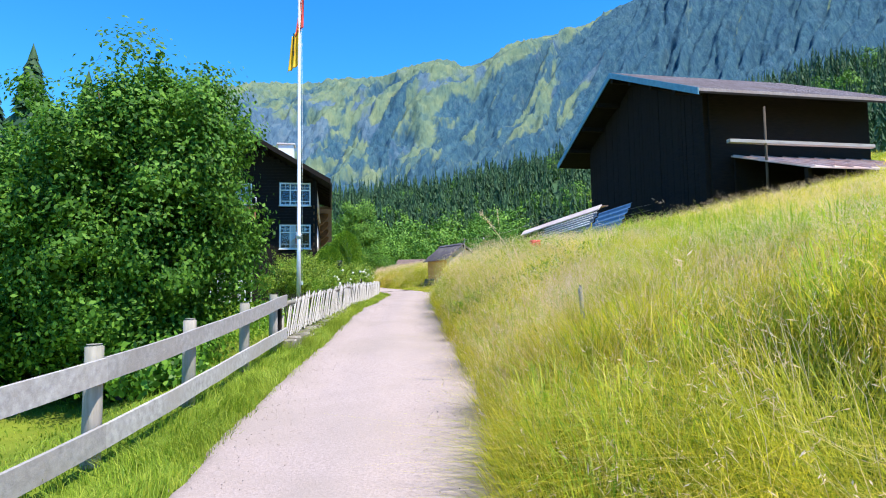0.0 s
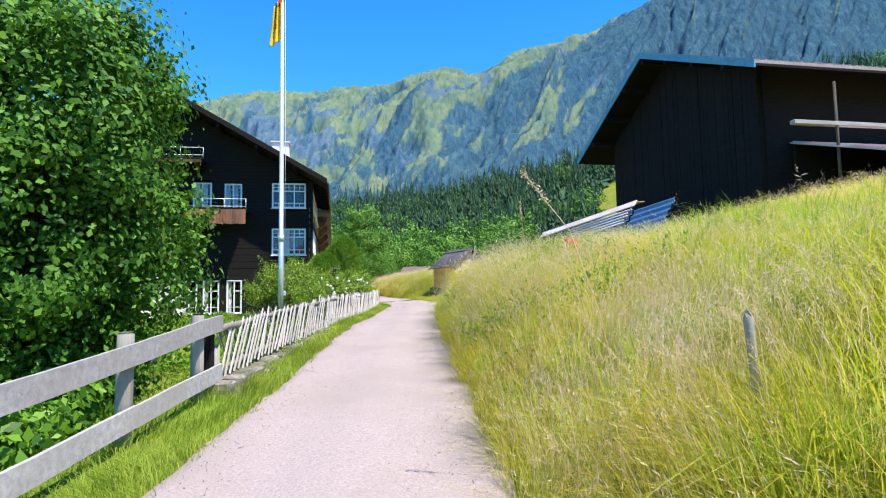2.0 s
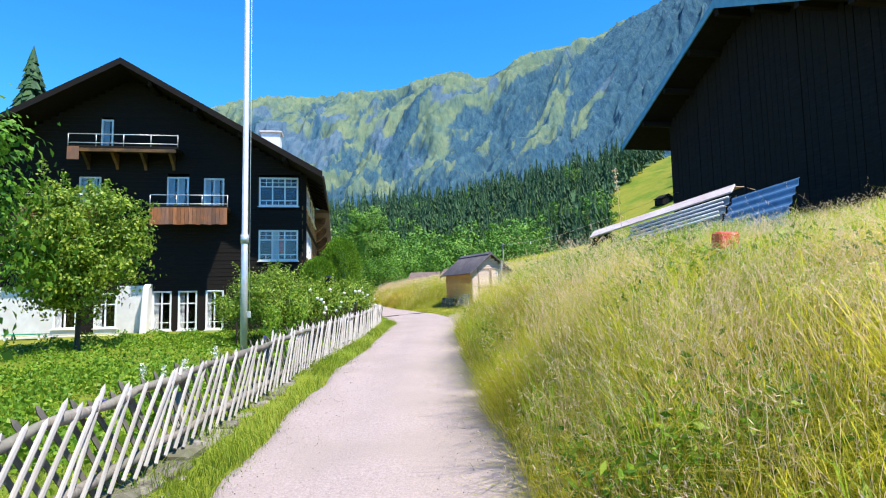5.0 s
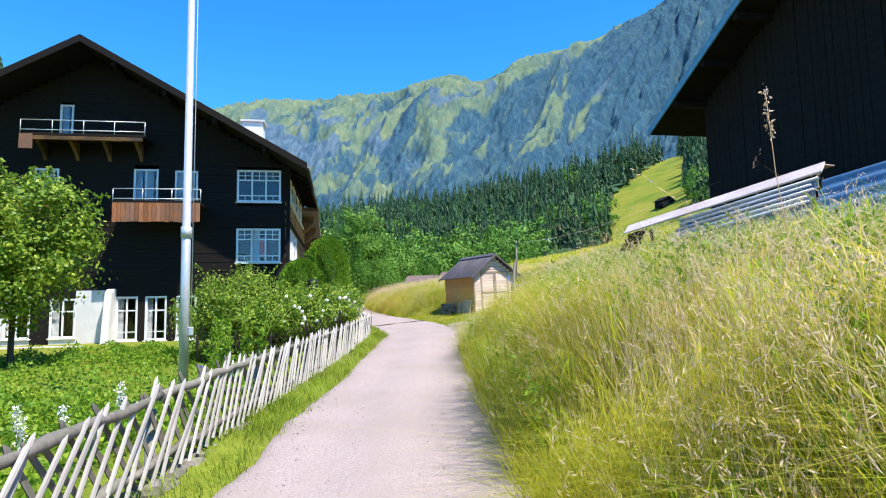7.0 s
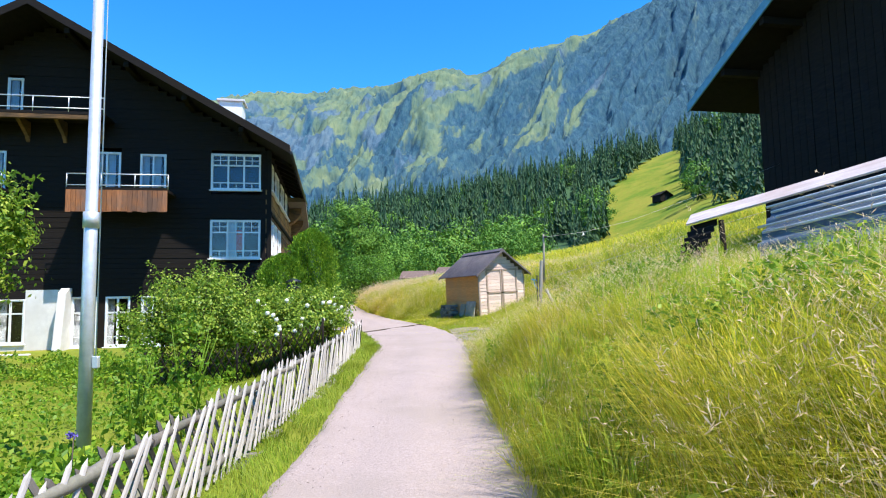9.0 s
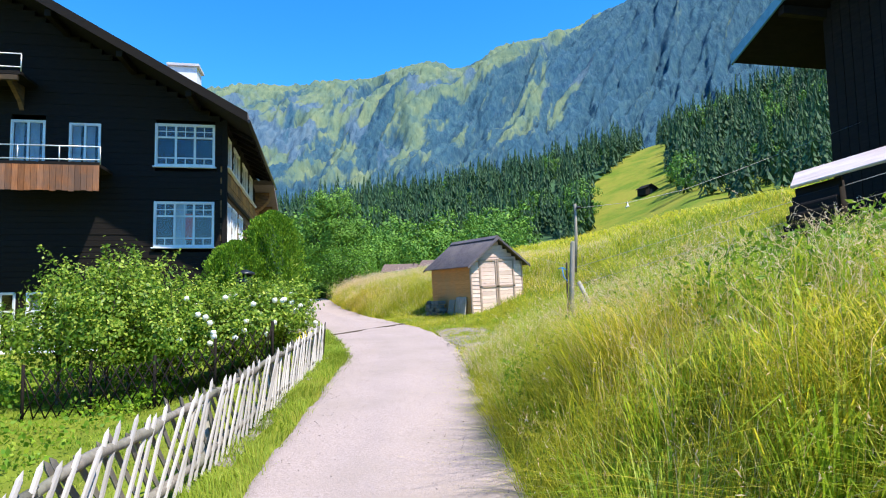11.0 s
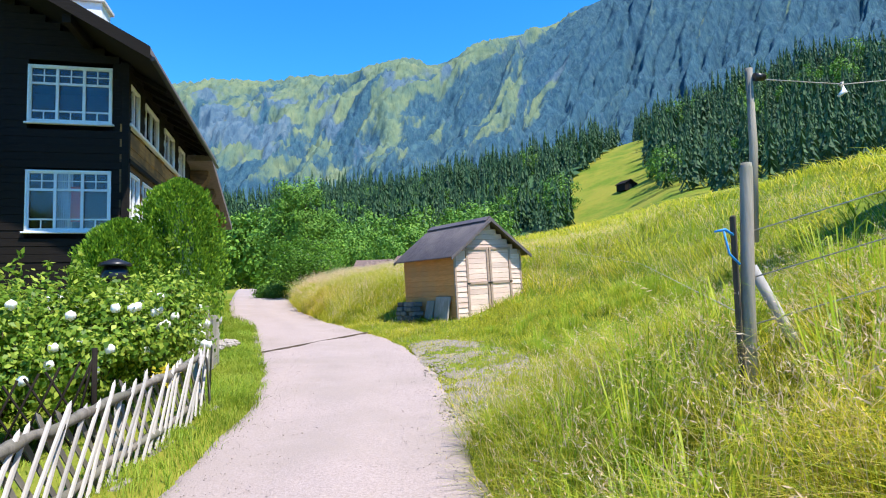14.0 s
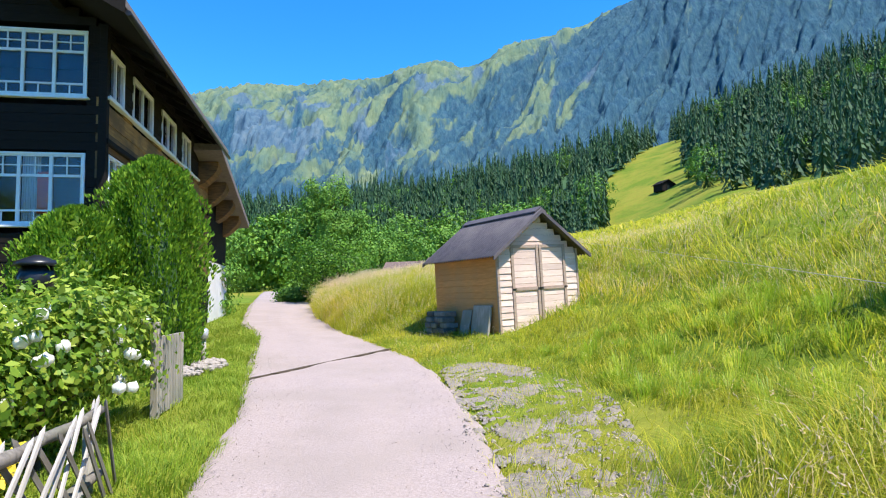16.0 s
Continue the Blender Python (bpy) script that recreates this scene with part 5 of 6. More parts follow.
def leaf_mesh(name, centres, sizes, mat, rng, shape=LEAF, flatten=0.0, normals=None):
    n = len(centres)
    R = random_turns(rng, n) if normals is None else facing_turns(rng, normals)
    v = np.einsum("nij,kj->nki", R, shape) * sizes[:, None, None]
    if flatten:
        v[:, :, 2] *= 1 - flatten
    v = v + centres[:, None, :]
    return fast_mesh(name, v.reshape(-1, 3), np.arange(4 * n).reshape(n, 4), [mat])


def crown_points(rng, n, centre, radii, clumps, spread, shell=0.55, low_cut=-1.0):
    """Points of a crown: clumps spread over an ellipsoid, denser towards its outside, with gaps between."""
    d = rng.normal(size=(clumps * 3, 3))
    d /= np.linalg.norm(d, axis=1)[:, None]
    d = d[d[:, 2] > low_cut][:clumps]
    wob = 1 + 0.16 * np.sin(d[:, 0] * 5 + d[:, 2] * 7) + rng.normal(0, 0.07, len(d))
    r = (shell + (1 - shell) * rng.random(len(d)) ** 0.5) * wob
    hubs = np.array(centre) + d * r[:, None] * np.array(radii)
    pick = rng.integers(0, len(hubs), n)
    s = spread * (0.6 + 0.8 * rng.random(len(hubs)))[pick]
    p = hubs[pick] + np.clip(rng.normal(size=(n, 3)), -2.1, 2.1) * s[:, None] * np.array((1, 1, 0.7))
    out = (p - hubs[pick]) / s[:, None] * 0.45 + d[pick] * 0.7 + rng.normal(0, 0.5, (n, 3)) + np.array((0, 0, 0.25))
    return p, hubs, out


def limbs_bm(base, hubs, r0, fork, rng, count):
    bm = bmesh.new()
    base = Vector(base)
    fork = Vector(fork)
    mid = base.lerp(fork, 0.5) + Vector((rng.uniform(-0.08, 0.08), rng.uniform(-0.08, 0.08), 0))
    tube_bm([base - Vector((0, 0, 0.3)), base + Vector((0, 0, 0.15)), mid, fork], [r0 * 1.5, r0 * 1.05, r0 * 0.85, r0 * 0.6], 9, bm)
    for h in hubs[:count]:
        h = Vector(h)
        start = base.lerp(fork, rng.uniform(0.45, 1.0))
        knee = start.lerp(h, 0.45) + Vector((0, 0, 0.12 * (h - start).length))
        tube_bm([start, knee, h], [r0 * 0.38, r0 * 0.24, r0 * 0.06], 5, bm)
    return bm


def shoots(rng, crowns, count, length, per):
    """Leaf places along young twigs that stand out of the crown's outside."""
    out = []
    for c, r in crowns:
        for k in range(count):
            d = rng.normal(size=3)
            d[2] = abs(d[2]) * 0.9 + 0.05
            d /= np.linalg.norm(d)
            p0 = np.array(c) + d * np.array(r) * 0.88
            g = d * 0.6 + np.array((0, 0, 0.75)) + rng.normal(0, 0.15, 3)
            t = rng.random(per)
            ln = length * (0.5 + 0.8 * rng.random())
            out.append(p0 + g * (ln * t)[:, None] + np.array((0, 0, -0.25 * ln)) * (t ** 2)[:, None] + rng.normal(0, 1, (per, 3)) * (0.16 * ln * (1.1 - t))[:, None])
    return np.concatenate(out)


def tree(name, x, y, crowns, leaves, leaf, mat, label, trunk=0.12, seed=1, spread=0.38, group="", fork=0.45, category="tree", clumps=None, twigs=(0, 0.5, 30), low_cut=-1.0):
    """A broadleaf tree or bush: tapered trunk with limbs, and a crown of single leaves."""
    rng = np.random.default_rng(seed)
    z = land_at(x, y)
    ob = thing(name, pose(x, y, z), label, category, group)
    pts, hubs, outs = [], [], []
    vol = sum(c[1][0] * c[1][1] * c[1][2] for c in crowns)
    for c, r in crowns:
        k = r[0] * r[1] * r[2] / vol
        p, h, o = crown_points(rng, int(leaves * k), c, r, clumps or max(24, int(260 * k)), spread, 0.55, low_cut)
        pts.append(p)
        outs.append(o)
        hubs.append(h)
    if twigs[0]:
        pts.append(shoots(rng, crowns, *twigs))
        outs.append(rng.normal(0, 0.6, pts[-1].shape) + np.array((0, 0, 0.5)))
    pts, hubs, outs = np.concatenate(pts), np.concatenate(hubs), np.concatenate(outs)
    outs = outs[pts[:, 2] > 0.03]
    pts = pts[pts[:, 2] > 0.03]
    top = max(c[2] + r[2] for c, r in crowns)
    rng.shuffle(hubs)
    part("trunk", limbs_bm((0, 0, 0), hubs, trunk, (crowns[0][0][0] * 0.5, crowns[0][0][1] * 0.5, top * fork), random.Random(seed), 26), M["bark"], ob)
    me = leaf_mesh("crown", pts, leaf * (0.7 + 0.6 * rng.random(len(pts))), mat, rng, LEAF, 0.0, outs)
    child(new("crown", me), ob)
    return ob


def garden_trees():
    tree("maple_tree", -4.9, 10.0, [((0.1, 0, 3.3), (2.0, 2.1, 2.7)), ((-0.9, -0.3, 2.6), (1.7, 1.6, 2.2)), ((0.75, 0.3, 4.15), (1.4, 1.5, 1.6)), ((-0.3, 0.3, 1.4), (1.8, 1.5, 1.2)), ((1.25, 1.2, 2.4), (0.75, 1.0, 1.1))], 100000, 0.092, M["leaf_maple"], "dense green broadleaf tree behind the plank fence", 0.13, 3, 0.22, clumps=150, twigs=(40, 0.5, 60))
    tree("young_tree", -13.5, 29.6, [((0, 0, 4.0), (2.2, 2.1, 1.5)), ((1.3, -0.4, 3.2), (1.4, 1.2, 0.9)), ((-0.8, 0.5, 4.6), (1.5, 1.5, 1.3)), ((-0.1, -0.5, 2.3), (1.7, 1.5, 1.2))], 19000, 0.14, M["leaf_rose"], "light green broadleaf tree in the house garden", 0.09, 8, 0.26, clumps=46, twigs=(22, 0.9, 70))
    tree("garden_tree", -15.5, 24, [((0, 0, 4.2), (3.2, 3.2, 3.6))], 12000, 0.24, M["leaf"], "green broadleaf tree behind the garden", 0.18, 9, 0.5)
    for i, (x, y, r, h, n) in enumerate(((-9.6, 12.5, 1.3, 1.5, 4500), (-8.0, 15.2, 0.8, 0.8, 3000), (-11.6, 18.0, 1.2, 1.5, 4000), (-3.9, 9.4, 0.7, 0.7, 2500), (-3.3, 7.9, 0.55, 0.55, 1800), (-6.6, 10.6, 1.2, 1.5, 5200), (-7.8, 9.4, 1.2, 1.4, 4600), (-5.4, 12.3, 1.1, 1.3, 4600), (-9.2, 10.2, 1.3, 1.6, 4600))):
        tree("shrub", x, y, [((0, 0, h * 0.55), (r, r, h * 0.55))], n, 0.12, M["leaf"], "dark green garden shrub under the tree", 0.04, 20 + i, 0.2, "shrubs", 0.3, "shrub", 50)
    roses = ((-7.6, 30.0, 1.0, 2.4), (-6.6, 29.9, 1.0, 2.45), (-5.7, 30.4, 0.95, 2.05), (-6.9, 31.3, 1.0, 2.4), (-5.9, 31.6, 1.0, 1.95), (-4.9, 30.6, 0.8, 1.75), (-4.15, 31.1, 0.7, 1.55), (-3.8, 32.0, 0.6, 1.35), (-4.9, 31.9, 0.85, 1.6), (-4.3, 32.8, 0.7, 1.4), (-4.4, 33.8, 0.6, 1.3))
    rng = np.random.default_rng(77)
    for i, (x, y, r, h) in enumerate(roses):
        white = i >= 5
        ob = tree("rose_bush", x, y, [((0, 0, h * 0.60), (r, r, h * 0.36)), ((0.2, 0.1, h * 0.88), (r * 0.6, r * 0.6, h * 0.24)), ((-0.3, 0.1, h * 0.4), (r * 0.6, r * 0.6, h * 0.3))], 5600, 0.08, M["leaf_rose"], "leafy rose bush with white blooms along the garden" if white else "tall leafy garden bush behind the picket fence", 0.03, 40 + i, 0.17, "garden bushes", 0.35, "bush", 34, (7 if h > 1.9 else 4, 0.5, 46), -0.45)
        if white:
            for k in range(20):
                a, e = rng.uniform(0, 6.28), rng.uniform(-0.1, 0.9)
                c = np.array((math.cos(a) * r * 1.2 * math.cos(e), math.sin(a) * r * 1.2 * math.cos(e), h * 0.55 + h * 0.62 * math.sin(e)))
                bb = bmesh.new()
                bmesh.ops.create_icosphere(bb, subdivisions=2, radius=0.055)
                for f in bb.faces:
                    f.smooth = True
                for v in bb.verts:
                    v.co = v.co * (1 + 0.22 * math.sin(v.co.x * 90 + k) * math.cos(v.co.y * 80)) + Vector(c)
                part("bloom", bb, M["petal"], ob, "white rose bloom")
    yb = thing("yellow_bloom", pose(-2.95, 30.35, 0.98), "bright yellow blossom by the fence", "flower")
    child(new("petals", leaf_mesh("petals", rng.normal(0, 0.05, (90, 3)), np.full(90, 0.09), M["petal_yellow"], rng)), yb)
    part("stem", tube_bm([(-0.05, 0, -0.75), (0, 0, 0.0)], [0.012, 0.008], 5), M["bark"], yb)


garden_trees()


def thuja(x, y, r, h, seed, label):
    """A dense evergreen column of upright flat sprays."""
    rng = np.random.default_rng(seed)
    ob = thing("thuja", pose(x, y, land_at(x, y)), label, "thuja", "thujas")
    n = 26000
    t = rng.random(n) ** 0.8
    a = rng.uniform(0, 2 * math.pi, n)
    prof = np.interp(t, [0, 0.1, 0.5, 0.8, 0.93, 1.0], [0.82, 0.92, 1.0, 0.88, 0.58, 0.10])
    lump = 1 + 0.13 * np.sin(a * 5 + t * 9 + seed) + 0.11 * np.sin(a * 9 - t * 17) + 0.08 * np.sin(a * 14 + t * 31)
    rad = r * prof * lump * (0.66 + 0.40 * rng.random(n) ** 0.8)
    p = np.stack([rad * np.cos(a), rad * np.sin(a), t * h], -1)
    s = 0.085 * (0.7 + 0.6 * rng.random(n))
    up = np.stack([np.cos(a) * 0.45, np.sin(a) * 0.45, np.ones(n)], -1) + rng.normal(0, 0.28, (n, 3))
    up /= np.linalg.norm(up, axis=1)[:, None]
    sd = np.cross(up, rng.normal(size=(n, 3)))
    sd /= np.linalg.norm(sd, axis=1)[:, None]
    v = np.stack([p, p + up * (0.5 * s)[:, None] + sd * (0.24 * s)[:, None], p + up * s[:, None], p + up * (0.5 * s)[:, None] - sd * (0.24 * s)[:, None]], 1)
    child(new("foliage", fast_mesh("foliage", v.reshape(-1, 3), np.arange(4 * n).reshape(n, 4), [M["leaf_thuja"]])), ob)
    part("trunk", tube_bm([(0, 0, -0.2), (0, 0, h * 0.8)], [0.08, 0.03], 7), M["bark"], ob)
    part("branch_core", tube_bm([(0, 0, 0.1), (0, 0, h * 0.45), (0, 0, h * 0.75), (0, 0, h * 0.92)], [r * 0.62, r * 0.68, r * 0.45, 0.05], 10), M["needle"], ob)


thuja(-5.6, 37.7, 0.86, 4.0, 1, "tall bright green thuja column by the house corner")
thuja(-6.5, 36.9, 0.85, 3.35, 2, "lower green thuja column by the house corner")


# ---- conifers and far woods ----
def spruce_arrays(rng, x, y, z, h, r, tiers, per):
    """Drooping needle fans in whorls round a stem."""
    k = np.repeat(np.arange(tiers), per)
    n = tiers * per
    t = (k + rng.random(n) * 0.9) / tiers
    a = rng.uniform(0, 2 * math.pi, n)
    zz = z + h * (0.08 + 0.9 * t)
    ln = r * (1 - t) ** 0.85 * (0.75 + 0.5 * rng.random(n)) + 0.25
    wd = ln * 0.2 + 0.08
    dr = ln * (0.45 + 0.3 * rng.random(n))
    c, s = np.cos(a), np.sin(a)
    cx, cy = np.full(n, x), np.full(n, y)
    up = h * 0.05
    v = np.stack([np.stack([cx, cy, zz + up], -1),
                  np.stack([cx + c * ln * 0.55 - s * wd, cy + s * ln * 0.55 + c * wd, zz - dr * 0.55], -1),
                  np.stack([cx + c * ln, cy + s * ln, zz - dr], -1),
                  np.stack([cx + c * ln * 0.55 + s * wd, cy + s * ln * 0.55 - c * wd, zz - dr * 0.55], -1)], 1)
    return v


def far_spruce(rng, x, y, z, h, r, tiers, per):
    """Narrow spire of small drooping sprays, one face each."""
    n = tiers * per
    t = ((np.repeat(np.arange(tiers), per) + rng.random(n)) / tiers) ** 0.9
    a = rng.uniform(0, 2 * math.pi, n)
    c, s = np.cos(a), np.sin(a)
    ln = r * (1 - t) ** 0.8 * (0.65 + 0.7 * rng.random(n)) + 0.12
    wd = ln * 0.26 + 0.06
    zz = z + h * (0.06 + 0.94 * t)
    inner, drop = ln * 0.25, ln * (0.5 + 0.5 * rng.random(n))
    return np.stack([np.stack([x + c * inner, y + s * inner, zz + 0.07 * h], -1),
                     np.stack([x + c * ln - s * wd, y + s * ln + c * wd, zz - drop], -1),
                     np.stack([x + c * ln + s * wd, y + s * ln - c * wd, zz - drop * 0.6], -1)], 1)


def spruce(x, y, h, r, seed, label):
    rng = np.random.default_rng(seed)
    ob = thing("spruce", pose(x, y, land_at(x, y)), label, "spruce", "garden spruces")
    v = spruce_arrays(rng, 0, 0, 0, h, r, 34, 26)
    child(new("needles", fast_mesh("needles", v.reshape(-1, 3), np.arange(len(v) * 4).reshape(-1, 4), [M["needle"]])), ob)
    part("trunk", tube_bm([(0, 0, -0.3), (0, 0, h * 0.97)], [h * 0.014, 0.02], 8), M["bark"], ob)


spruce(-26.9, 39, 17.4, 3.6, 5, "tall dark spruce behind the garden")
spruce(-25.8, 43.5, 17.0, 3.4, 6, "dark spruce beside another spruce")
spruce(-30.5, 40, 16.0, 3.6, 7, "dark spruce at the garden's far edge")


def far_elev(x, y):
    return (land(x, y) - 2.0) / np.maximum(y - 26.7, 1)


def in_pasture(x, y):
    """The open pasture tongue that runs up between the woods."""
    b, e = x / np.maximum(y - 26.7, 1), far_elev(x, y)
    lo = np.interp(e, [0.10, 0.18, 0.25], [0.268, 0.270, 0.358])
    hi = np.interp(e, [0.150, 0.163, 0.174, 0.21, 0.25], [0.56, 0.475, 0.415, 0.385, 0.388])
    return (b > lo) & (b < hi) & (e < 0.252)


def forest():
    rng = np.random.default_rng(31)
    xs, ys = rng.uniform(-330, 620, 27000), rng.uniform(100, 640, 27000)
    b, r = xs / (ys - 26.7), np.hypot(xs, ys - 26.7)
    edge = np.interp(b, [-1, -0.3, 0, 0.25, 0.44, 0.6, 1.2], [150, 170, 175, 165, 175, 118, 100]) + 14 * ripples(xs, ys, 0.09)
    ok = (b > -0.75) & (b < 1.05) & (r > edge) & (r < 560) & ~in_pasture(xs, ys)
    xs, ys, r = xs[ok], ys[ok], r[ok]
    keep = rng.random(len(xs)) < np.interp(r, [150, 300, 560], [1.0, 0.8, 0.5])
    xs, ys = xs[keep][:3500], ys[keep][:3500]
    zs = land(xs, ys)
    out = []
    for x, y, z in zip(xs, ys, zs):
        h = rng.uniform(11, 23) * (0.8 + 0.35 * rng.random()) * float(np.interp(math.hypot(x, y - 26.7), [110, 210], [0.6, 1.0]))
        out.append(far_spruce(rng, x, y, z, h, h * rng.uniform(0.09, 0.15), 17, 6))
    v = np.concatenate(out)
    me = fast_mesh("spruce_forest", v.reshape(-1, 3), np.arange(len(v) * 3).reshape(-1, 3), [M["needle"]])
    tagged(new("spruce_forest", me), "dark spruce forest covering the far slopes", "forest", kind="stuff")
    # dark sheet raised over the land, in place of shade between the trees
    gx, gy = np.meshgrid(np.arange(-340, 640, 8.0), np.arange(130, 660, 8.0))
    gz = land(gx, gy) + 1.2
    gb, gr = gx / (gy - 26.7), np.hypot(gx, gy - 26.7)
    inside = (gb > -0.8) & (gb < 1.1) & (gr > np.interp(gb, [-1, -0.3, 0, 0.25, 0.5, 1.2], [165, 185, 190, 182, 205, 205])) & ~in_pasture(gx, gy) & ~in_pasture(gx + 8, gy) & ~in_pasture(gx - 8, gy + 8)
    nx = gx.shape[1]
    i = np.arange(gx.shape[0] - 1)[:, None] * nx + np.arange(nx - 1)[None, :]
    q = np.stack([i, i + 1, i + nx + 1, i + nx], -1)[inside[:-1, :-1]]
    me = fast_mesh("forest_shade_sheet", np.stack([gx, gy, gz], -1).reshape(-1, 3), q, [M["needle"]], smooth=True)
    tagged(new("forest_shade_sheet", me), "dark sheet put in for the shade between the far trees", "forest floor", kind="stuff")
    # lighter broadleaf trees along the foot of the woods
    pts, sizes, outs = [], [], []
    n = 0
    while n < 330:
        b, r = (rng.uniform(-0.75, 0.30), 92 + 170 * rng.random() ** 1.4) if n < 230 else (rng.uniform(-0.5, 0.95), rng.uniform(185, 480))
        y = 26.7 + r / math.sqrt(1 + b * b)
        x = b * (y - 26.7)
        if bool(in_pasture(x, y)) or (n < 230 and r > 175 and rng.random() < 0.6) or (b > 0.15 and r < 190) or (-0.10 < b < 0.14 and r < 112):
            continue
        n += 1
        h = rng.uniform(6.5, 11.5) if r < 140 else rng.uniform(10, 17)
        w = h * rng.uniform(0.3, 0.42)
        p, _, o = crown_points(rng, 850, (x, y, land_at(x, y) + h * 0.55), (w, w, h * 0.5), 34, h * 0.06, 0.66)
        pts.append(p)
        outs.append(o)
        sizes.append(np.full(len(p), h * 0.06) * (0.7 + 0.6 * rng.random(len(p))))
    me = leaf_mesh("broadleaf_wood", np.concatenate(pts), np.concatenate(sizes), M["leaf_far"], rng, LEAF, 0.0, np.concatenate(outs))
    tagged(new("broadleaf_wood", me), "light green broadleaf trees at the foot of the woods", "woodland", kind="stuff")


forest()
tree("sycamore_tree", -12.9, 91, [((0, 0, 7.0), (3.1, 3.1, 4.6)), ((1.1, 0, 4.6), (2.9, 2.9, 3.4)), ((-1.2, 0, 4.8), (2.7, 2.7, 3.4))], 26000, 0.25, M["leaf_far"], "big round sycamore beyond the bend of the lane", 0.4, 61, 0.5, "", 0.4, clumps=44)
tree("hazel_bush", -7.2, 62.5, [((0, 0, 1.5), (2.0, 1.8, 1.55)), ((1.1, 0.3, 1.1), (1.3, 1.3, 1.1))], 12000, 0.14, M["leaf"], "rounded green hazel bush beside the lane", 0.06, 62, 0.3, "", 0.3, "bush")
for i, (x, y, r, h) in enumerate(((-12.0, 56, 1.3, 2.6), (-13.5, 60, 1.8, 4.5), (-16.5, 66, 2.4, 6.0), (-9.7, 64.5, 0.9, 0.9), (-17.0, 60, 1.8, 3.8))):
    tree("lane_bush", x, y, [((0, 0, h * 0.5), (r, r, h * 0.5))], 4200, 0.2, M["leaf_far"], "green bush by the bend of the lane", 0.06, 70 + i, 0.3, "lane bushes", 0.35, "bush", 60)


# ---- grasses ----
def blades(rng, x, y, height, width, lean, wind=(0.0, 0.0), lift=0.0):
    """Bent tapered blades at given places: two quads each."""
    n = len(x)
    z = land(x, y) + lift
    a = rng.uniform(0, 2 * math.pi, n)
    fx, fy = np.cos(a), np.sin(a)
    la = 14 * fbm(x * 0.55 + 60, y * 0.55 + 20, 2, seed=33) + rng.normal(0, 1.0, n)
    lx, ly = np.cos(la) * lean + wind[0] * height, np.sin(la) * lean + wind[1] * height
    w = width * 0.5
    base = np.stack([x, y, z - 0.03], -1)
    mid = base + np.stack([lx * 0.30, ly * 0.30, height * 0.60], -1)
    tip = base + np.stack([lx, ly, height * 0.98 - 0.45 * np.minimum(lean, height) * (0.4 + 0.6 * rng.random(n))], -1)
    side = np.stack([fx, fy, np.zeros(n)], -1)
    v = np.stack([base - side * w[:, None], base + side * w[:, None], mid - side * (w * 0.85)[:, None], mid + side * (w * 0.85)[:, None], tip - side * (w * 0.12)[:, None], tip + side * (w * 0.12)[:, None]], 1)
    i = np.arange(n)[:, None] * 6
    q = np.concatenate([i + np.array([[0, 1, 3, 2]]), i + np.array([[2, 3, 5, 4]])], 0)
    return v.reshape(-1, 3), q, tip


def scatter(rng, x0, x1, y0, y1, density, rule):
    n = int((x1 - x0) * (y1 - y0) * density)
    x, y = rng.uniform(x0, x1, n), rng.uniform(y0, y1, n)
    k = rule(x, y) > rng.random(n)
    return x[k], y[k]


def right_edge(y):
    return np.interp(y, ROAD_Y, ROAD_R)


def shed_clear(x, y):
    """False on the plots of the shed and of the worn gravel beside the lane."""
    c, s = math.cos(radians(31)), math.sin(radians(31))
    u, v = (x - 0.93) * c + (y - 40.3) * s, -(x - 0.93) * s + (y - 40.3) * c
    return ~((u > -0.1) & (u < 2.45) & (v > -0.05) & (v < 2.85))


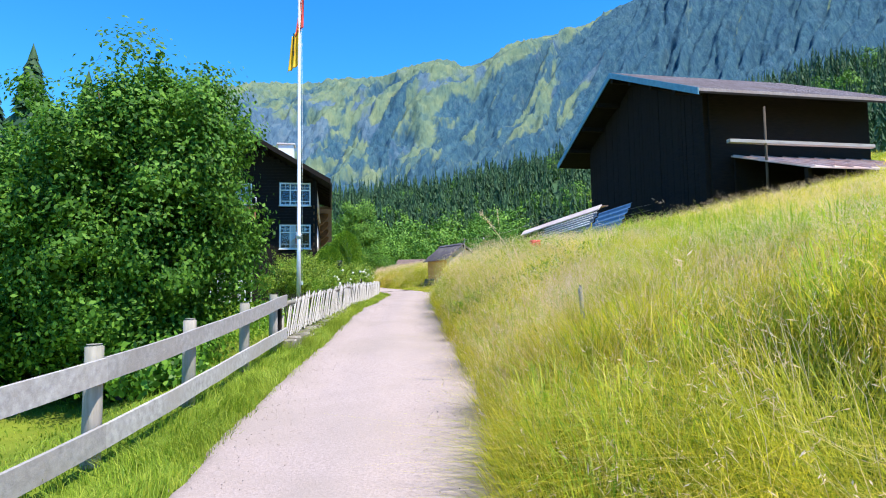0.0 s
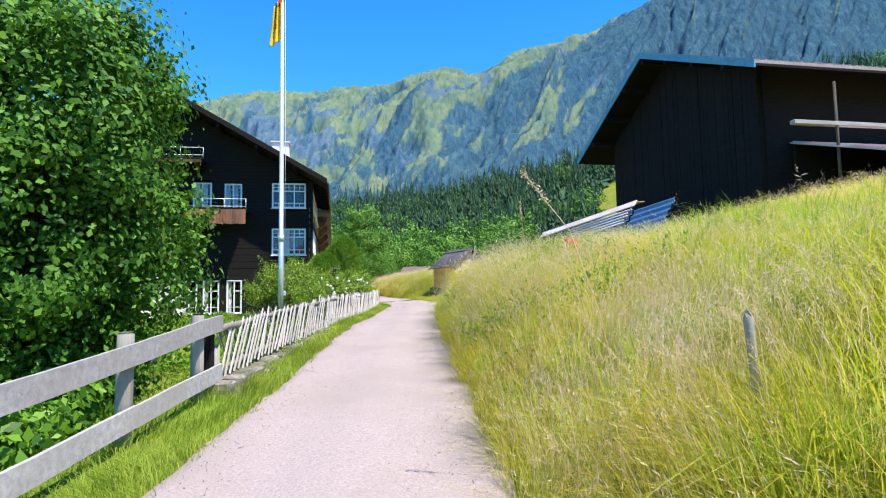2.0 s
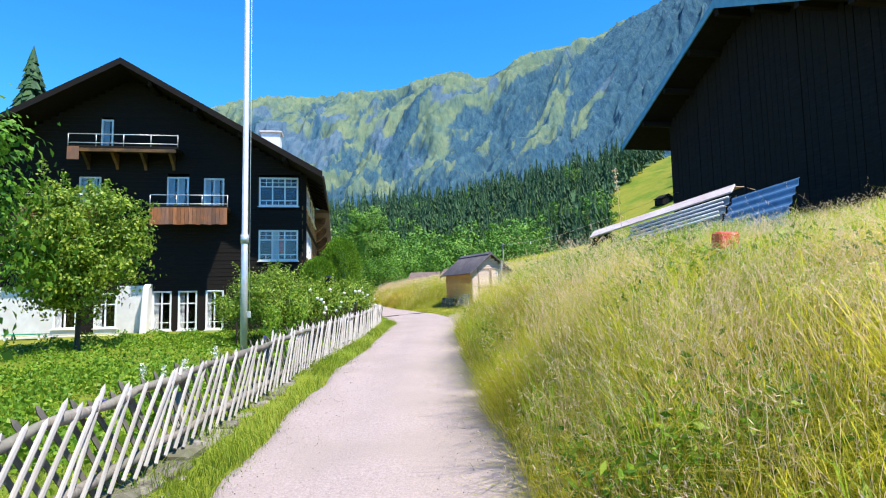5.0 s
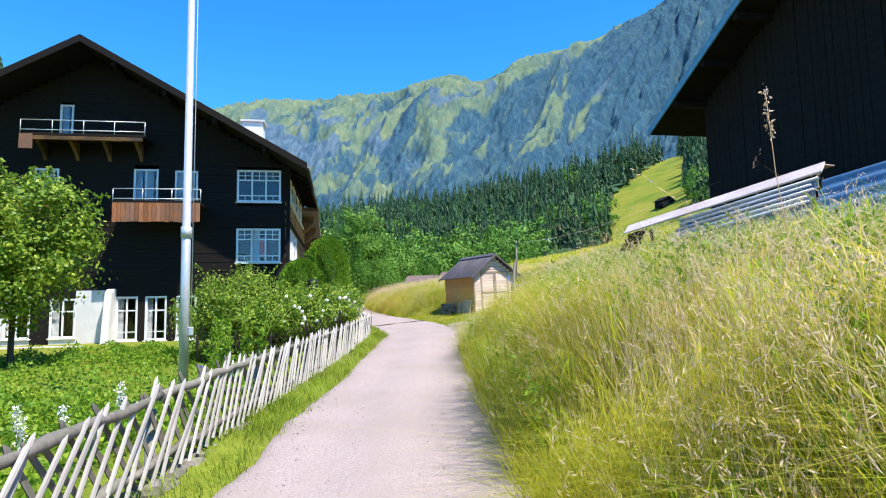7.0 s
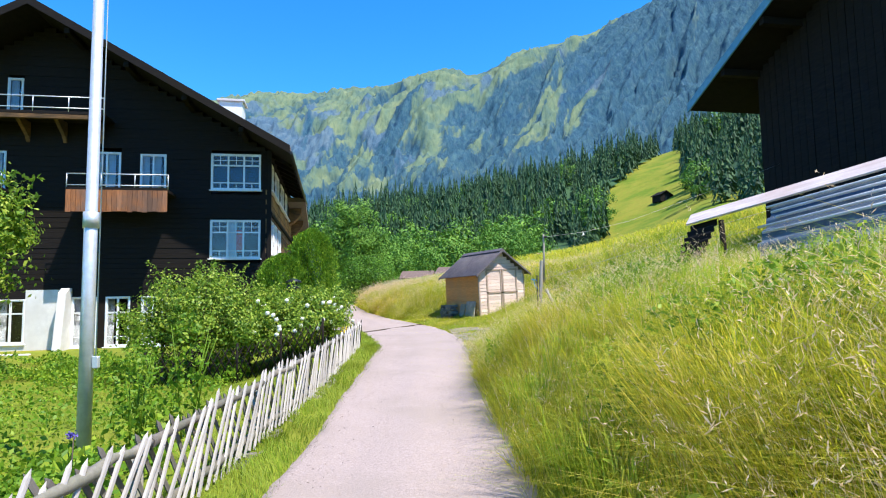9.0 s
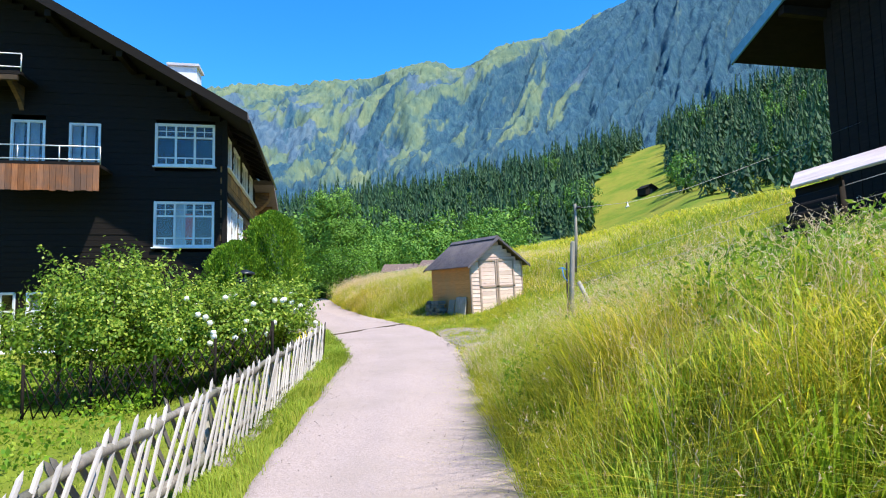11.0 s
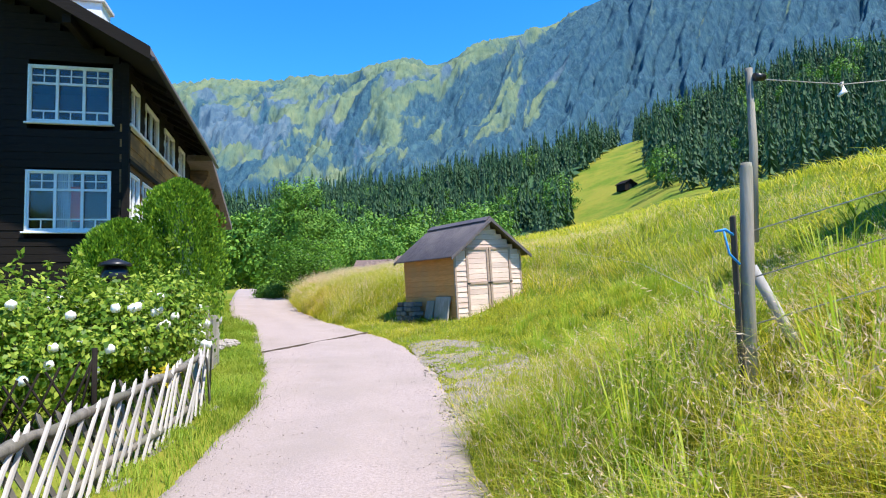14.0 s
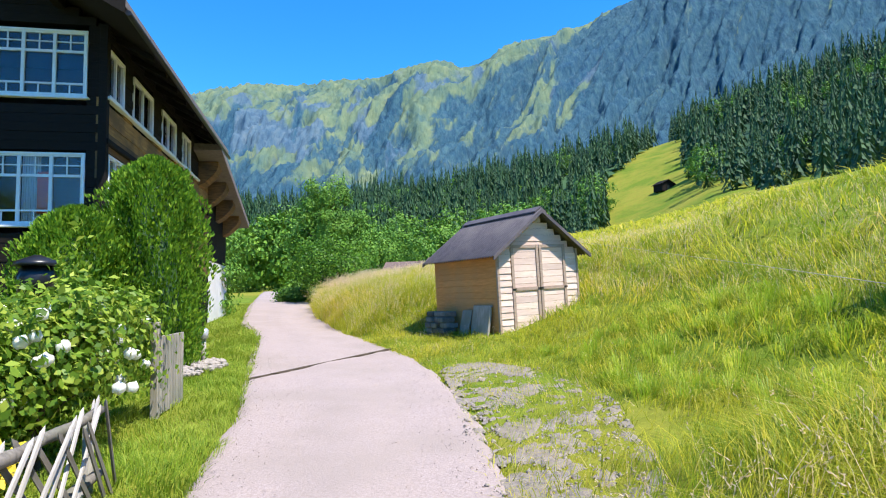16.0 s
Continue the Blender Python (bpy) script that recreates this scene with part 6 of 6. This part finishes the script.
def tall_meadow():
    rng = np.random.default_rng(5)

    def height_at(x, y):
        e = x - right_edge(y)
        tall = np.interp(e, [0, 0.25, 0.8, 2, 3.5, 6], [0.42, 0.64, 0.86, 0.76, 0.52, 0.50]) * (1 - 0.30 * smooth(23, 28, y) * (1 - smooth(40, 46, y)))
        short = smooth(28.5, 33, y) * (1 - smooth(42.5, 45.5, y))
        return tall * (1 - short) + np.interp(e, [0, 0.5, 2, 4, 8], [0.12, 0.16, 0.22, 0.38, 0.5]) * short

    V, Q, G, n0 = [], [], [], 0

    def put(v, q, green):
        nonlocal n0
        V.append(v)
        Q.append(q + n0)
        G.append(np.tile(green, 2))
        n0 += len(v)

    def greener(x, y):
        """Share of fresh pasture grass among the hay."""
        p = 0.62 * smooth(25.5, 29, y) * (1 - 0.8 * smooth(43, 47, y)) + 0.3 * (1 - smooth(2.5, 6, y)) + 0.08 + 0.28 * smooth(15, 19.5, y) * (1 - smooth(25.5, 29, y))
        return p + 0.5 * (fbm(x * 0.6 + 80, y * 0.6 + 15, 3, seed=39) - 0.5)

    bands = ((-0.05, 1.3, 2300, 0.0046), (1.3, 3.5, 1250, 0.0062), (3.5, 7.5, 480, 0.010), (7.5, 15, 150, 0.016), (15, 34, 48, 0.028))
    for e0, e1, dens, w in bands:
        def rule(x, y):
            e = x - right_edge(y)
            clump = 0.62 + 0.38 * np.sin(x * 4.1 + np.sin(y * 2.3) * 2) * np.sin(y * 3.7 + x)
            return ((e >= e0) & (e < e1)) * clump * shed_clear(x, y) * (1 - 0.72 * ((e < 1.0 + 0.9 * np.sin((y - 29.4) * 0.36)) & (y > 29.6) & (y < 37.6)))
        x, y = scatter(rng, -7.5, 36 if e0 > 10 else 16.5, -1.5, 75 if e0 > 10 else 62, dens, lambda x, y: rule(x, y) * np.interp(y, [-2, 30, 45, 62], [1, 0.9, 0.6, 0.35]))
        h = height_at(x, y) * (0.5 + 0.55 * rng.random(len(x))) * (0.6 + 0.85 * fbm(x * 1.1 + 30, y * 1.1 + 30, 3, seed=34))
        v, q, _ = blades(rng, x, y, h, w * (0.7 + 0.6 * rng.random(len(x))) * np.interp(y, [0, 35, 60], [1, 1.3, 2.4]), h * (0.5 + 1.25 * rng.random(len(x))), (-0.05, 0.02))
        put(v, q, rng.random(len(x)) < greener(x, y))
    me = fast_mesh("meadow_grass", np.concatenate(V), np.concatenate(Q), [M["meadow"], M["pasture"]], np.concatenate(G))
    tagged(new("meadow_grass", me), "tall yellow-green unmown meadow grass on the bank", "grass", kind="stuff")

    # dry stalks with airy pinkish panicles, thickest along the lane
    def stalk_rule(x, y):
        e = x - right_edge(y)
        k = np.interp(e, [0, 0.3, 0.9, 2.0, 5, 11], [0.5, 0.9, 1.0, 0.7, 0.32, 0.2]) * (e > 0.02) * (e < 11) * shed_clear(x, y)
        k = k * np.where((y > 30) & (y < 43) & (e < 5), 0.08, 1.0) * np.where(y > 44, 1.0, 0.55)
        drift = smooth(0.40, 0.62, fbm(x * 0.5 + 9, y * 0.5 + 4, 3, seed=37))
        return k * (0.3 + 0.7 * drift) * np.interp(y, [3, 8, 14, 18, 23, 25, 29], [0.55, 1.3, 1.2, 0.5, 0.5, 0.8, 0.35])
    x, y = scatter(rng, -7.5, 14, -1.5, 62, 560, stalk_rule)
    h = height_at(x, y) * (0.85 + 0.40 * rng.random(len(x))) * np.where(rng.random(len(x)) < 0.02, 1.4, 1.0)
    v1, q1, tip = blades(rng, x, y, h, np.full(len(x), 0.0024) * np.interp(y, [0, 30, 60], [1, 1.6, 3]), h * (0.2 + 0.7 * rng.random(len(x))), (-0.02, 0.02))
    n = len(x)
    ln = 0.07 + 0.10 * rng.random(n)
    d = np.stack([rng.normal(-0.2, 0.45, n), rng.normal(0, 0.45, n), np.full(n, 0.55)], -1)
    d /= np.linalg.norm(d, axis=1)[:, None]
    heads = []
    for k in range(7):
        c = tip + d * (ln * (k / 7.0 - 0.45))[:, None]
        o = d * 0.9 + rng.normal(0, 0.45, (n, 3))
        o /= np.linalg.norm(o, axis=1)[:, None]
        sd = np.cross(o, rng.normal(size=(n, 3)))
        sd /= np.linalg.norm(sd, axis=1)[:, None]
        l2 = ln * (0.30 - 0.025 * k)
        wd = (0.0012 + 0.0015 * rng.random(n)) * np.interp(y, [0, 30, 60], [1, 1.5, 2.5])
        heads.append(np.stack([c, c + o * (0.5 * l2)[:, None] + sd * wd[:, None], c + o * l2[:, None], c + o * (0.5 * l2)[:, None] - sd * wd[:, None]], 1).reshape(-1, 3))
    v2 = np.concatenate(heads)
    q2 = np.arange(len(v2)).reshape(-1, 4) + len(v1)
    me = fast_mesh("seed_heads", np.concatenate([v1, v2]), np.concatenate([q1, q2]), [M["straw"]])
    tagged(new("seed_heads", me), "dry straw-coloured stalks with pinkish seed heads in the meadow", "grass stalks", kind="stuff")

    # broad low leaves and herbs at the foot of the bank
    x, y = scatter(rng, -1, 6, 9, 25, 1000, lambda x, y: ((x - right_edge(y) > 0.05) & (x - right_edge(y) < 2.6)) * smooth(0.50, 0.60, fbm(x * 0.8 + 3, y * 0.8 + 11, 3, seed=41)) * np.interp(y, [8, 11, 24, 27], [0.2, 1, 1, 0.3]))
    hh = rng.random(len(x)) ** 0.6 * (0.35 + 0.45 * fbm(x * 1.6, y * 1.6, 2, seed=43))
    p = np.stack([x, y, land(x, y) + 0.05 + hh], -1)
    me = leaf_mesh("bank_herbs", p, 0.035 + 0.055 * rng.random(len(p)) ** 1.5, M["herb"], rng, SPRAY)
    tagged(new("bank_herbs", me), "leafy green herbs among the bank grass", "herbs", kind="stuff")


tall_meadow()


def tall_stalks():
    """Single tall grasses that stand out over the bank."""
    rng = np.random.default_rng(91)
    for base, knee, tip in (((1.95, 6.6), (1.60, 6.62, 1.12), (1.30, 6.64, 1.53)), ((2.30, 15.2), (2.26, 15.2, 2.15), (2.22, 15.18, 2.72)), ((2.05, 8.6), (2.0, 8.6, 0.95), (1.90, 8.62, 1.30))):
        x, y = base
        z = land_at(x, y)
        st = thing("grass_stalk", pose(x, y, z), "single tall dry grass stalk with a pale seed head", "grass stalk", "tall grass stalks")
        a, k, t = Vector((0, 0, -0.05)), Vector(knee) - Vector((x, y, z)), Vector(tip) - Vector((x, y, z))
        part("stem", tube_bm([a, a.lerp(k, 0.6) + Vector((0.03, 0, 0.05)), k, t], [0.004, 0.0035, 0.003, 0.0015], 5), M["straw"], st)
        u = rng.random(90)
        c = np.array(k)[None] + (np.array(t) - np.array(k))[None] * (0.45 + 0.6 * u)[:, None] + rng.normal(0, 0.012, (90, 3))
        head = child(new("seed_head", leaf_mesh("seed_head", c, 0.012 + 0.02 * rng.random(90), M["straw"], rng, SPRAY)), st)
        tagged(head, "pale feathery seed head", kind="stuff")


tall_stalks()


def grass_tufts():
    """Lush arching tufts of broader blades standing in the bank grass."""
    rng = np.random.default_rng(55)
    V, Q, n0 = [], [], 0
    for k in range(560):
        y = 38 - 36 * rng.random() ** 1.25
        x = float(right_edge(y)) + 0.2 + 5.6 * rng.random() ** 1.3
        if 29 < y and x - float(right_edge(y)) < 2.0:
            continue
        n = 85
        r = 0.15 * np.sqrt(rng.random(n))
        a = rng.uniform(0, 2 * math.pi, n)
        h = rng.uniform(0.45, 0.85) * (0.6 + 0.5 * rng.random(n)) * (0.55 if y > 28 else 1.0)
        out = h * (0.3 + 0.8 * rng.random(n))
        base = np.stack([x + r * np.cos(a), y + r * np.sin(a), land(x + r * np.cos(a), y + r * np.sin(a)) - 0.03], -1)
        d = np.stack([np.cos(a), np.sin(a)], -1)
        side = np.stack([-np.sin(a), np.cos(a), np.zeros(n)], -1) * (0.0022 + 0.0028 * rng.random(n))[:, None]
        mid = base + np.concatenate([d * (0.35 * out)[:, None], (0.75 * h)[:, None]], 1)
        tip = base + np.concatenate([d * out[:, None], (h * (0.95 - 0.45 * rng.random(n)))[:, None]], 1)
        v = np.stack([base - side, base + side, mid - side, mid + side, tip - side * 0.1, tip + side * 0.1], 1)
        i = np.arange(n)[:, None] * 6 + n0
        V.append(v.reshape(-1, 3))
        Q.append(np.concatenate([i + np.array([[0, 1, 3, 2]]), i + np.array([[2, 3, 5, 4]])], 0))
        n0 += 6 * n
    me = fast_mesh("grass_tufts", np.concatenate(V), np.concatenate(Q), [M["fresh"]])
    tagged(new("grass_tufts", me), "lush fresh green grass tufts in the meadow bank", "grass", kind="stuff")


grass_tufts()


def verge_and_lawn():
    rng = np.random.default_rng(15)
    V, Q, n0 = [], [], 0
    left = lambda y: np.interp(y, ROAD_Y, ROAD_L)
    fence = lambda y: np.interp(y, FENCE_Y, FENCE_X)

    def verge(x, y):
        e = left(y) - x
        return ((e > -0.06) & (x > fence(y) - 0.25)) * np.interp(e, [-0.06, 0.15, 0.4], [0.25, 0.7, 1.0]) * np.where((y < 17) & (x < fence(y) + 0.30), 0.4, 1.0)

    def lawn(x, y):
        return ((x < fence(y) - 0.2) & (x > -9)) * 1.0

    for x0, x1, y0, y1, dens, rule, hgt, w in ((-2.6, 0, -1, 14, 1100, verge, 0.16, 0.006), (-4.5, 0, -1, 33, 1200, verge, 0.14, 0.0065), (-9, -1.5, -1, 34, 130, lawn, 0.10, 0.014), (-6, -2.2, 31, 44, 900, lambda x, y: ((x < left(y) + 0.03) & (x > left(y) - 2.6)) * 1.0, 0.12, 0.0075), (-14, -2.2, 42, 66, 200, lambda x, y: ((x < left(y) + 0.05) & (x > left(y) - 3.5)) * 1.0, 0.13, 0.014)):
        x, y = scatter(rng, x0, x1, y0, y1, dens, rule)
        tuft = 0.6 + 0.9 * (np.sin(x * 7.3 + y) * np.sin(y * 5.1 - x * 2) * 0.5 + 0.5)
        h = hgt * tuft * (0.6 + 0.7 * rng.random(len(x)))
        v, q, _ = blades(rng, x, y, h, w * (0.7 + 0.6 * rng.random(len(x))), h * 0.6)
        V.append(v)
        Q.append(q + n0)
        n0 += len(v)
    me = fast_mesh("verge_grass", np.concatenate(V), np.concatenate(Q), [M["lush"]])
    tagged(new("verge_grass", me), "short fresh green grass of verge and lawn", "grass", kind="stuff")
    # flower bed between fence and house
    x, y = scatter(rng, -16, -2.6, 12.0, 34, 420, lambda x, y: smooth(0.30, 0.44, fbm(x * 0.55 + 45, y * 0.55 + 7, 3, seed=47)) * np.interp(x, [-16, -12.5], [0, 1]) * smooth(12, 14.5, y) * (x < fence(y) - 0.35 - 2.4 * smooth(20, 23, y)) * (1 - 0.8 * smooth(22, 24, y) * (1 - smooth(28.6, 29.2, y))) * np.interp(x, [-10.5, -3.2, -2.6], [1, 0.9, 0.2]))
    hh = (0.10 + 0.24 * np.sin(x * 2.1 + y * 1.4) ** 2 + 0.04 * smooth(27, 30, y)) * rng.random(len(x)) ** 0.6
    me = leaf_mesh("bed_plants", np.stack([x, y, land(x, y) + 0.04 + hh], -1), 0.06 + 0.06 * rng.random(len(x)), M["bed"], rng)
    tagged(new("bed_plants", me), "leafy green perennials in the garden bed", "garden plants", kind="stuff")
    for i, (tx, ty, th) in enumerate(((-3.55, 22.2, 1.5), (-3.95, 21.7, 1.25), (-4.3, 22.6, 1.35))):
        herb = thing("tall_herb", pose(tx, ty, land_at(tx, ty)), "tall leafy green garden plant behind the picket fence", "plant", "tall garden plants")
        for j in range(5):
            ex, ey = rng.normal(0, 0.16, 2)
            part("stem", tube_bm([(ex * 0.3, ey * 0.3, -0.05), (ex * 0.7, ey * 0.7, th * 0.5), (ex * 1.3, ey * 1.3, th * (0.8 + 0.2 * rng.random()))], [0.011, 0.009, 0.004], 5), M["herb"], herb)
        t = rng.random(420) ** 0.8
        a = rng.uniform(0, 2 * math.pi, 420)
        rr = 0.30 * (1 - 0.65 * t) * np.sqrt(rng.random(420)) + 0.04
        child(new("foliage", leaf_mesh("foliage", np.stack([rr * np.cos(a), rr * np.sin(a), 0.05 + th * t], -1), (0.11 - 0.06 * t) * (0.7 + 0.6 * rng.random(420)), M["bed"], rng)), herb)
    for i in range(7):
        fx, fy = (-4.3, 18.1) if i == 0 else (rng.uniform(-6.5, -2.9), rng.uniform(13.5, 20))
        fl = thing("lupin" if i < 4 else "cornflower", pose(fx, fy, land_at(fx, fy)), "pale flower spike in the garden bed" if i < 4 else "small violet flower in the garden bed", "flower", "bed flowers")
        part("stem", tube_bm([(0, 0, 0), (0.02, 0, 0.55)], [0.008, 0.005], 5), M["bark"], fl)
        t = rng.random(120)
        pts = np.stack([rng.normal(0, 0.022, 120), rng.normal(0, 0.022, 120), 0.42 + 0.32 * t], -1) if i < 4 else np.stack([*rng.normal(0, 0.018, (2, 120)), 0.56 + rng.normal(0, 0.012, 120)], -1)
        child(new("blossom", leaf_mesh("blossom", pts, np.full(120, 0.04 if i < 4 else 0.022), M["petal"] if i < 4 else M["petal_violet"], rng)), fl)


verge_and_lawn()


# ---- worn gravel, stones and the drain across the lane ----
def gravel_details():
    rng = np.random.default_rng(25)
    poly = [(0.05, 29.6), (0.80, 29.8), (1.40, 31.6), (1.65, 34.0), (1.25, 36.6), (0.4, 37.9), (-0.5, 38.2), (-0.2, 35.0)]

    def inside(x, y):
        c = np.zeros(len(x), bool)
        for (xa, ya), (xb, yb) in zip(poly, poly[1:] + poly[:1]):
            c ^= ((ya > y) != (yb > y)) & (x < (xb - xa) * (y - ya) / (yb - ya + 1e-9) + xa)
        return c

    def stones(name, x, y, size, label, mat):
        n = len(x)
        base = np.array([(1, 0, 0), (0, 1, 0), (-1, 0, 0), (0, -1, 0), (0, 0, 0.75), (0, 0, -0.6)])
        f = np.array([(0, 1, 4), (1, 2, 4), (2, 3, 4), (3, 0, 4), (1, 0, 5), (2, 1, 5), (3, 2, 5), (0, 3, 5)])
        R = random_turns(rng, n)
        v = np.einsum("nij,kj->nki", R, base) * size[:, None, None] * (0.7 + 0.6 * rng.random((n, 6, 1)))
        v[:, :, 2] *= 0.7
        on = (x > np.interp(y, ROAD_Y, ROAD_L)) & (x < np.interp(y, ROAD_Y, ROAD_R))
        z = np.where(on, np.interp(y, GRADE_Y, GRADE_Z) + 0.025, land(x, y)) + size * 0.1
        v = v + np.stack([x, y, z], -1)[:, None, :]
        me = fast_mesh(name, v.reshape(-1, 3), (np.arange(n)[:, None, None] * 6 + f[None]).reshape(-1, 3), [mat])
        tagged(new(name, me), label, "gravel", kind="stuff")

    x, y = rng.uniform(-0.6, 2.2, 16000), rng.uniform(29.5, 38.3, 16000)
    k = inside(x, y) & (rng.random(16000) < 0.55 * smooth(0.38, 0.55, fbm(x * 2.2 + 40, y * 1.6, 5, 2.0, 0.6, seed=21)) + 0.06)
    stones("loose_gravel", x[k], y[k], 0.009 + 0.026 * rng.random(k.sum()) ** 4, "loose grey gravel on the worn lane edge", M["pebble"])
    x, y = rng.uniform(-4, 1.4, 60000), rng.uniform(0, 42, 60000)
    xl, xr = np.interp(y, ROAD_Y, ROAD_L), np.interp(y, ROAD_Y, ROAD_R)
    u = (x - xl) / (xr - xl)
    k = (u > 0.0) & (u < 1.0) & (rng.random(60000) < 0.10 + 0.7 * (np.abs(u - 0.5) * 2) ** 3)
    stones("lane_grit", x[k], y[k], 0.004 + 0.006 * rng.random(k.sum()) ** 2, "fine grit scattered over the lane", M["gravel"])
    nx, ny = 120, 260
    xs, ys = np.meshgrid(np.linspace(-0.6, 2.2, nx), np.linspace(29.4, 38.4, ny))
    worn = 0.55 * fbm(xs * 2.2 + 40, ys * 1.6, 5, 2.0, 0.6, seed=21) + 0.45 * fbm(xs * 8, ys * 6, 3, seed=22)
    ok = inside(xs.ravel(), ys.ravel()).reshape(xs.shape) & (worn > 0.42 + 0.05 * np.maximum(xs - right_edge(ys), 0))
    i = np.arange(ny - 1)[:, None] * nx + np.arange(nx - 1)[None, :]
    q = np.stack([i, i + 1, i + nx + 1, i + nx], -1)[ok[:-1, :-1] & ok[1:, 1:]]
    zs = land(xs, ys) - 0.012 + 0.03 * smooth(0.42, 0.52, worn - 0.05 * np.maximum(xs - right_edge(ys), 0)) + 0.004 * rng.normal(size=xs.shape)
    me = fast_mesh("gravel_patch", np.stack([xs, ys, zs], -1).reshape(-1, 3), q, [M["worn"]], smooth=True)
    tagged(new("gravel_patch", me), "worn gravel pull-in beside the lane", "gravel", kind="structure")
    drain = thing("drain_channel", pose(0, 0, 0), "narrow dark drain channel slanting across the lane", "drain")
    bm = bmesh.new()
    a, b = Vector((-3.55, 36.75)), Vector((-1.55, 40.4))
    d = (b - a).normalized()
    s = Vector((-d.y, d.x)) * 0.017
    prev = None
    for k in range(13):
        p = a.lerp(b, k / 12)
        z = float(np.interp(p.y, GRADE_Y, GRADE_Z)) + 0.05
        w = 0.7 + 0.5 * random.random()
        ring = [bm.verts.new((p.x - s.x * w, p.y - s.y * w, z)), bm.verts.new((p.x + s.x * w, p.y + s.y * w, z)), bm.verts.new((p.x + s.x * w, p.y + s.y * w, z - 0.1)), bm.verts.new((p.x - s.x * w, p.y - s.y * w, z - 0.1))]
        if prev:
            for j in range(4):
                bm.faces.new((prev[j], prev[(j + 1) % 4], ring[(j + 1) % 4], ring[j]))
        prev = ring
    bmesh.ops.recalc_face_normals(bm, faces=bm.faces[:])
    part("channel", bm, M["bark"], drain)


gravel_details()
